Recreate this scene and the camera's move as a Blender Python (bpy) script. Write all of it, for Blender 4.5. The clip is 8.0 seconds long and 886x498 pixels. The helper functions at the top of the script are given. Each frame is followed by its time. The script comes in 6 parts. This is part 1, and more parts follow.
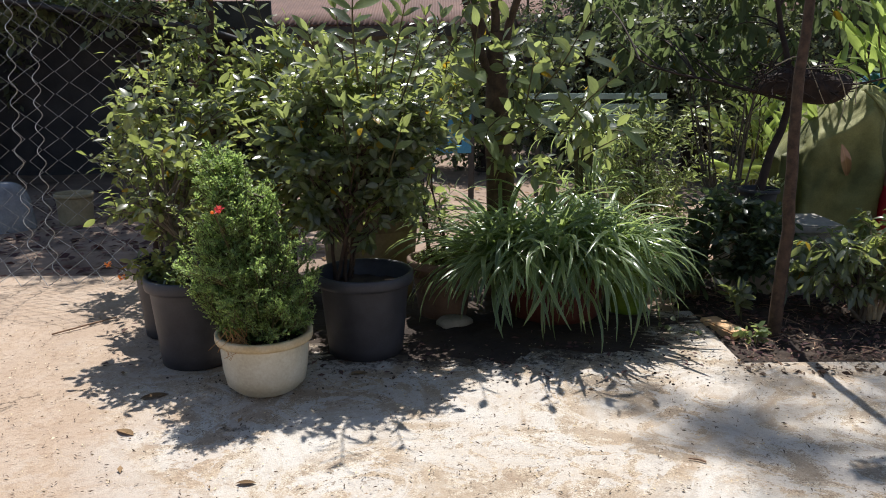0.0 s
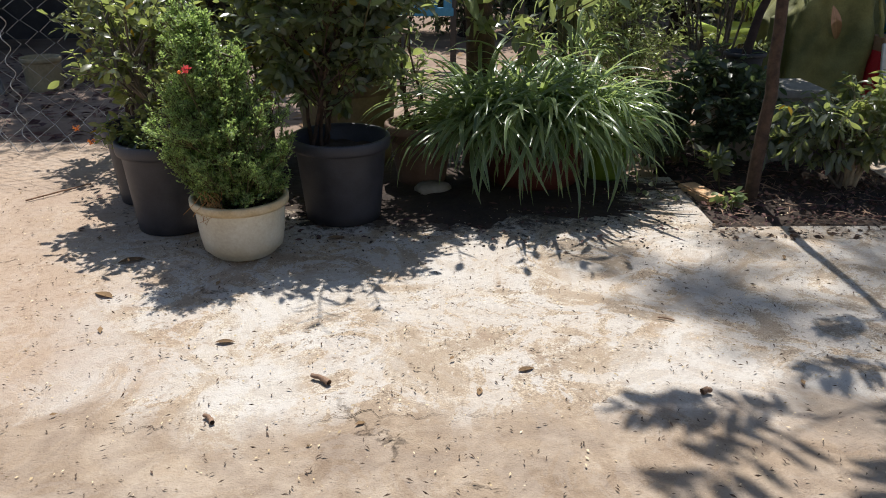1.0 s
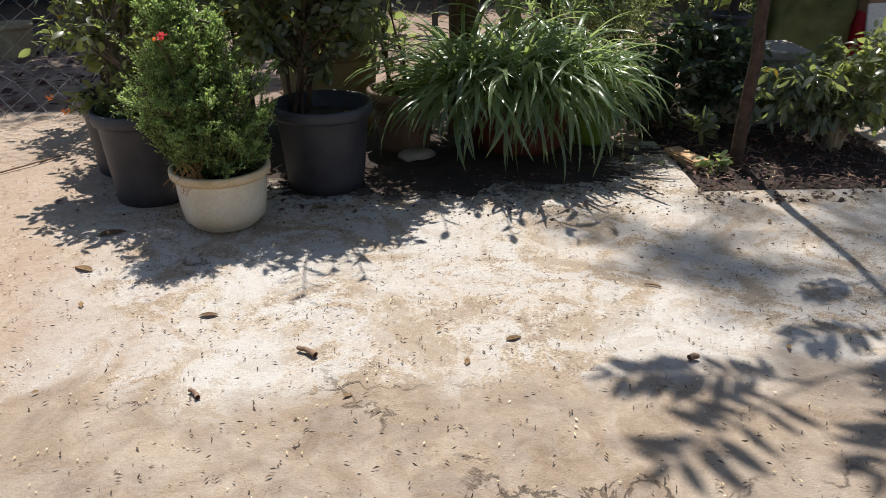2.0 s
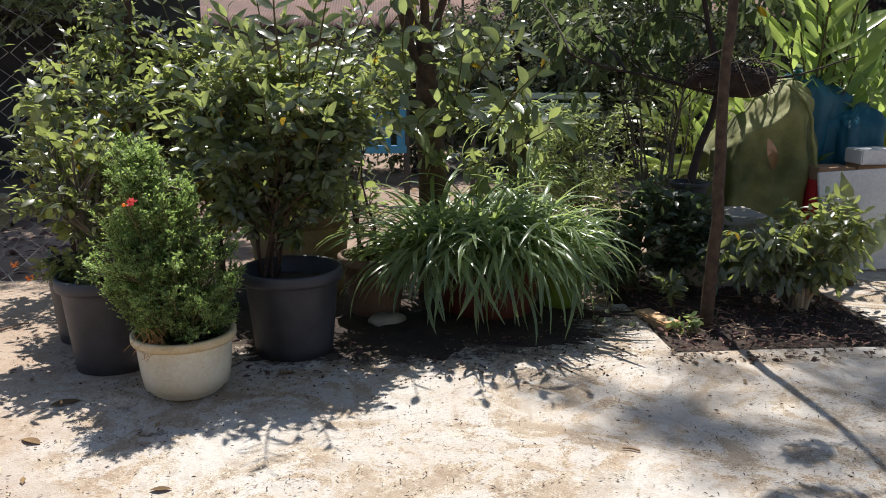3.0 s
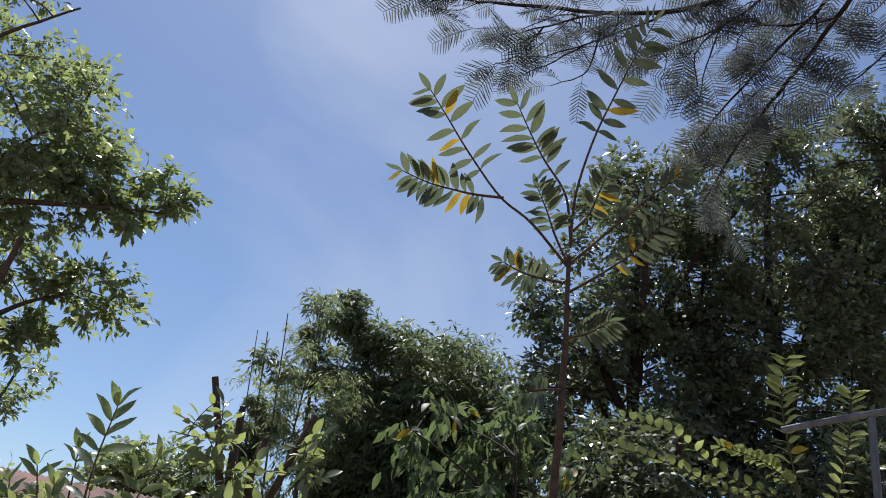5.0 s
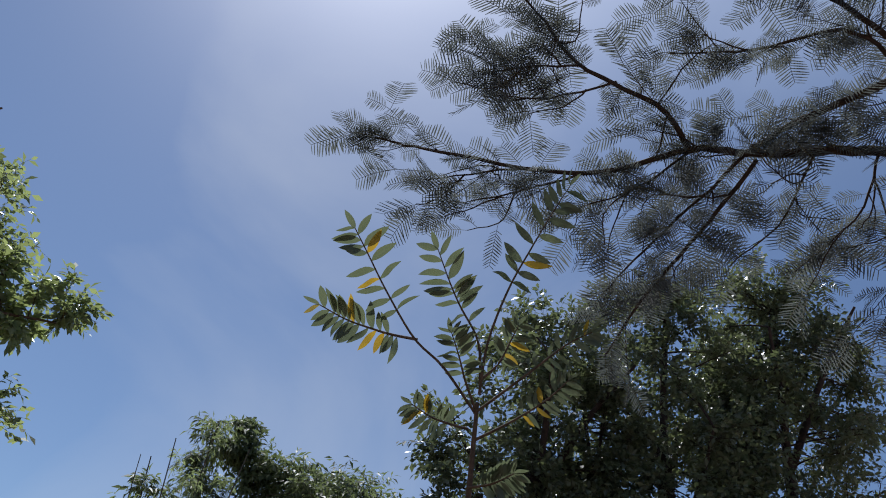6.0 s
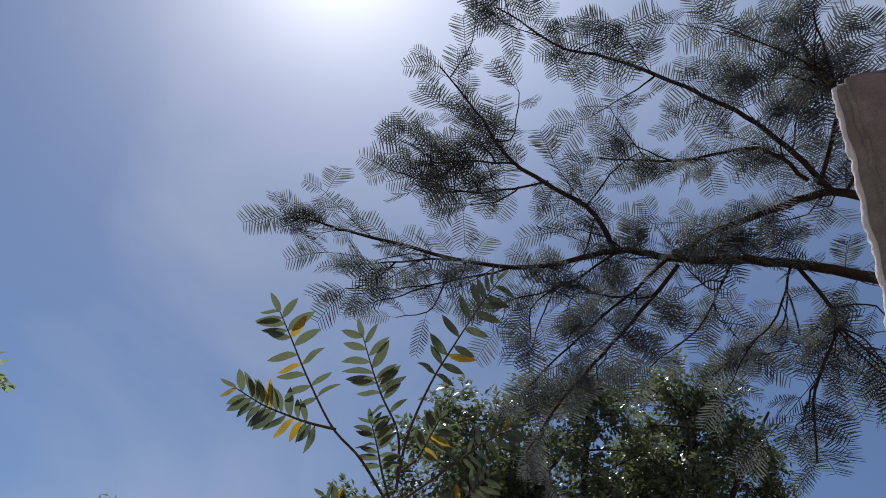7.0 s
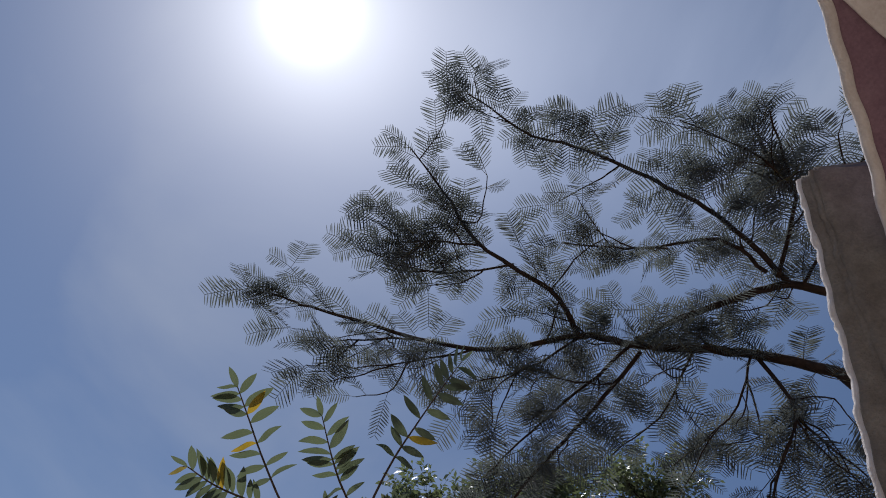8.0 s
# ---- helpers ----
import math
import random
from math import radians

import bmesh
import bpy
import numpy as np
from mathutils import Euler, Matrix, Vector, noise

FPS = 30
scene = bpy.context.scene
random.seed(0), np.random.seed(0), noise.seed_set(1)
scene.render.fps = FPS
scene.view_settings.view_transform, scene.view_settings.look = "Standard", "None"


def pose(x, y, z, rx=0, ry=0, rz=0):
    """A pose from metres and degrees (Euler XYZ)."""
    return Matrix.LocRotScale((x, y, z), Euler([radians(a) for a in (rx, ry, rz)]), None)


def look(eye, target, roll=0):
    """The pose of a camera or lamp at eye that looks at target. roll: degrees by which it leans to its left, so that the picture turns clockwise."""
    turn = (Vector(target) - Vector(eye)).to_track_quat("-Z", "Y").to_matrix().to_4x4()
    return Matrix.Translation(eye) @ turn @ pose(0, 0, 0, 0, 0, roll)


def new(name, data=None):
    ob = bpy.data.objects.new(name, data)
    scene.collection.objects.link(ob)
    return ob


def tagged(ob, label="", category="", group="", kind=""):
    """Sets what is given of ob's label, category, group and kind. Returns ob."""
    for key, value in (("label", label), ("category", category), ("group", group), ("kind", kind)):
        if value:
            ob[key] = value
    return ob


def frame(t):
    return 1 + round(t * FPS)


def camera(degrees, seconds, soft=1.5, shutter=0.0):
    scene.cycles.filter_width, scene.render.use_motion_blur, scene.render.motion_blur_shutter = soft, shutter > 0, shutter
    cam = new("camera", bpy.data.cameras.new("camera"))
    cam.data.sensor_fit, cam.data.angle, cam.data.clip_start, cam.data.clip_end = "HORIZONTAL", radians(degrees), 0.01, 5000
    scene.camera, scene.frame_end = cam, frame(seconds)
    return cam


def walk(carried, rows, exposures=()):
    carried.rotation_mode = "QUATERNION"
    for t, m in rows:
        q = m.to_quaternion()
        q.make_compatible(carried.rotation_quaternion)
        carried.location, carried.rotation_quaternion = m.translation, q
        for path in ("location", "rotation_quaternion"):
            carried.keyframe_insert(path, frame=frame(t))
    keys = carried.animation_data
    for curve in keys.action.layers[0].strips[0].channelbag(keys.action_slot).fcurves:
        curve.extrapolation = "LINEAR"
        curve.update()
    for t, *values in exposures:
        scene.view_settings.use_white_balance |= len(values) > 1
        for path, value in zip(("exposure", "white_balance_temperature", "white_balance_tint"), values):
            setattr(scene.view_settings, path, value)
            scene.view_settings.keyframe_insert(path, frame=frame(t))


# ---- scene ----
cam = camera(59.0, 8.0, soft=1.0)
PATH = [
    (0, (-0.019, -0.017, 1.382), (-0.019, 1.928, 0.919), -0.2),
    (0.5, (-0.004, -0.02, 1.376), (-0.013, 1.875, 0.736), -0.2),
    (1, (0.018, -0.008, 1.343), (0.054, 1.836, 0.571), 0.1),
    (1.2, (-0.014, -0.003, 1.338), (0.046, 1.826, 0.531), 0.4),
    (2.3, (0.02, 0.056, 1.352), (0.118, 1.861, 0.497), -0.8),
    (2.5, (0.021, 0.075, 1.36), (0.165, 1.917, 0.595), -0.9),
    (3, (0.036, 0.059, 1.3), (0.184, 2.003, 0.854), -0.1),
    (3.5, (0.02, 0.111, 1.181), (0.22, 2.1, 1.122), 2.4),
    (4, (0.023, 0.149, 1.172), (0.256, 2.123, 1.396), 3.8),
    (4.5, (-0.004, 0.117, 1.115), (0.346, 1.985, 1.739), 9.1),
    (5, (-0.046, 0.074, 1.126), (0.403, 1.805, 2.022), 9.6),
    (5.2, (-0.064, 0.069, 1.129), (0.404, 1.754, 2.1), 10.0),
    (6.3, (-0.126, 0.021, 1.143), (0.447, 1.434, 2.437), 11.4),
    (6.5, (-0.128, 0.013, 1.151), (0.452, 1.376, 2.495), 11.4),
    (7, (-0.115, 0.005, 1.152), (0.493, 1.298, 2.552), 11.4),
    (7.5, (-0.107, 0.015, 1.175), (0.52, 1.216, 2.646), 10.4),
    (8, (-0.114, 0.02, 1.156), (0.465, 1.147, 2.703), 11.9),
]
walk(cam, [(t, look(eye, target, roll)) for t, eye, target, roll in PATH],
     [(0.0, 0.53, 6400, 10), (1.0, 0.41, 6450, 10), (2.5, 0.40, 6450, 10), (3.0, 0.58, 6450, 10), (3.5, 1.22, 6250, 12), (4.0, 0.88, 6200, 13), (4.5, 0.4, 6200, 12), (5.0, 0.26, 6100, 12), (6.5, -0.22, 5950, 11), (7.0, -0.2, 6000, 12), (7.5, -0.14, 6000, 12), (8.0, -0.46, 6000, 12)])

# ---- world, sun, exposure ----
SUN_EL, SUN_AZ = radians(62.6), radians(-0.5)
world = bpy.data.worlds.new("sky")
scene.world = world
world.use_nodes = True
wn, wl = world.node_tree.nodes, world.node_tree.links
sky = wn.new("ShaderNodeTexSky")
sky.sky_type, sky.sun_disc, sky.sun_elevation, sky.sun_rotation = "NISHITA", False, SUN_EL, SUN_AZ
sky.air_density, sky.dust_density, sky.ozone_density = 1.0, 0.45, 2.6
wco = wn.new("ShaderNodeTexCoord")
wno = wn.new("ShaderNodeTexNoise")
wno.inputs["Scale"].default_value, wno.inputs["Detail"].default_value = 2.2, 7
wno.inputs["Distortion"].default_value = 0.6
wra = wn.new("ShaderNodeMapRange")
for key, v in (("From Min", 0.50), ("From Max", 0.72), ("To Max", 0.30)):
    wra.inputs[key].default_value = v
wmx = wn.new("ShaderNodeMixRGB")
wmx.inputs[2].default_value = (7.0, 7.3, 7.8, 1)
wmp = wn.new("ShaderNodeMapping")
wmp.inputs["Scale"].default_value, wmp.inputs["Rotation"].default_value = (1.0, 0.55, 1.0), (0.3, 0.5, 0.6)
wl.new(wco.outputs["Generated"], wmp.inputs["Vector"])
wl.new(wmp.outputs[0], wno.inputs["Vector"])
wl.new(wno.outputs["Fac"], wra.inputs["Value"])
wl.new(wra.outputs["Result"], wmx.inputs[0])
wl.new(sky.outputs[0], wmx.inputs[1])

sdir = Vector((math.sin(SUN_AZ) * math.cos(SUN_EL), math.cos(SUN_AZ) * math.cos(SUN_EL), math.sin(SUN_EL)))
wdot = wn.new("ShaderNodeVectorMath")
wdot.operation = "DOT_PRODUCT"
wdot.inputs[1].default_value = sdir
wl.new(wco.outputs["Generated"], wdot.inputs[0])
# hazy air round the sun: a narrow and a wide halo
last = wmx.outputs[0]
for power, gain in ((1600, 34.0), (220, 5.6), (42, 4.6)):
    pw = wn.new("ShaderNodeMath")
    pw.operation, pw.use_clamp = "POWER", True
    pw.inputs[1].default_value = power
    wl.new(wdot.outputs["Value"], pw.inputs[0])
    ad = wn.new("ShaderNodeMixRGB")
    ad.blend_type = "ADD"
    ad.inputs[2].default_value = (gain, gain * 0.99, gain * 0.96, 1)
    wl.new(pw.outputs[0], ad.inputs[0])
    wl.new(last, ad.inputs[1])
    last = ad.outputs[0]
# a thin veil of cloud beside the sun, torn by the same noise
wd2 = wn.new("ShaderNodeVectorMath")
wd2.operation = "DOT_PRODUCT"
wd2.inputs[1].default_value = (0.306, 0.303, 0.902)
wl.new(wco.outputs["Generated"], wd2.inputs[0])
wp2 = wn.new("ShaderNodeMath")
wp2.operation, wp2.use_clamp = "POWER", True
wp2.inputs[1].default_value = 26
wl.new(wd2.outputs["Value"], wp2.inputs[0])
wm2 = wn.new("ShaderNodeMath")
wm2.operation = "MULTIPLY"
wl.new(wp2.outputs[0], wm2.inputs[0])
wl.new(wno.outputs["Fac"], wm2.inputs[1])
ad = wn.new("ShaderNodeMixRGB")
ad.blend_type = "ADD"
ad.inputs[2].default_value = (7.0, 7.2, 7.6, 1)
wl.new(wm2.outputs[0], ad.inputs[0])
wl.new(last, ad.inputs[1])
last = ad.outputs[0]
wl.new(last, wn["Background"].inputs["Color"])
wn["Background"].inputs["Strength"].default_value = 0.088

sun = new("sun", bpy.data.lights.new("sun", "SUN"))
sun.data.energy, sun.data.angle, sun.data.color = 5.0, radians(0.53), (1.0, 0.965, 0.91)
sun.matrix_world = look(tuple(sdir * 60), (0, 0, 0))


# ---- materials ----
def nodes_of(name, rough=0.6, metal=0.0, spec=0.5):
    m = bpy.data.materials.new(name)
    m.use_nodes = True
    n, l = m.node_tree.nodes, m.node_tree.links
    b = n["Principled BSDF"]
    b.inputs["Roughness"].default_value, b.inputs["Metallic"].default_value = rough, metal
    b.inputs["Specular IOR Level"].default_value = spec
    return m, n, l, b


def noise_node(n, l, scale, detail=6, coord="Object", rough=0.6, dist=0.0):
    co = n.new("ShaderNodeTexCoord")
    t = n.new("ShaderNodeTexNoise")
    t.inputs["Scale"].default_value, t.inputs["Detail"].default_value = scale, detail
    t.inputs["Roughness"].default_value, t.inputs["Distortion"].default_value = rough, dist
    l.new(co.outputs[coord], t.inputs["Vector"])
    return t


def ramp(n, l, src, stops):
    r = n.new("ShaderNodeValToRGB")
    while len(r.color_ramp.elements) < len(stops):
        r.color_ramp.elements.new(0.5)
    for e, (p, c) in zip(r.color_ramp.elements, stops):
        e.position, e.color = p, (c, c, c, 1) if isinstance(c, (int, float)) else (*c, 1)
    l.new(src, r.inputs[0])
    return r.outputs[0]


def mix(n, l, fac, a, b, mode="MIX"):
    x = n.new("ShaderNodeMixRGB")
    x.blend_type = mode
    for k, v in enumerate((fac, a, b)):
        if hasattr(v, "is_linked"):
            l.new(v, x.inputs[k])
        elif k == 0:
            x.inputs[0].default_value = v
        else:
            x.inputs[k].default_value = (*v, 1)
    return x.outputs[0]


def bump(n, l, b, src, strength=0.3, distance=0.01):
    k = n.new("ShaderNodeBump")
    k.inputs["Strength"].default_value, k.inputs["Distance"].default_value = strength, distance
    l.new(src, k.inputs["Height"])
    l.new(k.outputs[0], b.inputs["Normal"])


def plain(name, ca, cb, scale=8.0, rough=0.6, metal=0.0, bmp=0.2, fine=60.0, spec=0.4):
    """Two tones mixed by a coarse and a fine noise, with a fine relief."""
    m, n, l, b = nodes_of(name, rough, metal, spec)
    t, u = noise_node(n, l, scale), noise_node(n, l, fine)
    c = mix(n, l, ramp(n, l, t.outputs[0], ((0.35, 0.0), (0.68, 1.0))), ca, cb)
    c = mix(n, l, 0.35, c, ramp(n, l, u.outputs[0], ((0.3, 0.35), (0.7, 0.75))), "OVERLAY")
    l.new(c, b.inputs["Base Color"])
    bump(n, l, b, u.outputs[0], bmp, 0.004)
    return m


def leaf_mat(name, dark, light, glow, rough=0.38, trans=0.4, edge=None, rib=0.25, brown=0.0, spec=0.5):
    """Leaf: colour differs from leaf to leaf, a paler midrib, light coming through. edge: the pale margin of a striped blade."""
    dark, light = [(c[0] * 1.48 + 0.008, c[1] * 1.10 + 0.004, c[2] * 2.2 + 0.018) for c in (dark, light)]
    glow = (glow[0] * 1.34, glow[1] * 1.08, glow[2] * 1.8 + 0.085)
    m, n, l, b = nodes_of(name, rough, 0, spec)
    g = n.new("ShaderNodeNewGeometry")
    uv = n.new("ShaderNodeUVMap")
    sx = n.new("ShaderNodeSeparateXYZ")
    l.new(uv.outputs[0], sx.inputs[0])
    t = noise_node(n, l, 9.0, 4)
    oi = n.new("ShaderNodeObjectInfo")
    sm = n.new("ShaderNodeMath")
    l.new(g.outputs["Random Per Island"], sm.inputs[0])
    l.new(oi.outputs["Random"], sm.inputs[1])
    wr = n.new("ShaderNodeMath")
    wr.operation = "FRACT"
    l.new(sm.outputs[0], wr.inputs[0])
    rnd = wr.outputs[0]
    c = mix(n, l, rnd, dark, light)
    c = mix(n, l, 0.5, c, ramp(n, l, t.outputs[0], ((0.3, 0.3), (0.7, 0.7))), "OVERLAY")
    off = n.new("ShaderNodeMath")
    off.operation = "SUBTRACT"
    off.inputs[1].default_value = 0.5
    l.new(sx.outputs[0], off.inputs[0])
    ab = n.new("ShaderNodeMath")
    ab.operation = "ABSOLUTE"
    l.new(off.outputs[0], ab.inputs[0])
    gl = glow
    if edge:
        k = ramp(n, l, ab.outputs[0], ((0.39, 0.0), (0.43, 1.0)))
        c = mix(n, l, k, c, edge)
        gl = mix(n, l, k, glow, edge)
    elif rib:
        k = ramp(n, l, ab.outputs[0], ((0.0, rib), (0.07, 0.0)))
        c = mix(n, l, k, c, tuple(min(1, v * 2.2 + 0.02) for v in light))
    if brown:
        r2 = n.new("ShaderNodeMath")
        r2.operation = "MULTIPLY"
        r2.inputs[1].default_value = 17.31
        l.new(rnd, r2.inputs[0])
        fr = n.new("ShaderNodeMath")
        fr.operation = "FRACT"
        l.new(r2.outputs[0], fr.inputs[0])
        k = ramp(n, l, fr.outputs[0], ((1.0 - brown - 0.01, 0.0), (1.0 - brown, 1.0)))
        c = mix(n, l, k, c, (0.30, 0.20, 0.02))
        gl = mix(n, l, k, gl, (0.55, 0.36, 0.03))
    l.new(c, b.inputs["Base Color"])
    bump(n, l, b, t.outputs[0], 0.15, 0.004)
    tr = n.new("ShaderNodeBsdfTranslucent")
    if hasattr(gl, "is_linked"):
        l.new(gl, tr.inputs[0])
    else:
        l.new(mix(n, l, rnd, tuple(v * 0.7 for v in gl), gl), tr.inputs[0])
    ms = n.new("ShaderNodeMixShader")
    ms.inputs[0].default_value = min(0.6, trans + 0.08)
    l.new(b.outputs[0], ms.inputs[1])
    l.new(tr.outputs[0], ms.inputs[2])
    l.new(ms.outputs[0], n["Material Output"].inputs[0])
    return m


def concrete_mat():
    m, n, l, b = nodes_of("worn_concrete", 0.85, 0, 0.25)
    big = noise_node(n, l, 0.8, 6, dist=1.2)
    mid = noise_node(n, l, 5.5, 9, dist=0.9, rough=0.7)
    fine = noise_node(n, l, 30, 6, rough=0.75)
    grit = noise_node(n, l, 170, 3)
    spot = noise_node(n, l, 75, 2)
    chip = noise_node(n, l, 13, 7, rough=0.75, dist=1.5)
    c = mix(n, l, ramp(n, l, big.outputs[0], ((0.44, 0.0), (0.55, 1.0))), (0.46, 0.36, 0.255), (0.58, 0.51, 0.415))
    c = mix(n, l, ramp(n, l, mid.outputs[0], ((0.52, 0.0), (0.62, 0.5))), c, (0.36, 0.28, 0.20))
    c = mix(n, l, ramp(n, l, mid.outputs[0], ((0.34, 0.85), (0.44, 0.0))), c, (0.68, 0.61, 0.51))
    c = mix(n, l, ramp(n, l, fine.outputs[0], ((0.54, 0.0), (0.62, 0.6))), c, (0.30, 0.23, 0.165))
    c = mix(n, l, ramp(n, l, fine.outputs[0], ((0.30, 0.45), (0.42, 0.0))), c, (0.66, 0.58, 0.48))
    c = mix(n, l, ramp(n, l, chip.outputs[0], ((0.565, 0.0), (0.58, 0.6))), c, (0.32, 0.24, 0.17))
    c = mix(n, l, ramp(n, l, chip.outputs[0], ((0.385, 0.6), (0.42, 0.0))), c, (0.70, 0.65, 0.57))
    c = mix(n, l, ramp(n, l, spot.outputs[0], ((0.67, 0.0), (0.69, 0.8))), c, (0.11, 0.08, 0.055))
    c = mix(n, l, 0.85, c, ramp(n, l, grit.outputs[0], ((0.32, 0.2), (0.68, 0.8))), "OVERLAY")
    # flaked patches with broken edges, and trodden-in brown scuffs
    peel = noise_node(n, l, 2.6, 12, dist=2.4, rough=0.68)
    c = mix(n, l, ramp(n, l, peel.outputs[0], ((0.500, 0.0), (0.510, 0.62))), c, (0.66, 0.635, 0.60))
    c = mix(n, l, ramp(n, l, peel.outputs[0], ((0.435, 0.65), (0.446, 0.0))), c, (0.37, 0.285, 0.205))
    scuff = noise_node(n, l, 1.9, 10, dist=3.2, rough=0.72)
    c = mix(n, l, ramp(n, l, scuff.outputs[0], ((0.56, 0.0), (0.64, 0.6))), c, (0.33, 0.235, 0.165))
    # small flakes and pits
    flake = noise_node(n, l, 38, 5, dist=0.6, rough=0.65)
    c = mix(n, l, ramp(n, l, flake.outputs[0], ((0.60, 0.0), (0.62, 0.65))), c, (0.22, 0.165, 0.115))
    c = mix(n, l, ramp(n, l, flake.outputs[0], ((0.36, 0.6), (0.39, 0.0))), c, (0.74, 0.69, 0.62))
    # pale cement wash with a warm worn rim
    wash = noise_node(n, l, 1.5, 9, dist=0.8, rough=0.62)
    c = mix(n, l, ramp(n, l, wash.outputs[0], ((0.44, 0.0), (0.51, 0.35), (0.58, 0.0))), c, (0.56, 0.45, 0.33))
    c = mix(n, l, ramp(n, l, wash.outputs[0], ((0.50, 0.0), (0.60, 0.62))), c, (0.66, 0.625, 0.575))
    # hairline cracks, broken off by a coarse noise
    co = n.new("ShaderNodeTexCoord")
    wob = n.new("ShaderNodeVectorMath")
    wob.operation = "MULTIPLY_ADD"
    wob.inputs[1].default_value = (0.45, 0.45, 0.0)
    l.new(mid.outputs["Color"], wob.inputs[0])
    l.new(co.outputs["Object"], wob.inputs[2])
    v = n.new("ShaderNodeTexVoronoi")
    v.feature = "DISTANCE_TO_EDGE"
    v.inputs["Scale"].default_value = 0.42
    l.new(wob.outputs[0], v.inputs["Vector"])
    crack = mix(n, l, ramp(n, l, big.outputs[0], ((0.44, 1.0), (0.50, 0.0))), (0, 0, 0), ramp(n, l, v.outputs["Distance"], ((0.0, 0.8), (0.004, 0.0))))
    c = mix(n, l, crack, c, (0.13, 0.10, 0.07))
    # trodden sandy soil over one side of the slab
    sx = n.new("ShaderNodeSeparateXYZ")
    l.new(co.outputs["Object"], sx.inputs[0])
    ad = n.new("ShaderNodeMath")
    ad.operation = "MULTIPLY_ADD"
    ad.inputs[1].default_value = 2.4
    l.new(big.outputs[0], ad.inputs[0])
    l.new(sx.outputs[0], ad.inputs[2])
    mr = n.new("ShaderNodeMapRange")
    mr.inputs["From Min"].default_value, mr.inputs["From Max"].default_value = -0.5, 0.4
    mr.inputs["To Min"].default_value, mr.inputs["To Max"].default_value = 0.85, 0.0
    l.new(ad.outputs[0], mr.inputs["Value"])
    sand = mix(n, l, ramp(n, l, wash.outputs[0], ((0.30, 0.0), (0.70, 1.0))), (0.56, 0.44, 0.34), (0.42, 0.30, 0.21))
    sand = mix(n, l, ramp(n, l, fine.outputs[0], ((0.5, 0.0), (0.68, 0.7))), sand, (0.27, 0.17, 0.11))
    c = mix(n, l, mr.outputs["Result"], c, sand)
    yy = n.new("ShaderNodeMath")
    yy.operation = "MULTIPLY_ADD"
    yy.inputs[1].default_value = 1.4
    l.new(big.outputs[0], yy.inputs[0])
    l.new(sx.outputs[1], yy.inputs[2])
    my = n.new("ShaderNodeMapRange")
    my.inputs["From Min"].default_value, my.inputs["From Max"].default_value = 2.52, 2.68
    my.inputs["To Min"].default_value, my.inputs["To Max"].default_value = 0.8, 0.0
    l.new(yy.outputs[0], my.inputs["Value"])
    c = mix(n, l, my.outputs["Result"], c, mix(n, l, ramp(n, l, mid.outputs[0], ((0.36, 0.0), (0.62, 1.0))), (0.47, 0.37, 0.27), (0.27, 0.195, 0.135)))
    # soil trodden into the slab round the pots, with shade painted into it
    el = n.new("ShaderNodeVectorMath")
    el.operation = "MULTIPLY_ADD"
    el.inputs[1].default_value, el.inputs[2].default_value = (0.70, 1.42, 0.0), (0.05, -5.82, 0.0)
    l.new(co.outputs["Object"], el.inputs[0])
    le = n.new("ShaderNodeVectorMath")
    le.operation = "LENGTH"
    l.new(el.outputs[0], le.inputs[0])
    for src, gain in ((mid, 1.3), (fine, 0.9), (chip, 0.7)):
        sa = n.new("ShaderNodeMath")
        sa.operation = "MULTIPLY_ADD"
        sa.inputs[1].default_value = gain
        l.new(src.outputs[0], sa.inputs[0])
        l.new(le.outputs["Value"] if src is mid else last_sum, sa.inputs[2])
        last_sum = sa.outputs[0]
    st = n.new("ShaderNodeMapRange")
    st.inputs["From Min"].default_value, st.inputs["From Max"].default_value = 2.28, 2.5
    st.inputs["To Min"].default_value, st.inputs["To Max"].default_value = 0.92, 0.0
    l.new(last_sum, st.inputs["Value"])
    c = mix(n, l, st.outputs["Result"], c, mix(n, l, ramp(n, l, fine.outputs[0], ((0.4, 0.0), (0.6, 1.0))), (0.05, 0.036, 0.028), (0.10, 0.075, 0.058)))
    c = mix(n, l, 1.0, c, (0.80, 0.785, 0.775), "MULTIPLY")
    l.new(c, b.inputs["Base Color"])
    h = mix(n, l, 0.4, fine.outputs[0], grit.outputs[0])
    h = mix(n, l, crack, h, (0, 0, 0))
    bump(n, l, b, h, 1.0, 0.012)
    return m



M = {}
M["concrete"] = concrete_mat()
M["stick"] = plain("dry_brown_stick", (0.16, 0.095, 0.06), (0.27, 0.17, 0.11), 30, 0.85, bmp=0.6)
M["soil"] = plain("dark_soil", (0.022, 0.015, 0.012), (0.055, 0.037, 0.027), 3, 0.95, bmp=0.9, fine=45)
M["dirt"] = plain("dry_dirt", (0.15, 0.105, 0.080), (0.32, 0.23, 0.17), 1.2, 0.95, bmp=0.9, fine=25)
M["darkpot"] = plain("dark_grey_plastic", (0.026, 0.026, 0.032), (0.052, 0.052, 0.062), 5, 0.5, bmp=0.08, fine=140)
M["whitepot"] = plain("aged_white_plastic", (0.56, 0.49, 0.36), (0.68, 0.63, 0.51), 6, 0.38, bmp=0.05, fine=90)
M["whiterim"] = plain("yellowed_plastic_rim", (0.50, 0.37, 0.20), (0.64, 0.52, 0.34), 9, 0.45, bmp=0.08, fine=90)
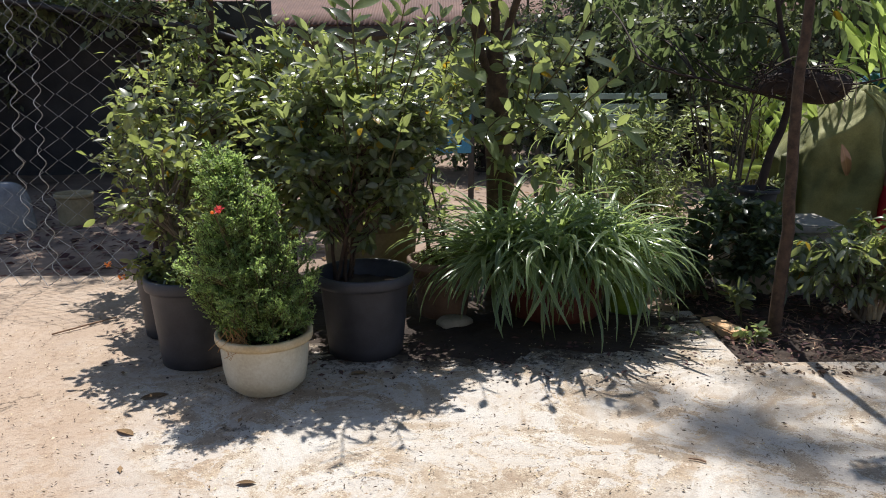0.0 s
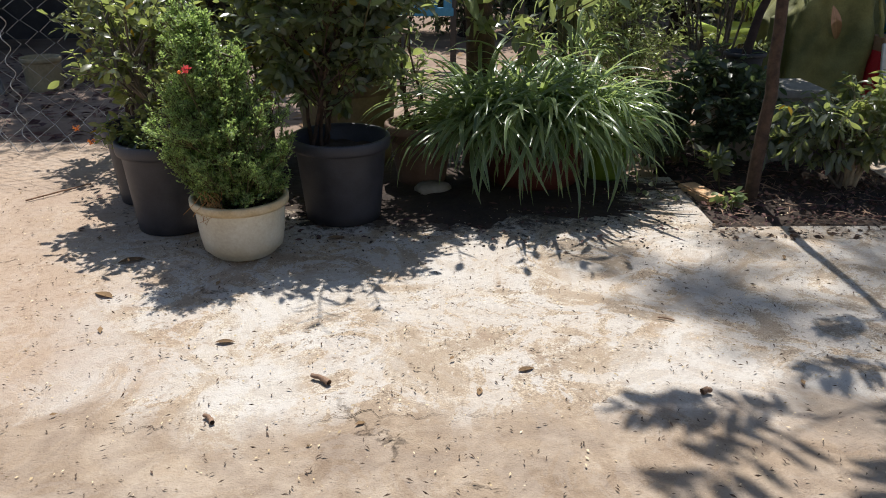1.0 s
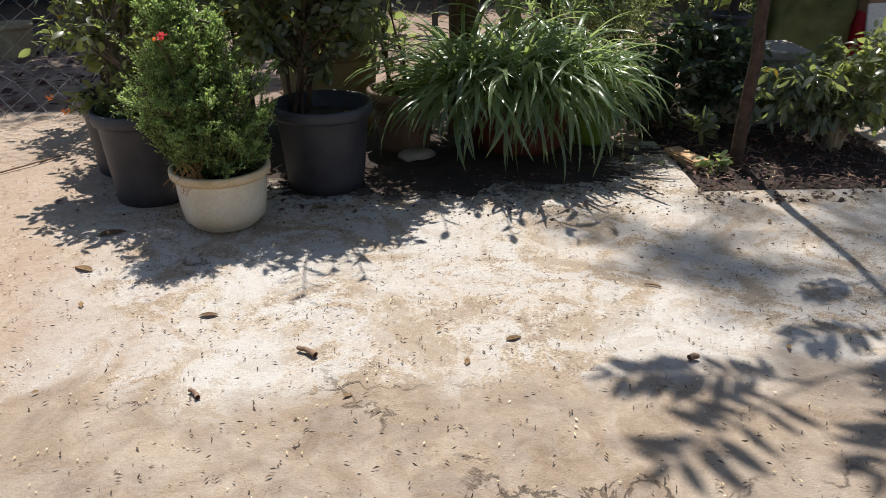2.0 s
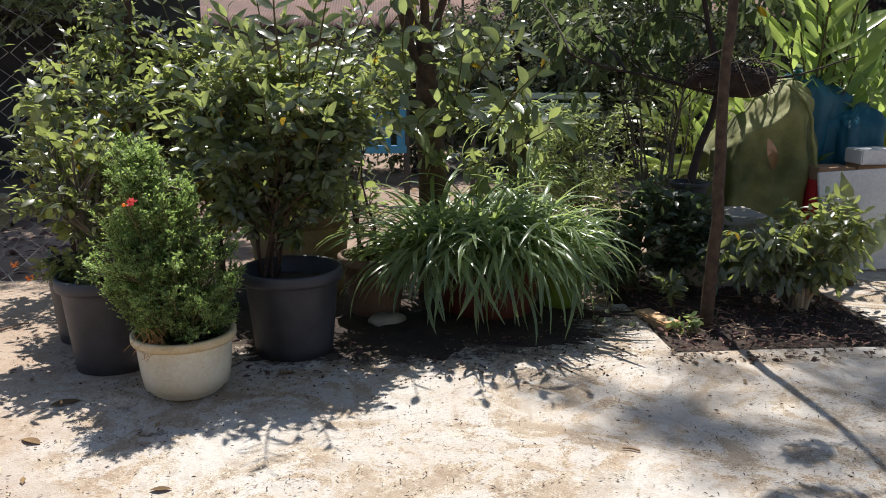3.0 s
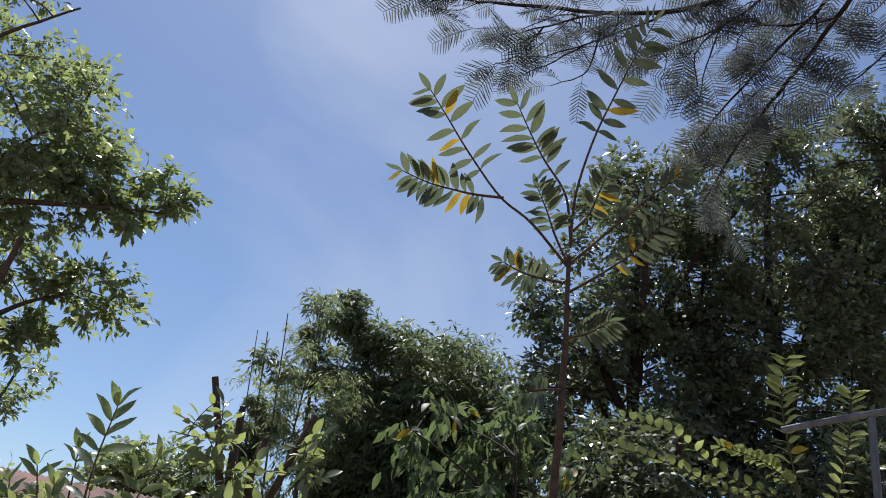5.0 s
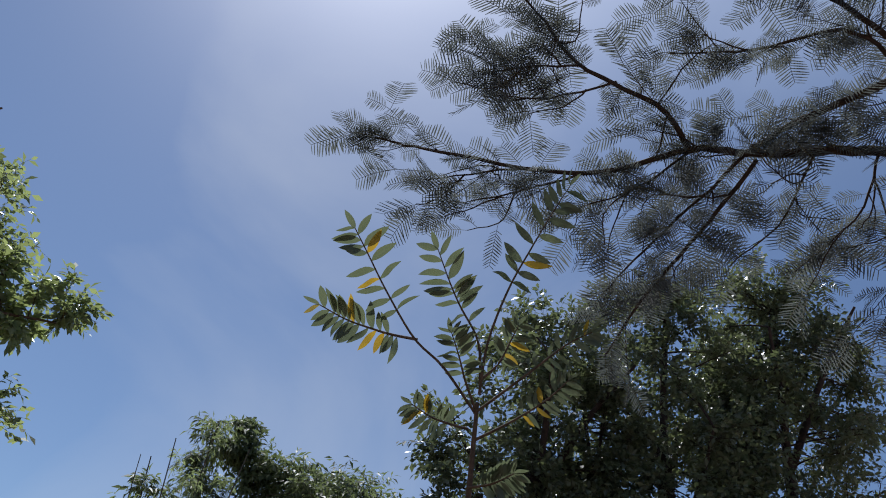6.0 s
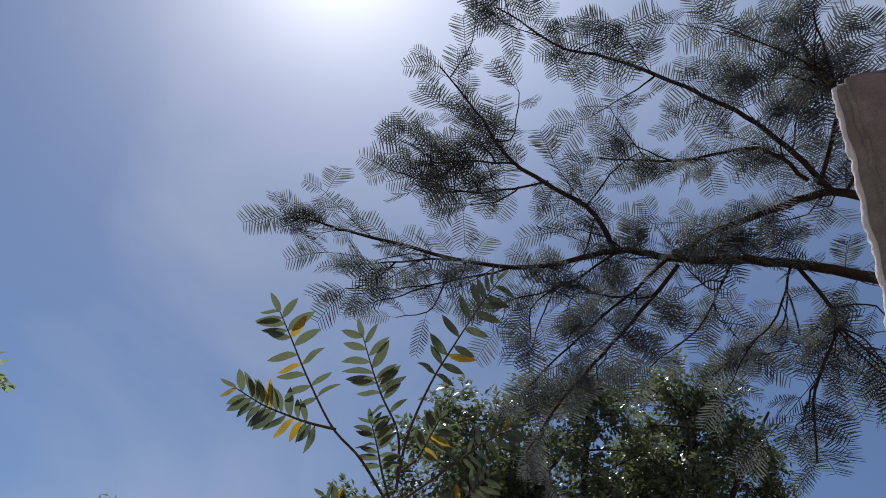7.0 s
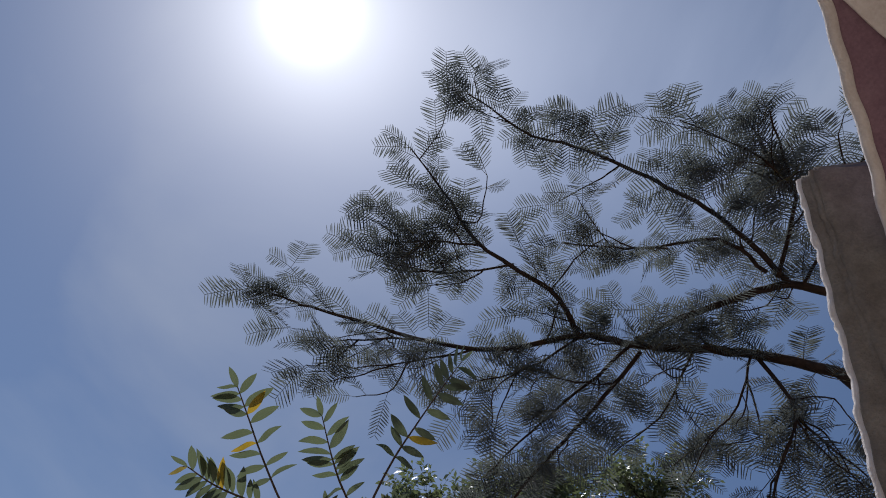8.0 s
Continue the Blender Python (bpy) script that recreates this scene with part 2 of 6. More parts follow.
M["redpot"] = plain("red_brown_clay", (0.070, 0.018, 0.012), (0.12, 0.032, 0.020), 6, 0.6, bmp=0.2, fine=80)
M["greenpot"] = plain("lime_green_plastic", (0.10, 0.17, 0.015), (0.15, 0.24, 0.03), 6, 0.45, bmp=0.06)
M["sack"] = plain("grimy_white_sack", (0.20, 0.20, 0.21), (0.34, 0.34, 0.35), 4, 0.85, bmp=0.4)
M["bucket"] = plain("old_tan_plastic", (0.24, 0.20, 0.12), (0.36, 0.31, 0.20), 5, 0.6, bmp=0.15)
# mossy tan, also darkened to paint in the shade behind the front pots
M["tanpot"] = plain("mossy_shaded_tan_clay", (0.15, 0.11, 0.06), (0.25, 0.20, 0.12), 5, 0.75, bmp=0.25)
M["brownpot"] = plain("brown_clay", (0.10, 0.06, 0.04), (0.17, 0.11, 0.08), 6, 0.7, bmp=0.25)
M["bark"] = plain("brown_bark", (0.045, 0.028, 0.018), (0.11, 0.065, 0.042), 22, 0.85, bmp=0.8, fine=90)
M["greybark"] = plain("grey_bark", (0.07, 0.055, 0.04), (0.16, 0.13, 0.10), 14, 0.85, bmp=0.7, fine=70)
M["twig"] = plain("green_brown_twig", (0.06, 0.055, 0.02), (0.12, 0.10, 0.04), 18, 0.7, bmp=0.3)
M["paledry"] = plain("dry_pale_wood", (0.32, 0.25, 0.16), (0.46, 0.38, 0.26), 14, 0.8, bmp=0.4)
M["darkbark"] = plain("dark_wet_bark", (0.02, 0.012, 0.01), (0.05, 0.03, 0.022), 12, 0.85, bmp=0.8)
M["brick"] = plain("orange_brick", (0.48, 0.26, 0.12), (0.62, 0.42, 0.25), 9, 0.85, bmp=0.5)
M["wire"] = plain("galvanised_wire", (0.28, 0.28, 0.28), (0.44, 0.44, 0.42), 20, 0.5, 0.3, 0.1)
M["steel"] = plain("grey_steel_pipe", (0.10, 0.10, 0.11), (0.18, 0.18, 0.18), 12, 0.5, 0.5, 0.1)
M["white"] = plain("white_board", (0.50, 0.49, 0.49), (0.62, 0.61, 0.60), 3, 0.5, bmp=0.03)
M["ink"] = plain("dark_print", (0.03, 0.03, 0.06), (0.05, 0.05, 0.09), 9, 0.6, bmp=0.02)
M["red"] = plain("red_print", (0.50, 0.02, 0.03), (0.60, 0.04, 0.05), 6, 0.5, bmp=0.05)
M["card"] = plain("brown_cardboard", (0.26, 0.15, 0.08), (0.36, 0.22, 0.13), 7, 0.8, bmp=0.15)
M["greencloth"] = plain("olive_green_tarp", (0.085, 0.090, 0.026), (0.24, 0.235, 0.085), 3.2, 0.7, bmp=0.5, fine=120)
M["bluecloth"] = plain("teal_blue_tarp", (0.007, 0.06, 0.09), (0.014, 0.11, 0.155), 4, 0.55, bmp=0.25, fine=120)
M["bluepaint"] = plain("faded_blue_paint", (0.035, 0.19, 0.34), (0.08, 0.29, 0.45), 5, 0.6, bmp=0.15)
M["palepaint"] = plain("pale_green_paint", (0.20, 0.28, 0.24), (0.32, 0.40, 0.35), 4, 0.6, bmp=0.15)
M["rust"] = plain("rusty_red_sheet", (0.070, 0.028, 0.020), (0.175, 0.086, 0.060), 0.9, 0.8, 0.0, 0.3, 14)
M["darksheet"] = plain("dark_tarred_sheet", (0.030, 0.030, 0.034), (0.062, 0.058, 0.060), 3, 0.75, bmp=0.4)
M["wallpaint"] = plain("weathered_wall", (0.16, 0.14, 0.11), (0.26, 0.235, 0.19), 0.7, 0.85, bmp=0.4, fine=12)
M["planter"] = plain("weathered_pale_cement", (0.22, 0.20, 0.17), (0.36, 0.335, 0.29), 3.5, 0.85, bmp=0.5, fine=40)
M["darkwall"] = plain("mouldy_dark_wall", (0.05, 0.045, 0.04), (0.10, 0.09, 0.08), 1.0, 0.9, bmp=0.4, fine=14)
M["greywall"] = plain("grey_render", (0.30, 0.30, 0.33), (0.38, 0.38, 0.40), 0.5, 0.85, bmp=0.2, fine=9)
M["net"] = plain("green_mesh_net", (0.07, 0.26, 0.23), (0.11, 0.34, 0.30), 0.8, 0.8, bmp=0.2, fine=9)
M["glass"] = plain("dark_window", (0.01, 0.012, 0.014), (0.02, 0.022, 0.025), 2, 0.15, bmp=0.0)
# towel beige lowered to put its backlit, shaded side into the colour
M["towel"] = plain("shaded_beige_towel", (0.20, 0.17, 0.145), (0.30, 0.265, 0.225), 30, 0.95, bmp=1.0, fine=260, spec=0.1)
# mauve is the shaded tone of a pale cloth, put into its colour
M["shadecloth"] = plain("shaded_pale_cloth", (0.22, 0.135, 0.175), (0.30, 0.20, 0.245), 12, 0.9, bmp=0.4, fine=260, spec=0.1)
M["redcloth"] = plain("crimson_cloth", (0.25, 0.03, 0.06), (0.33, 0.05, 0.09), 12, 0.9, bmp=0.4, fine=260, spec=0.1)
# off-white also stands for the sunlit edges of both cloths
M["whitelit"] = plain("off_white_cloth_and_lit_edge", (0.66, 0.60, 0.57), (0.78, 0.72, 0.69), 40, 0.9, bmp=0.6, fine=260, spec=0.1)
M["petal_red"] = leaf_mat("red_petal", (0.50, 0.05, 0.02), (0.62, 0.10, 0.03), (0.6, 0.12, 0.04), 0.5, 0.3, rib=0)
M["petal_gold"] = leaf_mat("orange_petal", (0.75, 0.25, 0.01), (0.85, 0.40, 0.03), (0.9, 0.5, 0.05), 0.5, 0.3, rib=0)
M["dry"] = leaf_mat("dry_leaf", (0.085, 0.07, 0.01), (0.19, 0.165, 0.035), (0.15, 0.12, 0.02), 0.8, 0.1, spec=0.2)
M["deadleaf"] = leaf_mat("dead_brown_leaf", (0.040, 0.030, 0.010), (0.115, 0.085, 0.026), (0.08, 0.06, 0.01), 0.8, 0.06, spec=0.2)
M["root"] = plain("dry_orange_needles", (0.34, 0.17, 0.06), (0.46, 0.27, 0.11), 40, 0.9, bmp=0.6)
M["glossy"] = leaf_mat("glossy_dark_leaf", (0.015, 0.038, 0.014), (0.110, 0.170, 0.056), (0.36, 0.52, 0.04), 0.24, 0.30, brown=0.008, spec=0.6)
M["bright"] = leaf_mat("bright_young_leaf", (0.066, 0.132, 0.027), (0.138, 0.230, 0.042), (0.34, 0.50, 0.05), 0.32, 0.38)
M["round"] = leaf_mat("round_pale_leaf", (0.075, 0.13, 0.04), (0.15, 0.225, 0.07), (0.38, 0.56, 0.06), 0.40, 0.40)
M["fine"] = leaf_mat("feathery_needles", (0.060, 0.145, 0.030), (0.22, 0.39, 0.062), (0.40, 0.68, 0.06), 0.5, 0.40, rib=0)
M["stripe"] = leaf_mat("striped_blade", (0.032, 0.082, 0.020), (0.078, 0.160, 0.034), (0.34, 0.54, 0.05), 0.26, 0.36, edge=(0.40, 0.48, 0.23))
M["capple"] = leaf_mat("olive_pinnate_leaf", (0.026, 0.048, 0.010), (0.050, 0.080, 0.014), (0.12, 0.18, 0.008), 0.36, 0.30, brown=0.06)
M["droop"] = leaf_mat("drooping_leaf", (0.018, 0.042, 0.008), (0.044, 0.082, 0.014), (0.16, 0.26, 0.01), 0.5, 0.30, brown=0.01, spec=0.2)
M["ginger"] = leaf_mat("broad_bright_blade", (0.07, 0.155, 0.022), (0.14, 0.25, 0.035), (0.42, 0.66, 0.05), 0.32, 0.48)
# leaf green darkened to paint in the shade over one shrub
M["deep"] = leaf_mat("shade_darkened_leaf", (0.014, 0.036, 0.008), (0.040, 0.078, 0.016), (0.20, 0.34, 0.02), 0.34, 0.22, spec=0.4)
M["lightcane"] = leaf_mat("light_cane_leaf", (0.06, 0.105, 0.024), (0.12, 0.18, 0.04), (0.28, 0.42, 0.05), 0.42, 0.40)
M["zam"] = leaf_mat("yellow_green_leaflet", (0.085, 0.14, 0.02), (0.16, 0.225, 0.035), (0.34, 0.46, 0.04), 0.42, 0.45, brown=0.02)
M["shrub"] = leaf_mat("dusty_shrub_leaf", (0.026, 0.052, 0.012), (0.072, 0.116, 0.028), (0.34, 0.49, 0.03), 0.27, 0.34, brown=0.012)
M["tree_l"] = leaf_mat("tree_leaf_olive", (0.058, 0.104, 0.026), (0.125, 0.185, 0.046), (0.32, 0.47, 0.05), 0.36, 0.42)
M["tree_d"] = leaf_mat("tree_leaf_dark", (0.040, 0.070, 0.017), (0.086, 0.134, 0.032), (0.20, 0.30, 0.025), 0.42, 0.21, spec=0.4)
M["bamboo"] = leaf_mat("slender_leaf", (0.040, 0.074, 0.014), (0.092, 0.140, 0.028), (0.22, 0.34, 0.03), 0.5, 0.28, spec=0.3)
M["feather"] = leaf_mat("feathery_leaflet", (0.021, 0.034, 0.015), (0.040, 0.058, 0.025), (0.14, 0.19, 0.055), 0.7, 0.30, rib=0, spec=0.15)

# ---- mesh tools ----
RNG = np.random.default_rng(7)
UP = np.array([0.0, 0.0, 1.0])


def unit(a):
    a = np.asarray(a, float)
    return a / np.maximum(np.linalg.norm(a, axis=-1, keepdims=True), 1e-9)


def raw_mesh(name, verts, faces, mat, uv=None, smooth=True):
    """A mesh from arrays; faces all with one number of corners."""
    verts, faces = np.asarray(verts, np.float32).reshape(-1, 3), np.asarray(faces, np.int32)
    me = bpy.data.meshes.new(name)
    k = faces.shape[1]
    me.vertices.add(len(verts))
    me.vertices.foreach_set("co", verts.ravel())
    me.loops.add(faces.size)
    me.loops.foreach_set("vertex_index", faces.ravel())
    me.polygons.add(len(faces))
    me.polygons.foreach_set("loop_start", np.arange(0, faces.size, k, dtype=np.int32))
    me.polygons.foreach_set("use_smooth", np.full(len(faces), smooth))
    if uv is not None:
        me.uv_layers.new(name="UVMap").data.foreach_set("uv", np.asarray(uv, np.float32)[faces.ravel()].ravel())
    me.update(calc_edges=True)
    me.materials.append(mat)
    return me


def part(name, data, material=None, parent=None, label=""):
    """Links a bmesh or a mesh as one object under a thing or a part."""
    if isinstance(data, bmesh.types.BMesh):
        me = bpy.data.meshes.new(name)
        data.to_mesh(me)
        data.free()
        me.materials.append(material)
        data = me
    ob = new(name, data)
    if parent:
        ob.parent = parent
        ob.matrix_parent_inverse = Matrix.Identity(4)
    return tagged(ob, label)


def thing(name, at, label, category, group="", kind=""):
    ob = new(name)
    ob.location = at
    ob.empty_display_size = 0.1
    return tagged(ob, label, category, group, kind)


def smooth_path(pts, k):
    """A Catmull-Rom line through pts in k points."""
    p = np.asarray(pts, float)
    p = np.vstack([2 * p[0] - p[1], p, 2 * p[-1] - p[-2]])
    out = []
    for s in np.linspace(0, len(p) - 3 - 1e-6, k):
        i, f = int(s), s - int(s)
        a, b, c, d = p[i : i + 4]
        out.append(0.5 * (2 * b + (c - a) * f + (2 * a - 5 * b + 4 * c - d) * f * f + (3 * b - a - 3 * c + d) * f**3))
    return np.array(out)


def tubes(paths, radii, sides=5):
    """Tapered tubes along paths (T, K, 3) with radii (T, K): verts and quads."""
    p, r = np.asarray(paths, float), np.asarray(radii, float)
    t, k = p.shape[:2]
    tan = unit(np.gradient(p, axis=1))
    ref = np.where(np.abs(tan[..., 2:3]) > 0.9, np.array([1.0, 0, 0]), UP)
    a = unit(np.cross(tan, ref))
    b = np.cross(tan, a)
    ang = np.linspace(0, 2 * math.pi, sides, endpoint=False)
    ring = p[:, :, None] + r[:, :, None, None] * (np.cos(ang)[:, None] * a[:, :, None] + np.sin(ang)[:, None] * b[:, :, None])
    i = np.arange(t * k * sides).reshape(t, k, sides)
    lo, hi = i[:, :-1], i[:, 1:]
    q = np.stack([lo, np.roll(lo, -1, 2), np.roll(hi, -1, 2), hi], -1).reshape(-1, 4)
    return ring.reshape(-1, 3), q


class Wood:
    """Collects tubes into one mesh."""

    def __init__(self):
        self.v, self.f, self.n = [], [], 0

    def add(self, paths, radii, sides=5):
        v, f = tubes(paths, radii, sides)
        self.v.append(v)
        self.f.append(f + self.n)
        self.n += len(v)

    def line(self, pts, r0, r1, k=10, sides=7, wob=0.0, power=1.0):
        p = smooth_path(pts, k)
        if wob:
            p[1:-1] += RNG.normal(0, wob, (k - 2, 3))
        self.add(p[None], (r1 + (r0 - r1) * (1 - np.linspace(0, 1, k)) ** power)[None], sides)
        return p

    def mesh(self, name, mat):
        return raw_mesh(name, np.vstack(self.v), np.vstack(self.f), mat)


def leaf_shape(width=0.42, segs=4, fold=0.18, arch=0.12, peak=0.42, power=0.8):
    """A leaf along +y of length 1: verts, quads and uv. segs rows; width at its widest."""
    s = np.linspace(0, 1, segs + 1)
    w = np.zeros(segs + 1)
    w = np.where(s < peak, np.clip(np.sin(s / peak * math.pi / 2), 0, 1) ** power, np.clip(np.cos((s - peak) / (1 - peak) * math.pi / 2), 0, 1) ** power) * width / 2
    w[0] = max(w[0], 0.012)
    w[-1] = 0.004
    z = -arch * s**2
    v, uv = [], []
    for a, b, c in zip(s, w, z):
        v += [(-b, a, c + fold * b), (0, a, c), (b, a, c + fold * b)]
        uv += [(0, a), (0.5, a), (1, a)]
    f = []
    for i in range(segs):
        j = 3 * i
        f += [(j, j + 1, j + 4, j + 3), (j + 1, j + 2, j + 5, j + 4)]
    return np.array(v), np.array(f), np.array(uv)


OVAL = leaf_shape(0.48, 4, 0.20, 0.16, 0.45, 0.68)
OVAL_LOW = leaf_shape(0.44, 2, 0.2, 0.1, 0.5)
FAR_OVAL = (np.array([(0, 0, 0), (0.25, 0.5, 0.05), (0, 1, -0.1), (-0.25, 0.5, 0.05)], float), np.array([(0, 1, 2, 3)]), np.array([(0.5, 0), (1, 0.5), (0.5, 1), (0, 0.5)], float))
FAR_SLIM = (FAR_OVAL[0] * (0.5, 1, 1.5), FAR_OVAL[1], FAR_OVAL[2])
THREAD = (FAR_OVAL[0] * (0.12, 1, 0.8), FAR_OVAL[1], FAR_OVAL[2])
BROAD = leaf_shape(0.36, 5, 0.22, 0.22, 0.45, 0.7)
HANGING = leaf_shape(0.40, 4, 0.25, 0.35, 0.42, 0.8)
SLIM_LOW = leaf_shape(0.2, 2, 0.15, 0.15, 0.45)
LONG = leaf_shape(0.26, 5, 0.25, 0.25, 0.4)
ROUND = leaf_shape(0.62, 4, 0.12, 0.15, 0.5, 0.55)
DROOP = leaf_shape(0.42, 4, 0.25, 0.35, 0.45, 0.7)
BLADE = leaf_shape(0.18, 7, 0.3, 0.30, 0.42, 0.7)


def scatter(name, shape, pos, along, normal, size, mat, wide=None):
    """One mesh of many leaves."""
    tv, tf, tuv = shape
    pos, y = np.asarray(pos, float), unit(along)
    x = unit(np.cross(y, normal))
    z = np.cross(x, y)
    s = np.broadcast_to(np.asarray(size, float), (len(pos),))[:, None, None]
    w = 1.0 if wide is None else wide[:, None, None]
    v = pos[:, None] + s * (tv[None, :, 0:1] * w * x[:, None] + tv[None, :, 1:2] * y[:, None] + tv[None, :, 2:3] * z[:, None])
    n = len(pos)
    f = (tf[None] + (np.arange(n) * len(tv))[:, None, None]).reshape(-1, tf.shape[1])
    return raw_mesh(name, v.reshape(-1, 3), f, mat, np.tile(tuv, (n, 1)))


def leaf_objects(name, shape, pos, along, normal, size, mat, parent, variants=6):
    """Each leaf an object of its own on a few shared meshes."""
    y = unit(along)
    x = unit(np.cross(y, normal))
    z = np.cross(x, y)
    mats = mat if isinstance(mat, (list, tuple)) else [mat]
    base = []
    for k in range(variants):
        tv, tf, tuv = shape
        v = tv.copy()
        v[:, 2] += RNG.uniform(-0.25, 0.12) * v[:, 1] ** 2 + RNG.uniform(-0.06, 0.06) * np.sin(v[:, 1] * 7)
        v[:, 0] = v[:, 0] * RNG.uniform(0.8, 1.15) + RNG.uniform(-0.12, 0.12) * v[:, 1] ** 2
        base.append(raw_mesh(name, v, tf, mats[k % len(mats)], tuv))
    s = np.broadcast_to(np.asarray(size, float), (len(pos),))
    off = Vector(parent.location) if parent else Vector((0, 0, 0))
    for i in range(len(pos)):
        ob = new(name, base[int(RNG.integers(variants))])
        m = Matrix([[*(s[i] * np.array([x[i][r], y[i][r], z[i][r]])), pos[i][r] - off[r]] for r in range(3)] + [[0, 0, 0, 1]])
        ob.parent = parent
        ob.matrix_basis = m


def ball(n, shell=0.5):
    """Random points in the unit ball; shell near 0: evenly, near 1: at the rim."""
    d = unit(RNG.normal(size=(n, 3)))
    return d * (RNG.uniform(0, 1, (n, 1)) ** (1 / 3 * (1 - 0.7 * shell)))


def twigs_and_leaves(starts, ends, per, lo=0.25, spread=0.8, droop=0.15, rise=0.15, tilt=0.75):
    """Bent twigs between starts and ends with leaves set alternately along them. Returns twig paths (T, 5, 3) and leaf rows."""
    a, c = np.asarray(starts, float), np.asarray(ends, float)
    t = len(a)
    ln = np.linalg.norm(c - a, axis=1, keepdims=True)
    b = (a + c) / 2 + UP * ln * rise + RNG.normal(0, 0.08, (t, 3)) * ln
    s = np.linspace(0, 1, 5)[None, :, None]
    path = (1 - s) ** 2 * a[:, None] + 2 * s * (1 - s) * b[:, None] + s**2 * c[:, None]
    u = np.linspace(lo, 1, per)[None, :, None] + RNG.uniform(-0.04, 0.04, (t, per, 1))
    u = np.clip(u, 0, 1)
    pos = (1 - u) ** 2 * a[:, None] + 2 * u * (1 - u) * b[:, None] + u**2 * c[:, None]
    tan = unit(2 * (1 - u) * (b - a)[:, None] + 2 * u * (c - b)[:, None])
    side = unit(np.cross(tan, UP + 0.01))
    alt = np.where(np.arange(per) % 2 == 0, 1.0, -1.0)[None, :, None]
    roll = RNG.normal(0, 0.6, (t, per, 1))
    other = np.cross(side, tan)
    sd = alt * (side * np.cos(roll) + other * np.sin(roll))
    end = (u > 0.97)
    along = unit(np.where(end, tan, tan * 0.5 + spread * sd) - UP * droop + RNG.normal(0, 0.18, (t, per, 3)))
    normal = unit(UP + tilt * RNG.normal(size=(t, per, 3)))
    return path, pos.reshape(-1, 3), along.reshape(-1, 3), normal.reshape(-1, 3)


def lathe(profile, seg=40, wob=0.0):
    """A bmesh turned from (r, z) rows."""
    bm = bmesh.new()
    rings = []
    for r, z in profile:
        rings.append([bm.verts.new((r * math.cos(a) * (1 + wob * math.sin(2 * a + 1)), r * math.sin(a) * (1 + wob * math.cos(3 * a)), z)) for a in np.linspace(0, 2 * math.pi, seg, endpoint=False)])
    for lo, hi in zip(rings, rings[1:]):
        for i in range(seg):
            bm.faces.new((lo[i], lo[(i + 1) % seg], hi[(i + 1) % seg], hi[i])).smooth = True
    bm.faces.new(rings[0][::-1])
    bm.faces.new(rings[-1])
    return bm


def box(sx, sy, sz, bevel=0.0, at=(0, 0, 0), turn=0.0):
    bm = bmesh.new()
    bmesh.ops.create_cube(bm, size=1, matrix=Matrix.LocRotScale(at, Euler((0, 0, turn)), (sx, sy, sz)))
    if bevel:
        bmesh.ops.bevel(bm, geom=list(bm.edges), offset=bevel, segments=2, affect="EDGES", clamp_overlap=True)
    return bm


def sheet(nx, ny, fn, mat, name, thick=0.0):
    """A grid mesh from fn(u, v) -> (x, y, z) arrays, with a second skin behind it where thick."""
    u, v = np.meshgrid(np.linspace(0, 1, nx), np.linspace(0, 1, ny), indexing="ij")
    p = np.stack(fn(u, v), -1)
    i = np.arange(nx * ny).reshape(nx, ny)
    f = np.stack([i[:-1, :-1], i[1:, :-1], i[1:, 1:], i[:-1, 1:]], -1).reshape(-1, 4)
    uv = np.stack([u, v], -1).reshape(-1, 2)
    if thick:
        nrm = unit(np.cross(np.gradient(p, axis=0), np.gradient(p, axis=1)))
        q = p - nrm * thick
        rim = np.concatenate([i[:, 0], i[-1, 1:], i[-2::-1, -1], i[0, -2:0:-1]])
        r2 = np.roll(rim, -1)
        n = nx * ny
        side = np.stack([rim, rim + n, r2 + n, r2], -1)
        return raw_mesh(name, np.vstack([p.reshape(-1, 3), q.reshape(-1, 3)]), np.vstack([f, f[:, ::-1] + n, side]), mat, np.vstack([uv, uv]))
    return raw_mesh(name, p.reshape(-1, 3), f, mat, uv)


def fbm(x, y, scale, octaves=4, seed=0.0):
    """Smooth noise on arrays from summed sines."""
    out, amp = 0, 1.0
    for k in range(octaves):
        f = scale * 1.9**k
        out = out + amp * (np.sin(f * x * 1.3 + 2.1 * k + seed + 1.7 * np.sin(f * y * 0.7 + k)) * np.cos(f * y * 1.1 - 1.3 * k + seed + 1.3 * np.sin(f * x * 0.6)))
        amp *= 0.5
    return out


# ---- ground, slab, walls ----
def ground_fn(u, v):
    x = np.sign(u - 0.5) * np.abs(2 * u - 1) ** 3.0 * 400
    y = np.sign(v - 0.45) * np.abs((v - 0.45) / 0.55) ** 3.0 * 400 + 4
    z = -0.05 + 0.018 * fbm(x, y, 1.7) * (np.abs(x) < 30)
    return x, y, z


tagged(part("ground", sheet(260, 260, ground_fn, M["dirt"], "ground")), "dry brown dirt ground littered with leaves", "ground", kind="structure")


def slab_fn(x0, x1, y0, y1, seed):
    def fn(u, v):
        x, y = x0 + (x1 - x0) * u, y0 + (y1 - y0) * v
        return x, y, 0.003 * fbm(x, y, 2.3, 3, seed)
    return fn


patio = thing("patio", (0, 0, 0), "worn pale concrete patio slab with stains, cracks and leaf litter", "patio", kind="structure")
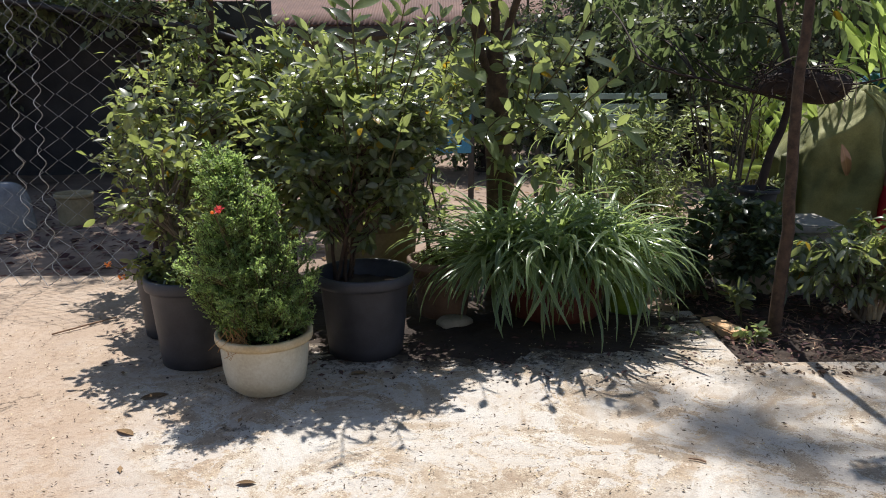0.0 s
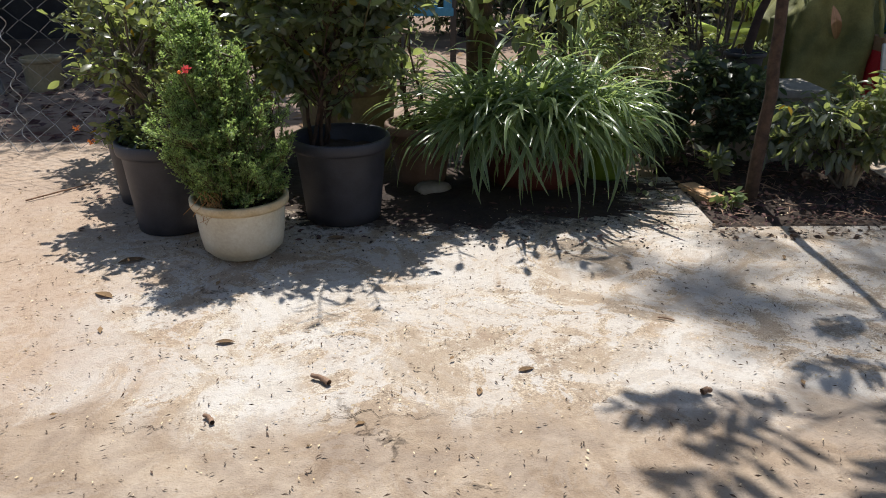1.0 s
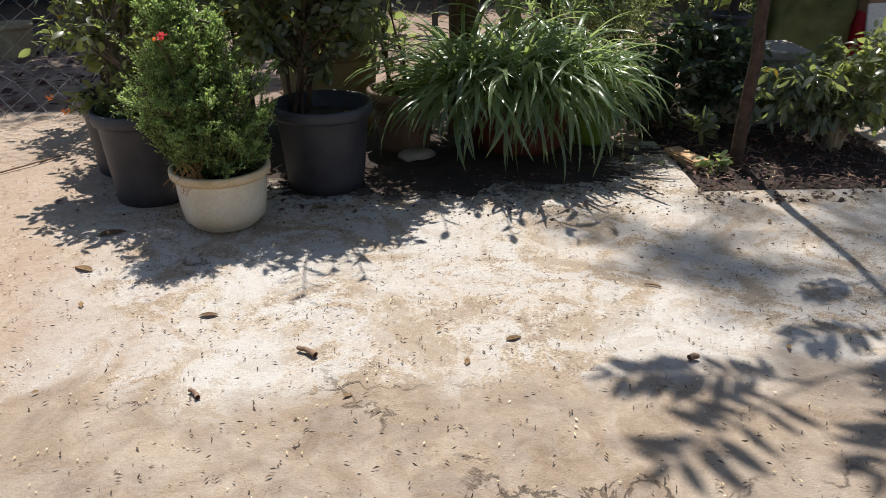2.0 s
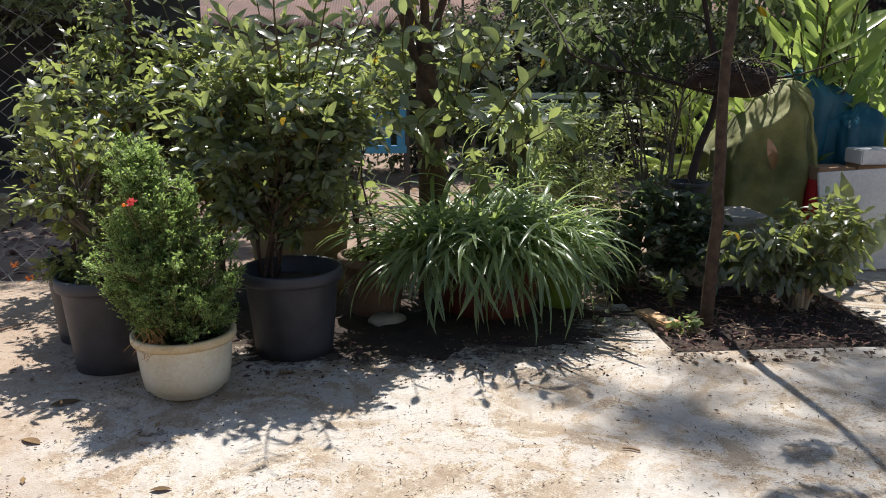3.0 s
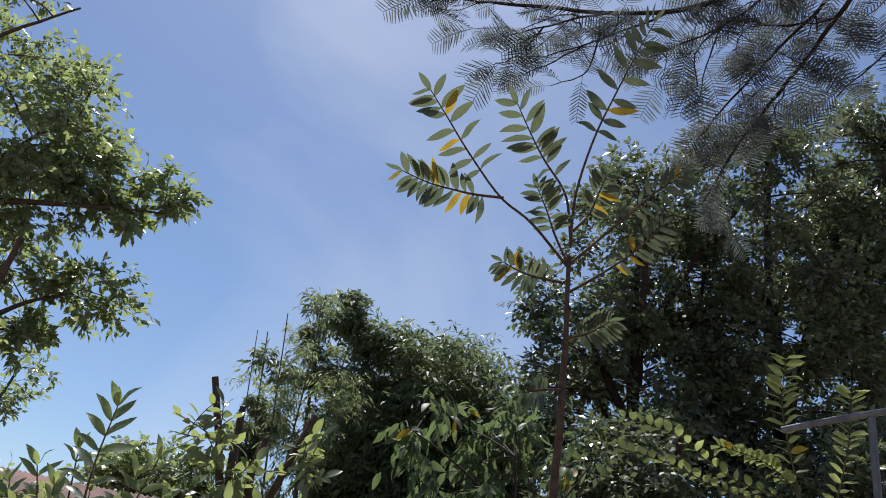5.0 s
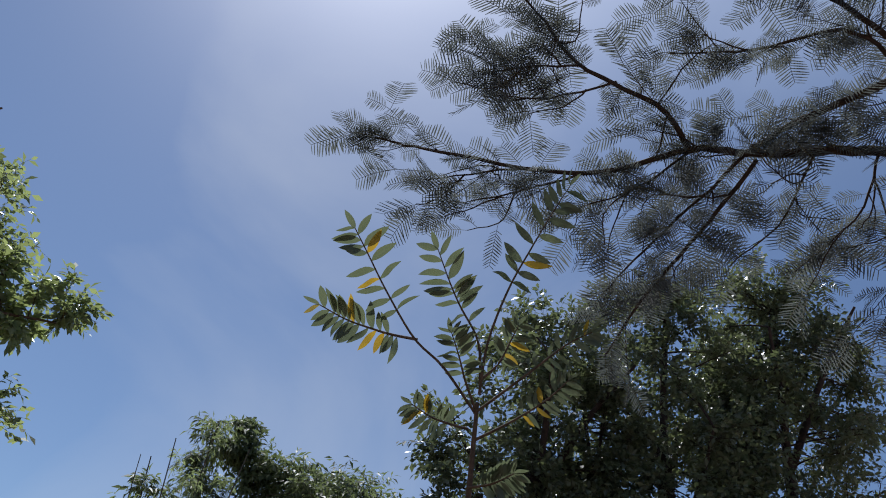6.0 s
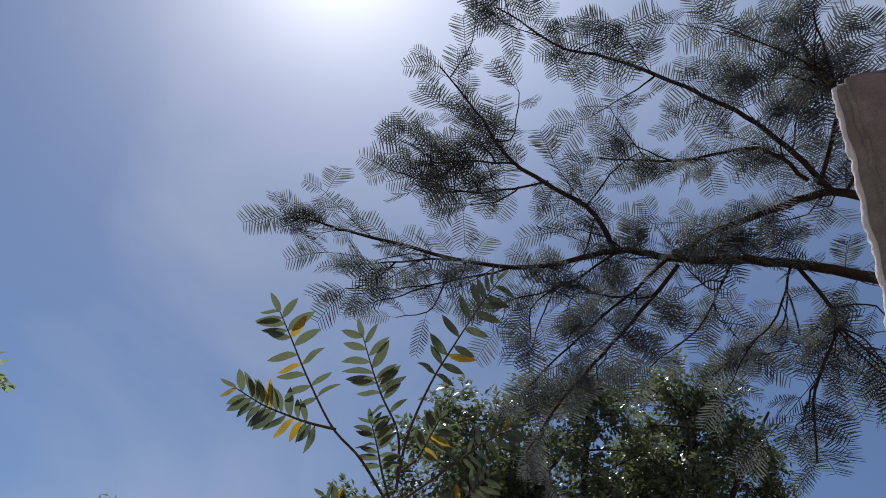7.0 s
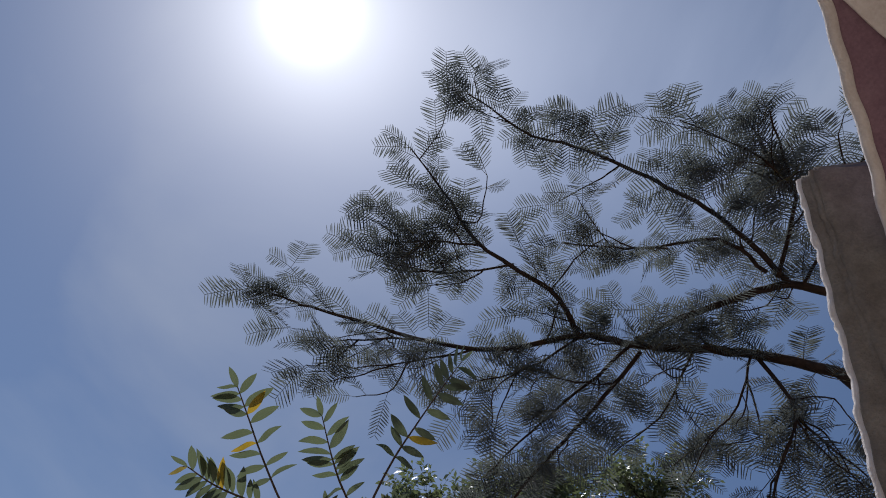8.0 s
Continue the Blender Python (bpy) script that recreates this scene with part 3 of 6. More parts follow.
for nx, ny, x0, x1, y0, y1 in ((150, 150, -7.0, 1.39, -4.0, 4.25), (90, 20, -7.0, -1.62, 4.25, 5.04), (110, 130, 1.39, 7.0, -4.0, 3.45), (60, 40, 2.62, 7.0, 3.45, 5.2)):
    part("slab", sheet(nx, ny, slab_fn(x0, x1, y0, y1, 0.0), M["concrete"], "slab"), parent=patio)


def slab_edge(x0, y0, x1, y1, turn):
    """The broken face of the slab along one free edge, with a ragged top."""
    def fn(u, v):
        x, y = x0 + (x1 - x0) * u, y0 + (y1 - y0) * u
        out = 0.004 + 0.010 * np.abs(fbm(x * 3, y * 3, 7, 4, turn)) * v
        return x + out * math.cos(turn), y + out * math.sin(turn), 0.003 * fbm(x, y, 2.3, 3, 0.0) - 0.10 * v
    return sheet(160, 8, fn, M["concrete"], "slab_edge")


for x0, y0, x1, y1, turn in ((1.39, 3.45, 1.39, 4.25, 0.0), (1.39, 3.45, 2.62, 3.45, math.pi / 2), (2.62, 3.45, 2.62, 5.2, math.pi), (-1.62, 4.25, 1.39, 4.25, math.pi / 2), (-7.0, 5.04, -1.62, 5.04, math.pi / 2)):
    part("slab_edge", slab_edge(x0, y0, x1, y1, turn), parent=patio)


def bed_fn(u, v):
    x, y = 1.40 + 1.22 * u, 3.46 + 2.0 * v
    return x, y, -0.025 + 0.012 * fbm(x, y, 9) + 0.010 * fbm(x, y, 27, 3, 2.0) + 0.03 * np.sin(np.pi * u) * np.sin(np.pi * v)


tagged(part("soil_bed", sheet(110, 160, bed_fn, M["soil"], "soil_bed", 0.05)), "dark soil bed with dead leaves beside the slab", "soil", kind="structure")


# dark sheet: real soil, widened to paint in the shade round the pots
def soil_shade_fn(u, v):
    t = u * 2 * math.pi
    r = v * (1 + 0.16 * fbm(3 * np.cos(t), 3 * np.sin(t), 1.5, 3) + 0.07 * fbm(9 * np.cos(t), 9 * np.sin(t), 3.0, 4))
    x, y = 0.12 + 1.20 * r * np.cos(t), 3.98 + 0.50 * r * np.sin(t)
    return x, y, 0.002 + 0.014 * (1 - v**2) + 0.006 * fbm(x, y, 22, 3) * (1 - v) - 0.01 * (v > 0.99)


tagged(part("soil_spill", sheet(420, 24, soil_shade_fn, M["soil"], "soil_spill")), "dark soil and painted shade spread round the pots", "soil", kind="structure")


def crack_line(x0, x1, y, seed, name="crack"):
    def fn(u, v):
        x = x0 + (x1 - x0) * u
        yy = y + 0.05 * fbm(x, x * 0, 3, 3, seed) + 0.016 * fbm(x, x * 0 + 1, 47, 5, seed)
        w = 0.0022 * np.clip(fbm(x, x * 0 + 2, 6, 4, seed) + 0.1, 0.02, 1) * np.clip(8 * u * (1 - u), 0, 1)
        return x, yy + w * (v - 0.5) * 2, 0.003 * fbm(x, yy, 2.3, 3, 0.0) + 0.0035
    return sheet(300, 2, fn, M["soil"], name)


part("crack", crack_line(-1.25, 0.30, 1.92, 1.0), parent=patio, label="dark jagged crack")
part("crack", crack_line(0.9, 2.6, 2.26, 8.0), parent=patio, label="dark jagged crack")


# ---- plants: tools ----
def hang(name, mesh, parent, label=""):
    """A mesh in world places under a thing."""
    ob = part(name, mesh, parent=parent, label=label)
    ob.location = -Vector(parent.location)
    return ob


def crown(center, radii, n, r, shell=0.6):
    """n clumps in an ellipsoid: centres and radii."""
    c = np.asarray(center) + ball(n, shell) * np.asarray(radii)
    return c, r * RNG.uniform(0.7, 1.3, n)


def tree(name, at, limbs, clumps, twigs, per, shape, size, mat, bark, label, category="tree", group="", limb_r=0.02, shell=0.7, squash=0.8, droop=0.2, rise=0.12, leaf_name="crown", spread=0.8, lo=0.25):
    """A tree: limbs are (points, r0, r1); clumps (centres, radii); each clump gets twigs with leaves along them."""
    top = thing(name, at, label, category, group)
    w = Wood()
    pts = []
    for p, r0, r1 in limbs:
        pts.append(w.line(p, r0, r1, 14, 8, 0.25 * r1))
    trunk = np.vstack(pts)
    c, cr = clumps
    n = len(c)
    d = np.linalg.norm(trunk[None] - c[:, None], axis=2) + 1.2 * np.maximum(0, trunk[None, :, 2] - c[:, None, 2])
    a = trunk[d.argmin(1)]
    ln = np.linalg.norm(c - a, axis=1, keepdims=True)
    b = (a + c) / 2 + UP * 0.12 * ln + RNG.normal(0, 0.08, (n, 3)) * ln
    s = np.linspace(0, 1, 7)[None, :, None]
    path = (1 - s) ** 2 * a[:, None] + 2 * s * (1 - s) * b[:, None] + s**2 * c[:, None]
    w.add(path, np.linspace(1, 0.35, 7)[None] * limb_r * np.clip(ln, 0.3, 1.5), 5)
    k = np.repeat(np.arange(n), twigs)
    ends = c[k] + ball(n * twigs, shell) * cr[k][:, None] * np.array([1, 1, squash])
    starts = path[k, RNG.integers(3, 7, n * twigs)]
    tp, lp, la, lnm = twigs_and_leaves(starts, ends, per, lo, spread, droop, rise)
    w.add(tp, np.linspace(1, 0.4, 5)[None] * np.full((len(tp), 1), limb_r * 0.22), 3)
    hang("trunk", w.mesh("trunk", bark), top)
    hang(leaf_name, scatter(leaf_name, shape, lp, la, lnm, size * RNG.uniform(0.6, 1.2, len(lp)), mat), top)
    return top


def pot_parts(top, r_top, r_base, h, mat, rim_mat=None, soil=True, lip=0.018, round_base=0.0):
    """A hollow pot with a rolled rim and soil, under a thing."""
    prof = [(r_base * 0.9, 0.0), (r_base, 0.006)]
    if round_base:
        prof = [(r_base * 0.62, 0.0), (r_base * 0.80, 0.008), (r_base * 0.92, 0.022), (r_base * 0.985, 0.042)]
    for k in (0.15, 0.4, 0.7, 0.86):
        z = max(h * k, 0.045)
        f = k if not round_base else 1 - (1 - k) ** 2.5
        prof.append((r_base + (r_top - lip - r_base) * f, z))
    inner = [(r_top - lip - 0.006, h * 0.9), (r_top - lip - 0.012, h * 0.72)]
    pot = part("pot", lathe(prof + [(r_top - lip, h * 0.92)] + inner, 44), mat, top)
    rim = [(r_top - lip - 0.001, h * 0.86), (r_top - 0.004, h * 0.865), (r_top, h * 0.90), (r_top, h * 0.985), (r_top - 0.006, h), (r_top - lip * 1.1, h * 0.995), (r_top - lip * 1.2, h * 0.87)]
    bm = lathe(rim, 44)
    bmesh.ops.delete(bm, geom=[f for f in bm.faces if len(f.verts) > 4], context="FACES")
    part("rim", bm, rim_mat or mat, pot)
    if soil:
        z = h * 0.8
        u = r_top - lip - 0.012

        def fn(a, b):
            r, t = u * b, a * 2 * math.pi
            x, y = r * np.cos(t), r * np.sin(t)
            return x, y, z + 0.010 * fbm(x, y, 40, 3) + 0.01 * (1 - b)
        part("soil", sheet(40, 10, fn, M["soil"], "soil"), parent=pot)


def bush_parts(top, at, stems, clumps, twigs, per, shape, size, mat, bark, droop=0.12, rise=0.12, stem_r=0.012, shell=0.6, leaf_name="foliage", lo=0.2, squash=0.9, spread=0.8):
    """Stems rising from at to clumps, with twigs and leaves, under a thing."""
    w = Wood()
    c, cr = clumps
    n = len(c)
    mid = c.mean(0)
    trunks = []
    for g in range(stems):
        a = np.asarray(at) + np.array([RNG.normal(0, 0.02), RNG.normal(0, 0.02), 0])
        e = c[g % n] * 0.5 + mid * 0.5
        e[2] = a[2] + (c[:, 2].max() - a[2]) * RNG.uniform(0.55, 0.85)
        h = (a + e) / 2 + RNG.normal(0, 0.03, 3)
        h[:2] = a[:2] + (e - a)[:2] * 0.3 + RNG.normal(0, 0.02, 2)
        trunks.append(w.line([a, h, e], stem_r * 1.5, stem_r * 0.6, 12, 7, 0.003))
    trunks = np.array(trunks)
    pick = trunks[np.arange(n) % stems]
    lvl = np.clip(((c[:, 2] - pick[:, 0, 2]) * 0.62 / np.maximum(pick[:, -1, 2] - pick[:, 0, 2], 0.02) * 11).astype(int), 2, 11)
    a = pick[np.arange(n), lvl]
    b = (a + c) / 2 + np.array([0, 0, 0.12]) * np.linalg.norm(c - a, axis=1, keepdims=True) + RNG.normal(0, 0.015, (n, 3))
    s = np.linspace(0, 1, 9)[None, :, None]
    path = (1 - s) ** 2 * a[:, None] + 2 * s * (1 - s) * b[:, None] + s**2 * c[:, None]
    w.add(path, np.linspace(0.6, 0.25, 9)[None] * np.full((n, 1), stem_r), 5)
    k = np.repeat(np.arange(n), twigs)
    ends = c[k] + ball(n * twigs, shell) * cr[k][:, None] * np.array([1, 1, squash])
    starts = path[k, RNG.integers(4, 9, n * twigs)]
    tp, lp, la, lnm = twigs_and_leaves(starts, ends, per, lo, spread, droop, rise)
    w.add(tp, np.linspace(1, 0.4, 5)[None] * np.full((len(tp), 1), stem_r * 0.3), 3)
    hang("stem", w.mesh("stem", bark), top)
    hang(leaf_name, scatter(leaf_name, shape, lp, la, lnm, size * RNG.uniform(0.55, 1.2, len(lp)), mat), top)
    return path


def sprig(w, base, tip, leaves, size, bend=0.1):
    """A leafy shoot: its stem goes into w; returns leaf rows (position, along, normal, size)."""
    a, c = np.asarray(base, float), np.asarray(tip, float)
    ln = np.linalg.norm(c - a)
    b = (a + c) / 2 + RNG.normal(0, bend, 3) * ln * np.array([1, 1, 0.3])
    p = w.line([a, b, c], 0.006, 0.0025, 9, 5)
    rows = []
    t = unit(c - a)
    s1 = unit(np.cross(t, [0.3, 1, 0.1]))
    s2 = np.cross(t, s1)
    for k in range(leaves):
        f = 0.25 + 0.75 * k / max(leaves - 1, 1)
        q = p[int(f * 8)]
        ang = k * 2.4
        out = math.cos(ang) * s1 + math.sin(ang) * s2
        al = unit(t * (0.6 + 0.8 * f**3) + out * (0.95 - 0.5 * f**3))
        rows.append((q, al, unit(t * 0.5 - out * 0.5 + RNG.normal(0, 0.25, 3) + np.array([0, -0.6, 0.1])), size * (1.05 - 0.45 * f**2) * RNG.uniform(0.85, 1.15)))
    return rows


def paired_shoot(w, base, tip, pairs, size):
    """An upright shoot with pairs of leaves that open like a fan."""
    a, c = np.asarray(base, float), np.asarray(tip, float)
    p = w.line([a, (a + c) / 2 + RNG.normal(0, 0.012, 3), c], 0.006, 0.0025, 9, 5)
    t = unit(c - a)
    turn = RNG.uniform(-0.5, 0.5)
    rows = []
    for k in range(pairs):
        f = 0.3 + 0.7 * k / max(pairs - 1, 1)
        q = p[int(round(f * 8))]
        ang = turn + (0.9 if k % 2 else 0.0) * RNG.uniform(0.6, 1.2)
        for sgn in (-1, 1):
            out = np.array([math.cos(ang), math.sin(ang), 0]) * sgn
            al = unit(t * (0.45 + 0.7 * f**3) + out * (0.95 - 0.5 * f**3) + RNG.normal(0, 0.08, 3))
            rows.append((q, al, unit(t * 0.6 - out * 0.45 + np.array([0, -0.7, 0.1]) + RNG.normal(0, 0.15, 3)), size * (1.0 - 0.35 * abs(f - 0.6)) * RNG.uniform(0.85, 1.1)))
    rows.append((c, unit(t + RNG.normal(0, 0.15, 3)), np.array([0, -1.0, 0.2]), size * 0.6))
    return rows


def put_rows(rows, shape, mat, parent, name="leaf", variants=6):
    leaf_objects(name, shape, np.array([r[0] for r in rows]), np.array([r[1] for r in rows]), np.array([r[2] for r in rows]), np.array([r[3] for r in rows]), mat, parent, variants)


# ---- potted plants ----
# conifer-like shrub in the white pot
def white_pot_shrub():
    at = (-0.79, 3.18, 0)
    top = thing("potted_shrub", at, "feathery green shrub in a round off-white plastic pot", "potted plant")
    pot_parts(top, 0.208, 0.158, 0.268, M["whitepot"], M["whiterim"], round_base=1, lip=0.02)
    w = Wood()
    n = 190
    z = 0.26 + 0.72 * RNG.uniform(0, 1, n) ** 1.25
    rad = np.interp(z, (0.26, 0.36, 0.50, 0.66, 0.82, 0.96), (0.20, 0.27, 0.30, 0.25, 0.16, 0.04)) * RNG.uniform(0.25, 1.12, n) ** 0.7
    a = RNG.uniform(0, 2 * math.pi, n)
    ends = np.stack([-0.80 - 0.18 * (z - 0.3) + rad * np.cos(a), 3.22 + rad * 0.9 * np.sin(a), z], -1)
    starts = np.stack([np.full(n, -0.80) + RNG.normal(0, 0.02, n), np.full(n, 3.22) + RNG.normal(0, 0.02, n), np.clip(z - RNG.uniform(0.08, 0.3, n), 0.19, 1)], -1)
    mid = (starts + ends) / 2 + (ends - starts) * (0.15, 0.15, -0.25)
    s = np.linspace(0, 1, 7)[None, :, None]
    path = (1 - s) ** 2 * starts[:, None] + 2 * s * (1 - s) * mid[:, None] + s**2 * ends[:, None]
    w.add(path, np.linspace(0.006, 0.0016, 7)[None].repeat(n, 0), 5)
    w.line([(-0.79, 3.2, 0.15), (-0.82, 3.2, 0.4), (-0.90, 3.2, 0.85)], 0.016, 0.005)
    # each branch ends in a rising plume of short sprays
    m = n * 6
    k = np.repeat(np.arange(n), 6)
    f = RNG.uniform(0.45, 1, m)
    st = path[k, np.clip((f * 6).astype(int), 0, 6)]
    dirs = unit(unit(ends - starts)[k] * 0.55 + RNG.normal(0, 0.35, (m, 3)) + UP * 0.75)
    plume = st + dirs * RNG.uniform(0.05, 0.15, (m, 1))
    s5 = np.linspace(0, 1, 5)[None, :, None]
    axis = st[:, None] * (1 - s5) + plume[:, None] * s5
    w.add(axis, np.full((m, 5), 0.0013), 3)
    k2 = np.repeat(np.arange(m), 9)
    g = RNG.uniform(0.1, 1.0, (len(k2), 1))
    st2 = st[k2] * (1 - g) + plume[k2] * g
    d2 = unit(dirs[k2] * 0.8 + RNG.normal(0, 0.5, (len(k2), 3)))
    tp, lp, la, ln = twigs_and_leaves(st2, st2 + d2 * (0.05 - 0.028 * g) * RNG.uniform(0.7, 1.3, g.shape), 8, 0.1, 0.75, -0.2, 0.05, 0.9)
    w.add(tp, np.full((len(tp), 5), 0.0009), 3)
    hang("stem", w.mesh("stem", M["twig"]), top)
    hang("foliage", scatter("foliage", FAR_OVAL, lp, la, ln, 0.0135 * RNG.uniform(0.6, 1.3, len(lp)), M["fine"]), top, "fine feathery green leaves")
    w = Wood()
    for _ in range(45):
        a = np.array([-0.875 + RNG.normal(0, 0.025), 3.05 + RNG.normal(0, 0.02), 0.28 + RNG.uniform(-0.03, 0.05)])
        w.line([a, a + [RNG.normal(0, 0.02), -0.015, -0.03], a + [RNG.normal(0, 0.03), -0.02 + RNG.normal(0, 0.01), -0.075]], 0.002, 0.001, 5, 3)
    hang("dry_tuft", w.mesh("dry_tuft", M["root"]), top, "dry orange tuft hanging over the rim")
    w = Wood()
    rows = []
    for _ in range(3):
        c0 = np.array([-0.911, 3.00, 0.815]) + RNG.normal(0, 0.014, 3)
        for k in range(9):
            dd = unit(RNG.normal(size=3) + [0, -0.3, 0.5])
            rows.append((c0, dd, unit(RNG.normal(size=3)), 0.017))
    w.line([(-0.88, 3.15, 0.55), (-0.90, 3.06, 0.70), (-0.911, 3.0, 0.81)], 0.003, 0.002, 6, 4)
    hang("flower_stalk", w.mesh("flower_stalk", M["twig"]), top)
    flower = part("flower", lathe([(0.002, 0.0), (0.007, 0.004), (0.006, 0.010), (0.001, 0.014)], 8), M["petal_gold"], top, "small red blossom")
    flower.location = (-0.121, -0.22, 0.815)
    put_rows([(q - np.array(top.location), al, nm, sz) for q, al, nm, sz in rows], OVAL, M["petal_red"], flower, "petal", 3)


white_pot_shrub()


def grey_pot(at, r, rb, h, label):
    top = thing("potted_plant", at, label, "potted plant", "dark plastic pots")
    pot_parts(top, r, rb, h, M["darkpot"])
    return top


# round-leaved shrub in the first dark pot
p = grey_pot((-1.19, 3.52, 0), 0.222, 0.165, 0.43, "dusty small-leaved green shrub in a dark grey plastic pot")
bush_parts(p, (-1.22, 3.62, 0.32), 5, crown((-1.27, 3.64, 0.80), (0.36, 0.26, 0.26), 24, 0.12), 6, 6, OVAL, 0.058, M["shrub"], M["greybark"], droop=0.05, stem_r=0.012)
bush_parts(p, (-1.25, 3.52, 0.32), 3, crown((-1.29, 3.49, 0.46), (0.16, 0.12, 0.07), 8, 0.08), 6, 6, OVAL, 0.045, M["shrub"], M["twig"], stem_r=0.005)
rows = []
w = Wood()
for q in ((-1.58, 3.52, 0.47), (-1.50, 3.46, 0.42)):
    w.line([(-1.35, 3.55, 0.30), ((-1.35 + q[0]) / 2, 3.52, 0.42), q], 0.0035, 0.002, 7, 4)
    for k in range(14):
        rows.append((np.array(q) + RNG.normal(0, 0.005, 3), unit(RNG.normal(size=3) + [0, -0.4, 0.5]), unit(RNG.normal(size=3)), 0.016))
hang("flower_stalk", w.mesh("flower_stalk", M["twig"]), p)
put_rows(rows, OVAL, M["petal_gold"], p, "petal", 3)
p = grey_pot((-1.43, 3.92, 0), 0.2, 0.15, 0.40, "leafy shrub in a dark grey plastic pot behind another")
bush_parts(p, (-1.43, 3.95, 0.33), 4, crown((-1.42, 4.1, 0.95), (0.34, 0.26, 0.42), 18, 0.16), 8, 7, OVAL, 0.078, M["glossy"], M["greybark"], stem_r=0.010)

# large dark-leaved shrub in the second dark pot
p = grey_pot((-0.40, 3.64, 0), 0.238, 0.18, 0.41, "tall glossy dark green shrub in a dark grey plastic pot")
bush_parts(p, (-0.53, 3.76, 0.32), 4, crown((-0.44, 3.76, 1.05), (0.37, 0.30, 0.40), 54, 0.15), 11, 9, OVAL, 0.066, M["glossy"], M["bark"], stem_r=0.007)
bush_parts(p, (-0.50, 3.78, 0.32), 3, crown((-0.44, 3.80, 0.68), (0.30, 0.20, 0.13), 15, 0.12), 8, 7, OVAL, 0.064, M["glossy"], M["bark"], stem_r=0.005)
w = Wood()
rows = paired_shoot(w, (-0.40, 3.60, 1.30), (-0.39, 3.45, 1.78), 7, 0.135)
for x, y, z, n in ((-0.62, 3.60, 1.52, 8), (-0.72, 3.75, 1.45, 8), (-0.25, 3.60, 1.55, 9), (-0.12, 3.65, 1.48, 8), (-0.85, 3.65, 1.35, 7), (-0.52, 3.50, 1.45, 8), (-0.30, 3.45, 1.38, 7), (-0.05, 3.60, 1.22, 7), (-0.70, 3.40, 1.15, 7), (-0.18, 3.50, 1.62, 8), (-0.50, 3.65, 1.62, 8), (-0.02, 3.75, 1.58, 8), (-0.95, 3.75, 1.48, 7), (-0.2, 3.4, 1.1, 7), (-0.45, 3.38, 1.2, 7)):
    rows += paired_shoot(w, (-0.42 + (x + 0.42) * 0.6, 3.72, z - 0.35), (x, y, z), n // 2 + 1, 0.105)
hang("shoot", w.mesh("shoot", M["twig"]), p)
put_rows(rows, leaf_shape(0.34, 5, 0.2, 0.25, 0.45, 0.75), [M["bright"], M["bright"], M["glossy"]], p)
b = thing("shrub", (-0.15, 5.3, 0), "tall light green shrub with upright shoots behind the pots", "shrub")
bush_parts(b, (-0.35, 5.3, -0.04), 5, crown((-0.25, 5.3, 1.24), (0.6, 0.3, 0.30), 26, 0.16), 6, 7, OVAL, 0.075, M["shrub"], M["greybark"], stem_r=0.009)
w = Wood()
rows = []
for k in range(12):
    x, y = RNG.uniform(-1.5, 0.45), RNG.uniform(4.9, 5.4)
    w = Wood()
    rows += paired_shoot(w, (x * 0.85 - 0.05, 5.25, 1.3), (x, y, RNG.uniform(1.42, 1.92)), 4, RNG.uniform(0.09, 0.125))
    hang("shoot", w.mesh("shoot", M["twig"]), b)
put_rows(rows, leaf_shape(0.36, 5, 0.2, 0.25, 0.45, 0.75), [M["bright"], M["shrub"], M["glossy"]], b)
part("pebble", lathe([(0.012, 0), (0.024, 0.01), (0.026, 0.024), (0.016, 0.036), (0.004, 0.04)], 12), M["brick"], p).location = (-0.13, -0.02, 0.31)


BLADES = None


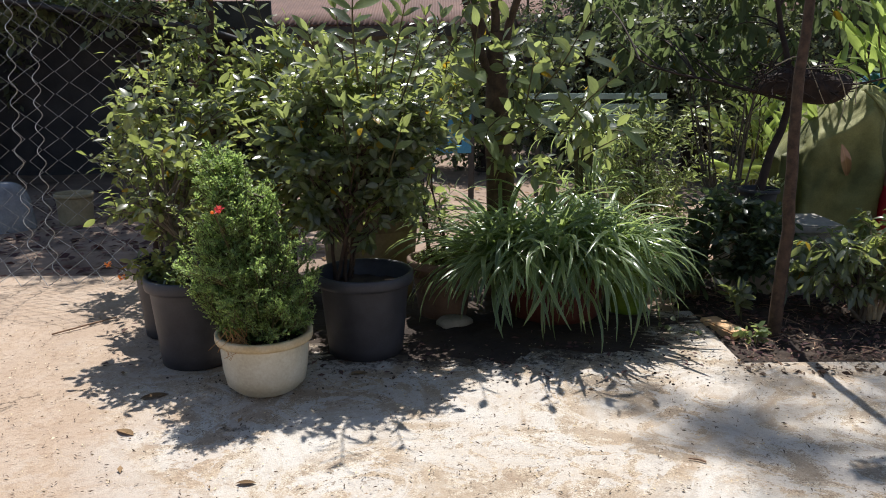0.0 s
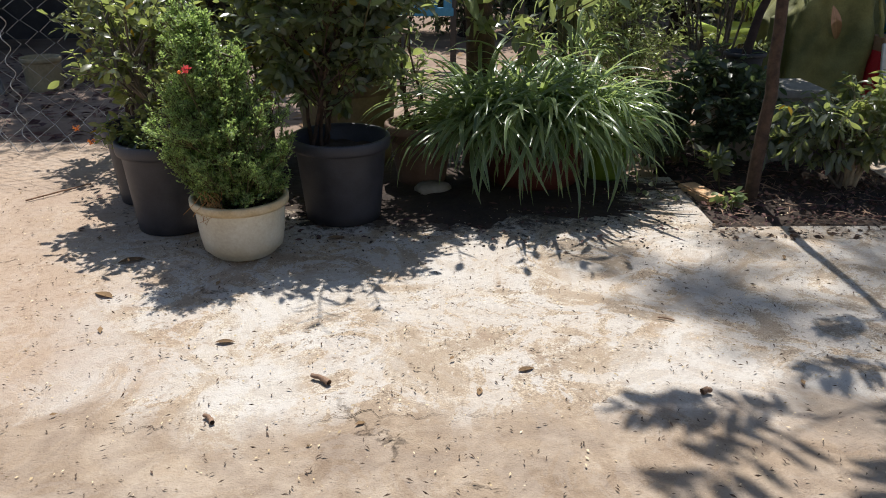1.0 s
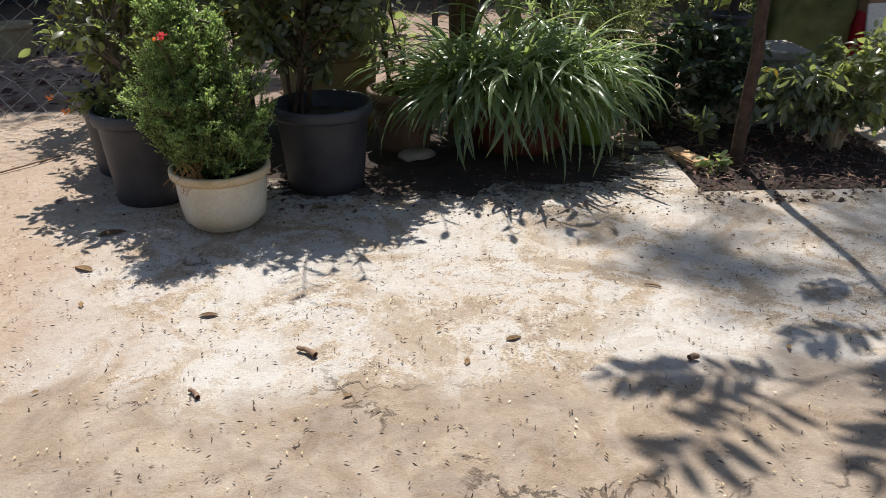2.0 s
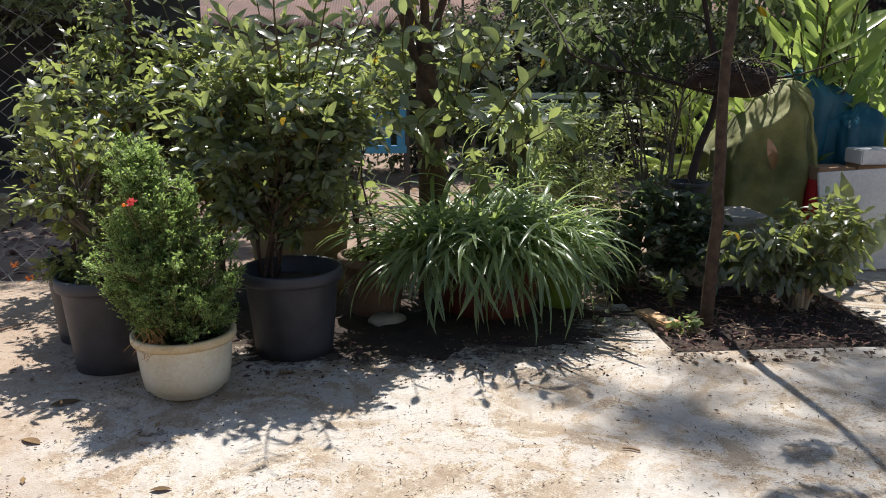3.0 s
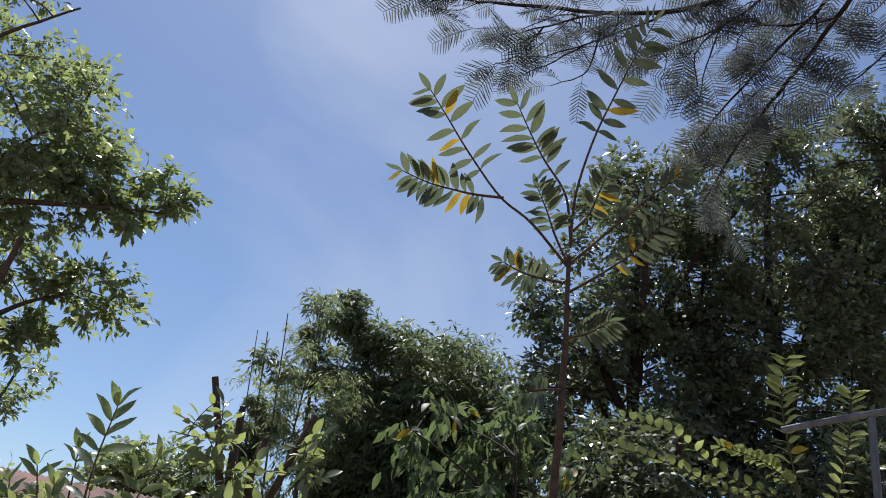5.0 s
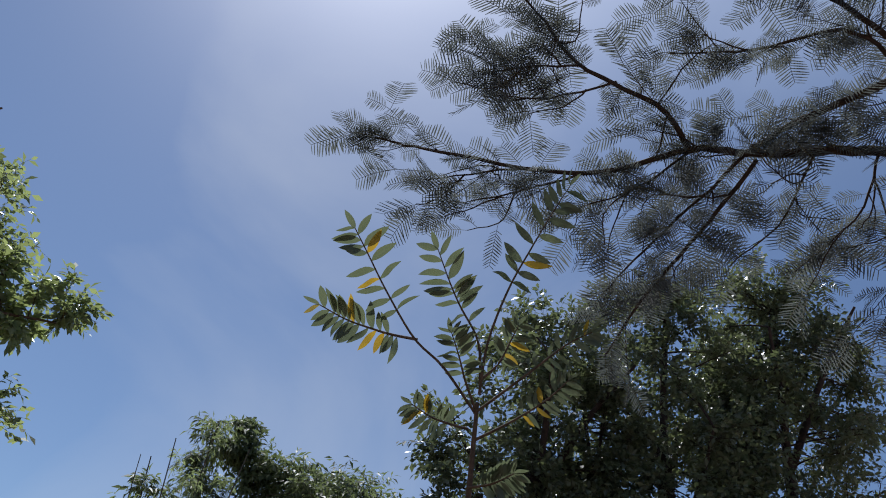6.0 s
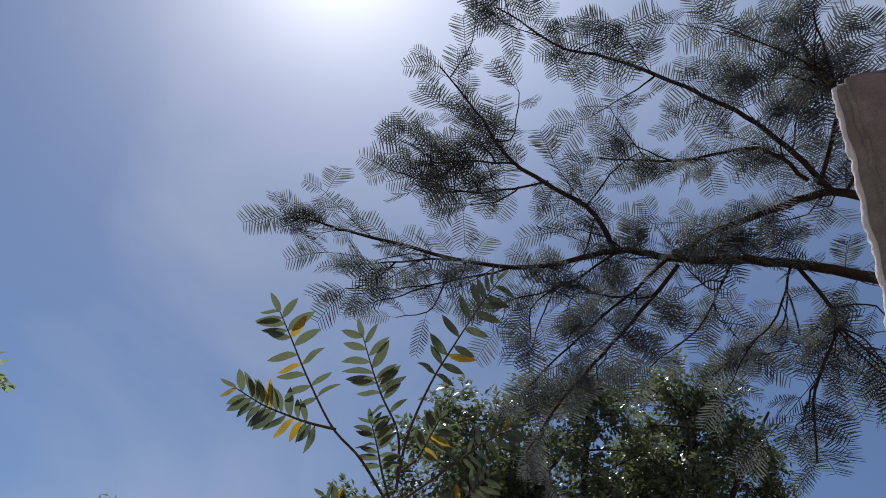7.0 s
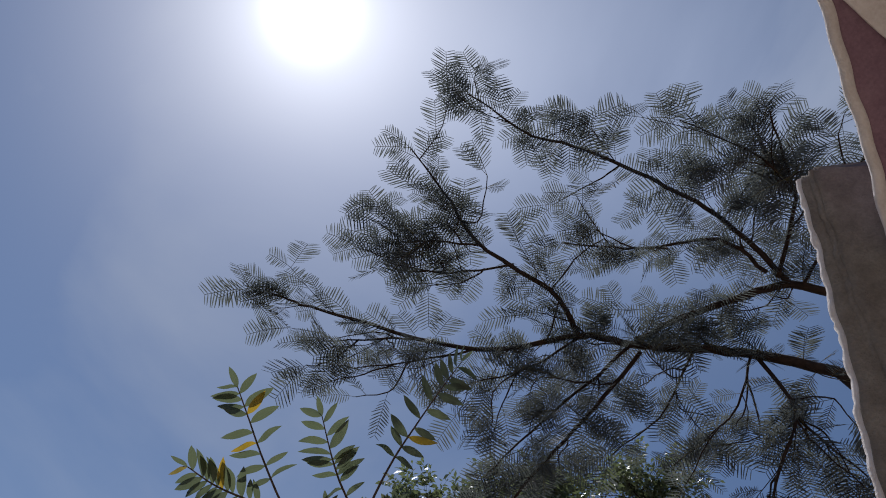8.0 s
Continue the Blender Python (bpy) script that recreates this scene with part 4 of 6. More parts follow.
# striped spider plant over a red clay pot
def spider(top, c, n, r, height, more, size, name="blade"):
    """Arching striped blades: a few curved shapes shared by all blades."""
    global BLADES
    shapes, forms = [], []
    for k in range(8):
        s = np.linspace(0, 1, 11)
        slope = RNG.uniform(0.45, 1.35) - RNG.uniform(1.5, 2.5) * s**1.25
        step = RNG.uniform(0.85, 1.2) / 10
        y = np.concatenate([[0], np.cumsum(np.cos(slope[:-1]) * step)])
        z = np.concatenate([[0], np.cumsum(np.sin(slope[:-1]) * step)])
        wd = 0.021 * np.sin(np.clip(s * 0.90 + 0.10, 0, 1) * math.pi) ** 0.6 * RNG.uniform(0.75, 1.2)
        wd[-1] = 0.001
        tw = RNG.uniform(-0.16, 0.16) * s**2
        v, uv, f = [], [], []
        for a, b, cc, t, x in zip(y, z, wd, s, tw):
            v += [(x - cc, a, b + 0.3 * cc), (x, a, b), (x + cc, a, b + 0.3 * cc)]
            uv += [(0, t), (0.5, t), (1, t)]
        for i in range(10):
            j = 3 * i
            f += [(j, j + 1, j + 4, j + 3), (j + 1, j + 2, j + 5, j + 4)]
        shapes.append(raw_mesh(name, v, f, M["stripe"], uv))
        forms.append(v)
    BLADES = (np.array(forms), np.array(f), np.array(uv))
    loc = Vector(top.location)

    def place():
        a, q = RNG.uniform(0, 2 * math.pi), RNG.uniform(0, 1) ** 0.6
        sc = size * RNG.uniform(0.6, 1.15)
        return Matrix.LocRotScale(
            Vector((c[0] + q * r * math.cos(a), c[1] + q * r * math.sin(a), c[2] + RNG.uniform(-0.03, 0.05) - 0.06 * q)) - loc,
            Euler((RNG.uniform(-0.25, 0.55) * (1 - 0.6 * q) - 0.32 * q * q + RNG.normal(0, 0.10), RNG.normal(0, 0.22), a - math.pi / 2 + RNG.normal(0, 0.5))), (sc, sc, sc * height * RNG.uniform(0.8, 1.2)))
    for k in range(n):
        ob = new(name, shapes[int(RNG.integers(8))])
        ob.parent = top
        ob.matrix_basis = place()
    if more:
        tv, tf, tuv = BLADES
        vs = []
        for k in range(more):
            m = np.array(place())
            vs.append(tv[int(RNG.integers(len(tv)))] @ m[:3, :3].T + m[:3, 3])
        nv = tv.shape[1]
        tagged(part("undergrowth", raw_mesh("undergrowth", np.vstack(vs), np.vstack([tf + k * nv for k in range(more)]), M["stripe"], np.tile(tuv, (more, 1))), parent=top), kind="stuff")


p = thing("spider_plant", (0.60, 4.22, 0), "variegated spider plant spilling over a red-brown clay pot", "potted plant")
pot_parts(p, 0.33, 0.25, 0.36, M["redpot"], lip=0.025)
for c, n, r in (((0.32, 4.06, 0.37), 92, 0.15), ((0.60, 4.02, 0.37), 92, 0.16), ((0.54, 4.25, 0.42), 40, 0.2), ((0.86, 4.08, 0.37), 74, 0.14)):
    spider(p, c, n, r, 1.0, 4 * n, 0.50)
p = thing("potted_plant", (1.02, 4.28, 0), "trailing plant in a lime green plastic pot", "potted plant")
pot_parts(p, 0.15, 0.12, 0.22, M["greenpot"])
spider(p, (1.02, 4.27, 0.25), 26, 0.07, 1.0, 0, 0.45)
w = Wood()
rows = []
for dx in (-0.06, 0.0, 0.08):
    q = w.line([(1.08 + dx, 4.15, 0.22), (1.12 + dx, 4.05, 0.20), (1.13 + dx, 3.97 - dx, 0.05), (1.16 + dx * 2, 3.9 - dx, 0.008)], 0.003, 0.002, 12, 4)
    for k in range(2, 12):
        rows.append((q[k], unit(RNG.normal(size=3) + [0, -0.3, 0.2]), unit(RNG.normal(size=3) + UP), 0.035))
hang("runner", w.mesh("runner", M["twig"]), p)
put_rows(rows, ROUND, M["round"], p)

# dark sheet behind the pots: soil, with the shade there painted in
def shade_patch_fn(u, v):
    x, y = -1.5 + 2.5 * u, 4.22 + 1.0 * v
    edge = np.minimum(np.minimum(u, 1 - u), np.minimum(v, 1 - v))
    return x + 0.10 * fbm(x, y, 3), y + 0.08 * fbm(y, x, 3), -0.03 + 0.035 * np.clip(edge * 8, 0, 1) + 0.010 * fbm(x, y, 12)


tagged(part("soil_patch", sheet(70, 40, shade_patch_fn, M["soil"], "soil_patch")), "dark soil and painted shade behind the row of pots", "soil", kind="structure")

# tan and brown clay pots behind
p = thing("clay_planter", (-0.46, 4.62, 0), "wide mossy tan clay planter with low plants", "planter")
pot_parts(p, 0.33, 0.25, 0.60, M["tanpot"], lip=0.03)
bush_parts(p, (-0.45, 4.62, 0.5), 5, crown((-0.72, 4.65, 1.05), (0.34, 0.3, 0.4), 18, 0.15), 6, 6, OVAL, 0.08, M["glossy"], M["bark"])
bush_parts(p, (-0.45, 4.5, 0.5), 4, crown((-0.45, 4.42, 0.66), (0.4, 0.16, 0.12), 12, 0.11), 6, 6, OVAL, 0.08, M["glossy"], M["bark"], stem_r=0.006)
p = thing("potted_plant", (-0.02, 4.18, 0), "thin-stemmed plant in a brown clay pot", "potted plant")
pot_parts(p, 0.20, 0.13, 0.34, M["brownpot"], lip=0.02)
bush_parts(p, (-0.05, 4.15, 0.27), 3, crown((-0.08, 4.2, 0.75), (0.2, 0.18, 0.28), 9, 0.10), 5, 6, LONG, 0.075, M["round"], M["bark"], stem_r=0.008)
bush_parts(p, (0.02, 4.1, 0.27), 4, crown((0.0, 4.12, 0.36), (0.14, 0.1, 0.04), 6, 0.06), 5, 5, ROUND, 0.035, M["round"], M["twig"], stem_r=0.003)


# ---- pruned trunk with sawn limbs behind the spider plant ----
def pruned_tree():
    top = thing("pruned_tree", (0.33, 4.55, 0), "pruned tree with a dark trunk, sawn bare limbs and new shoots", "tree")
    w = Wood()
    w.line([(0.33, 4.55, -0.05), (0.32, 4.52, 0.5), (0.30, 4.5, 1.0), (0.28, 4.5, 1.55)], 0.10, 0.06, 16, 12, 0.008)
    for pts in (((0.27, 4.5, 1.2), (0.13, 4.42, 1.65), (-0.06, 4.36, 2.22)), ((0.28, 4.5, 1.4), (0.16, 4.5, 1.7), (0.13, 4.5, 2.13)), ((0.29, 4.5, 1.3), (0.36, 4.46, 1.62), (0.52, 4.42, 2.15)), ((0.28, 4.5, 1.5), (0.27, 4.55, 1.8), (0.3, 4.6, 2.0))):
        w.line(pts, 0.027, 0.018, 12, 9, 0.003)
    hang("trunk", w.mesh("trunk", M["bark"]), top)
    c = np.array([(0.05, 4.3, 1.45), (0.35, 4.2, 1.3), (0.55, 4.2, 1.45), (0.7, 4.2, 1.2), (0.45, 4.1, 1.05), (0.15, 4.2, 1.1), (0.8, 4.3, 1.0), (0.35, 4.3, 0.95), (0.6, 4.3, 0.8), (-0.02, 4.3, 1.9), (0.1, 4.35, 1.75), (0.5, 4.35, 1.85)])
    k = np.repeat(np.arange(len(c)), 9)
    tp, lp, la, ln = twigs_and_leaves(c[k] + RNG.normal(0, 0.04, (len(k), 3)), c[k] + ball(len(k), 0.8) * 0.2, 6, 0.2, 0.8, 0.1)
    w = Wood()
    w.add(tp, np.full((len(tp), 5), 0.003), 4)
    tagged(hang("shoot", w.mesh("shoot", M["twig"]), top), kind="stuff")
    hang("foliage", scatter("foliage", OVAL, lp, la, ln, 0.095 * RNG.uniform(0.6, 1.2, len(lp)), M["glossy"]), top)
    w = Wood()
    rows = []
    for a, b, n in (((0.4, 4.3, 1.0), (0.42, 3.75, 1.45), 7), ((0.4, 4.3, 1.1), (0.68, 3.8, 1.62), 7), ((0.6, 4.2, 1.0), (0.85, 3.75, 1.36), 6), ((0.2, 4.3, 1.2), (0.15, 3.85, 1.55), 6), ((0.6, 4.2, 0.8), (0.90, 3.85, 1.05), 5), ((0.3, 4.3, 0.9), (0.30, 3.85, 1.15), 6)):
        rows += sprig(w, a, b, n, 0.15, 0.06)
    hang("sprig", w.mesh("sprig", M["twig"]), top)
    # a few large single leaves that catch the light
    rows += [
        (np.array([0.85, 3.85, 1.07]), np.array([0.85, -0.1, -0.42]), np.array([0.2, -0.7, 0.7]), 0.18),
        (np.array([0.37, 3.75, 1.475]), np.array([0.85, -0.2, -0.45]), np.array([0.1, -0.8, 0.6]), 0.12),
        (np.array([0.68, 3.80, 1.40]), np.array([0.9, -0.1, -0.15]), np.array([0.0, -0.5, 0.85]), 0.17),
        (np.array([0.66, 3.80, 1.41]), np.array([0.3, -0.3, 0.7]), np.array([0.3, -0.8, 0.3]), 0.10),
        (np.array([0.44, 3.82, 1.12]), np.array([0.75, -0.3, -0.3]), np.array([0.0, -0.6, 0.8]), 0.13),
    ]
    put_rows(rows, leaf_shape(0.40, 5, 0.2, 0.2, 0.45, 0.75), [M["bright"], M["glossy"], M["bright"]], top)


pruned_tree()

# slender climbing-covered stem by the fence
tree("slender_tree", (-1.50, 4.9, 0), [(((-1.50, 4.9, -0.1), (-1.45, 4.87, 0.9), (-1.42, 4.9, 1.7), (-1.37, 4.9, 2.9)), 0.035, 0.018), (((-1.40, 4.9, -0.1), (-1.36, 4.9, 0.8), (-1.41, 4.9, 1.5)), 0.02, 0.014)],
     crown((-1.42, 4.9, 1.55), (0.26, 0.25, 0.9), 26, 0.2), 7, 7, OVAL, 0.062, M["glossy"], M["bark"], "slender tree stem wrapped in climbing leaves", limb_r=0.008)
b = thing("shrub", (-1.85, 4.95, 0), "tangled dusty shrub with pale seed heads at the fence", "shrub")
bush_parts(b, (-1.85, 4.95, -0.04), 6, crown((-1.80, 4.95, 0.95), (0.35, 0.25, 0.6), 34, 0.17), 6, 6, OVAL_LOW, 0.072, M["shrub"], M["greybark"], stem_r=0.008)
b = thing("shrub", (-1.0, 4.95, 0), "dense mixed green shrub behind the pots", "shrub")
bush_parts(b, (-1.0, 4.95, -0.04), 6, crown((-0.98, 4.95, 0.96), (0.58, 0.35, 0.62), 56, 0.18), 8, 7, OVAL, 0.078, M["shrub"], M["greybark"], stem_r=0.009)

# ---- custard-apple-like sapling with the tall straight stem ----
def sapling():
    top = thing("sapling", (1.70, 3.86, 0), "tall straight brown sapling with pinnate olive leaves", "tree")
    w = Wood()
    w.line([(1.70, 3.86, -0.06), (1.72, 3.85, 0.5), (1.70, 3.84, 1.2), (1.71, 3.81, 2.0), (1.69, 3.78, 2.6), (1.64, 3.73, 3.2)], 0.036, 0.012, 24, 10, 0.003)
    part("trunk", w.mesh("trunk", M["bark"]), parent=top).location = (-1.70, -3.86, 0)
    # long shoots: points, first leaf, leaf length
    branches = (
        ([(1.64, 3.74, 3.14), (1.38, 3.70, 3.32), (1.16, 3.66, 3.40), (0.93, 3.62, 3.59), (0.76, 3.60, 3.77), (0.64, 3.58, 3.89)], 11, 0.165),
        ([(1.18, 3.66, 3.40), (1.03, 3.68, 3.38), (0.91, 3.70, 3.38), (0.76, 3.71, 3.38), (0.60, 3.72, 3.41)], 5, 0.150),
        ([(1.64, 3.72, 3.30), (1.56, 3.67, 3.55), (1.39, 3.63, 3.71), (1.28, 3.60, 3.83), (1.16, 3.57, 3.99)], 8, 0.160),
        ([(1.64, 3.72, 3.25), (1.60, 3.62, 3.54), (1.64, 3.52, 3.89), (1.71, 3.42, 4.18), (1.79, 3.34, 4.46), (1.87, 3.28, 4.70)], 9, 0.165),
        ([(1.64, 3.74, 3.16), (1.53, 3.70, 3.29), (1.46, 3.68, 3.41), (1.38, 3.66, 3.53)], 8, 0.130),
        ([(1.64, 3.70, 3.35), (1.71, 3.66, 3.46), (1.76, 3.64, 3.63), (1.79, 3.62, 3.74)], 8, 0.120),
        ([(1.62, 3.76, 3.04), (1.50, 3.74, 3.02), (1.37, 3.72, 3.01), (1.24, 3.70, 3.03)], 9, 0.130),
        ([(1.67, 3.75, 2.71), (1.73, 3.60, 2.71), (1.80, 3.50, 2.76)], 6, 0.120),
        ([(1.68, 3.78, 2.43), (1.55, 3.72, 2.38), (1.42, 3.66, 2.32)], 8, 0.120),
        ([(1.66, 3.75, 2.98), (1.78, 3.55, 3.07), (1.89, 3.40, 3.18), (1.97, 3.30, 3.30)], 9, 0.115),
        ([(1.64, 3.73, 3.14), (1.80, 3.50, 3.34), (1.96, 3.35, 3.54), (2.07, 3.25, 3.63)], 9, 0.115),
    )
    rows = []
    for br, first, size in branches:
        w = Wood()
        q = w.line(br, 0.009, 0.003, 22, 6)
        hang("branch", w.mesh("branch", M["bark"]), top)
        t = unit(np.gradient(q, axis=0))
        # the leaves of a shoot lie in two rows, in one plane that hangs a little
        side = unit(np.cross(t, np.array([0.15, 0.85, 0.5])))
        for k in range(first, 22):
            sgn = 1 if k % 2 else -1
            g = (k - first) / (21 - first)
            for both in (0, 1):
                if both and RNG.uniform() < 0.45:
                    continue
                sd = side[k] * sgn * (1 - 2 * both)
                al = unit(t[k] * (0.35 + 0.5 * g) + sd + RNG.normal(0, 0.13, 3) - UP * 0.18)
                rows.append((q[k], al, unit(np.array([0, 0.6, 0.8]) + sd * 0.25 + RNG.normal(0, 0.3, 3)), 0.88 * size * (0.72 + 0.5 * math.sin(math.pi * (0.15 + 0.75 * g))) * RNG.uniform(0.85, 1.1)))
        rows.append((q[-1], t[-1], np.array([0, 0.6, 0.8]), size * 0.7))
    rows.append((np.array([1.06, 3.67, 3.37]), np.array([0.05, 0, -1.0]), np.array([0, -1, 0.1]), 0.15))
    rows.append((np.array([1.50, 3.74, 3.14]), np.array([0.0, 0, -1.0]), np.array([0.3, -1, 0.1]), 0.13))
    put_rows(rows, leaf_shape(0.31, 6, 0.28, 0.22, 0.45, 0.7), M["capple"], top)


sapling()

# ---- mid garden, right: drooping tree with a bundle, bushes ----
tree("small_tree", (1.94, 4.79, 0.57), [(((1.94, 4.79, 0.5), (1.99, 4.83, 0.75), (2.13, 4.9, 1.2), (2.0, 4.9, 1.7), (1.92, 4.9, 2.3)), 0.034, 0.010), (((2.1, 4.9, 1.15), (1.7, 4.85, 1.25), (1.25, 4.8, 1.35), (1.0, 4.7, 1.5)), 0.011, 0.004), (((2.0, 4.9, 1.7), (2.3, 4.9, 2.1), (2.5, 4.9, 2.4)), 0.012, 0.004), (((1.96, 4.9, 1.9), (1.5, 4.95, 2.2), (1.2, 5.0, 2.35)), 0.011, 0.004), (((2.13, 4.9, 1.25), (2.5, 4.8, 1.25), (2.9, 4.7, 1.38)), 0.010, 0.004)],
     crown((1.86, 5.40, 1.98), (0.88, 0.45, 0.80), 40, 0.25), 7, 6, HANGING, 0.125, M["droop"], M["darkbark"], "small tree with long drooping dark green leaves", limb_r=0.009, droop=0.9, rise=0.1)
w = Wood()
for k in range(240):
    a = np.array([RNG.uniform(1.86, 2.34), 4.72 + RNG.normal(0, 0.06), 1.275 + RNG.normal(0, 0.045)])
    d = np.array([RNG.normal(0, 0.06), RNG.normal(0, 0.05), RNG.normal(0, 0.04)])
    w.line([a - d, a + RNG.normal(0, 0.02, 3), a + d], 0.004, 0.002, 5, 4)
bun = thing("fibre_bundle", (2.10, 4.72, 1.22), "dark bundle of dried roots and fibre hung in the tree", "bundle")


def bundle_fn(u, v):
    t, s = u * 2 * math.pi, v * math.pi
    x, y, z = np.cos(s) * 0.27, np.sin(s) ** 0.7 * np.cos(t) * 0.11, np.sin(s) ** 0.7 * np.sin(t) * 0.092
    k = 1 + 0.14 * fbm(x * 9 + y * 14, z * 16 + y * 5, 1.4)
    return 2.13 + x, 4.72 + y * k, 1.245 + z * k + 0.02 * np.cos(s * 3)


hang("core", sheet(40, 40, bundle_fn, M["darkbark"], "core"), bun)
hang("fibre", w.mesh("fibre", M["darkbark"]), bun)
w = Wood()
for pts in (((2.02, 4.62, 1.38), (2.2, 4.58, 1.42), (2.30, 4.57, 1.25), (2.28, 4.57, 1.08)), ((2.1, 4.62, 1.4), (2.34, 4.6, 1.38), (2.38, 4.6, 1.2)), ((1.9, 4.62, 1.42), (2.05, 4.6, 1.46), (2.2, 4.6, 1.2))):
    w.line([(x, y, z - 0.06) for x, y, z in pts], 0.004, 0.0025, 10, 5)
hang("dry_twig", w.mesh("dry_twig", M["paledry"]), bun, "pale dry twigs")

p = thing("plant_pot", (1.94, 4.79, 0.43), "black plastic pot on a white concrete planter box", "pot")
pot_parts(p, 0.125, 0.09, 0.19, M["darksheet"], lip=0.012)
p = thing("planter_box", (2.05, 4.72, 0), "low weathered white concrete planter box", "planter")
part("body", box(0.62, 0.36, 0.46, 0.012, (0, 0.02, 0.19)), M["planter"], p)
part("rim", box(0.66, 0.40, 0.05, 0.008, (0, 0.02, 0.405)), M["planter"], p)

b = thing("shrub", (1.50, 4.55, 0), "dark broad-leaved shrub at the soil bed", "shrub")
bush_parts(b, (1.50, 4.55, -0.02), 5, crown((1.58, 4.46, 0.36), (0.46, 0.22, 0.26), 44, 0.13), 8, 7, OVAL, 0.068, M["deep"], M["twig"], stem_r=0.007)
b = thing("shrub", (2.30, 4.05, 0), "bushy palmate-leaved shrub in the soil bed", "shrub")
bush_parts(b, (2.34, 4.08, -0.02), 7, crown((2.40, 4.02, 0.53), (0.30, 0.22, 0.06), 8, 0.10), 6, 6, BROAD, 0.080, M["shrub"], M["paledry"], stem_r=0.009, droop=0.35)
bush_parts(b, (2.28, 4.1, -0.02), 6, crown((2.28, 4.10, 0.36), (0.46, 0.24, 0.17), 32, 0.12), 7, 6, BROAD, 0.082, M["glossy"], M["greybark"], stem_r=0.008, droop=0.5)
b = thing("seedling", (1.62, 4.02, 0), "small leafy seedling in dark soil", "seedling")
bush_parts(b, (1.60, 4.05, -0.02), 1, crown((1.60, 4.05, 0.16), (0.06, 0.05, 0.05), 5, 0.05), 4, 4, OVAL, 0.07, M["glossy"], M["twig"], stem_r=0.004)
b = thing("seedling", (1.56, 3.78, 0), "low green weed beside the brick", "seedling")
bush_parts(b, (1.56, 3.78, -0.02), 3, crown((1.57, 3.76, 0.05), (0.06, 0.04, 0.02), 5, 0.03), 4, 4, ROUND, 0.04, M["bright"], M["twig"], stem_r=0.003)
b = thing("shrub", (1.50, 5.7, 0), "fine-leaved bright green shrub", "shrub")
bush_parts(b, (1.50, 5.7, -0.05), 6, crown((1.50, 5.65, 0.65), (0.42, 0.3, 0.45), 42, 0.16), 8, 7, SLIM_LOW, 0.085, M["bright"], M["twig"], stem_r=0.007)
p = thing("spider_plant", (0.95, 5.3, 0), "tall variegated spider plant behind the pruned tree", "plant")
pot_parts(p, 0.2, 0.15, 0.5, M["tanpot"])
spider(p, (0.92, 5.25, 0.95), 70, 0.12, 1.0, 0, 0.5)
spider(p, (1.0, 5.2, 0.6), 50, 0.12, 1.0, 0, 0.5)
w = Wood()
for k in range(12):
    a = RNG.uniform(0, 6.28)
    w.line([(0.95 + 0.05 * math.cos(a), 5.3, 0.4), (0.93 + 0.06 * math.cos(a), 5.28, 0.7), (0.92 + 0.08 * math.cos(a), 5.25 + 0.08 * math.sin(a), 0.95)], 0.01, 0.006, 6, 5)
hang("stem", w.mesh("stem", M["twig"]), p)


# broad-bladed ginger clump
def ginger(at, canes, height, size, label, spread=0.75):
    global RNG
    RNG = np.random.default_rng(int(at[0] * 100))
    top = thing("ginger_clump", at, label, "plant")
    rows = []
    for k in range(canes):
        w = Wood()
        f = (k + 0.5) / canes * 2 - 1
        h = height * (1.0 - 0.42 * abs(f) ** 1.3) * RNG.uniform(0.72, 1.03)
        lean = spread * f * RNG.uniform(0.7, 1.2)
        tip = np.array([at[0] + lean, at[1] + RNG.normal(-0.05, 0.16), h - 0.25])
        q = w.line([(at[0] + 0.15 * f, at[1] + RNG.normal(0, 0.08), -0.05), (at[0] + 0.4 * lean, at[1], h * 0.5), tip], 0.012, 0.006, 16, 6)
        hang("cane", w.mesh("cane", M["twig"]), top)
        t = unit(np.gradient(q, axis=0))
        flat = RNG.normal(0, 0.5)
        for i in range(7, 17):
            g = (i - 7) / 9
            sgn = 1 if i % 2 else -1
            i = min(i, 15)
            side = np.array([math.cos(flat), math.sin(flat), 0]) * sgn
            al = unit(t[i] * (0.70 + 0.75 * g) + side * (0.80 - 0.40 * g) + RNG.normal(0, 0.13, 3))
            face = np.array([math.sin(flat), -math.cos(flat), 0.45])
            rows.append((q[i], al, unit(face + t[i] * 0.5 - side * 0.25 + RNG.normal(0, 0.25, 3)), size * (1 - 0.3 * abs(g - 0.6)) * RNG.uniform(0.8, 1.1)))
    put_rows(rows, BLADE, M["ginger"], top, "blade", 8)


ginger((3.22, 5.55, 0), 24, 2.26, 0.42, "tall clump of broad bright green bladed leaves", 0.66)
ginger((3.98, 5.75, 0), 14, 1.95, 0.42, "smaller clump of broad bright green blades", 0.5)
ginger((2.55, 6.3, 0), 9, 1.55, 0.36, "low clump of broad yellow-green blades behind the covered heap", 0.45)


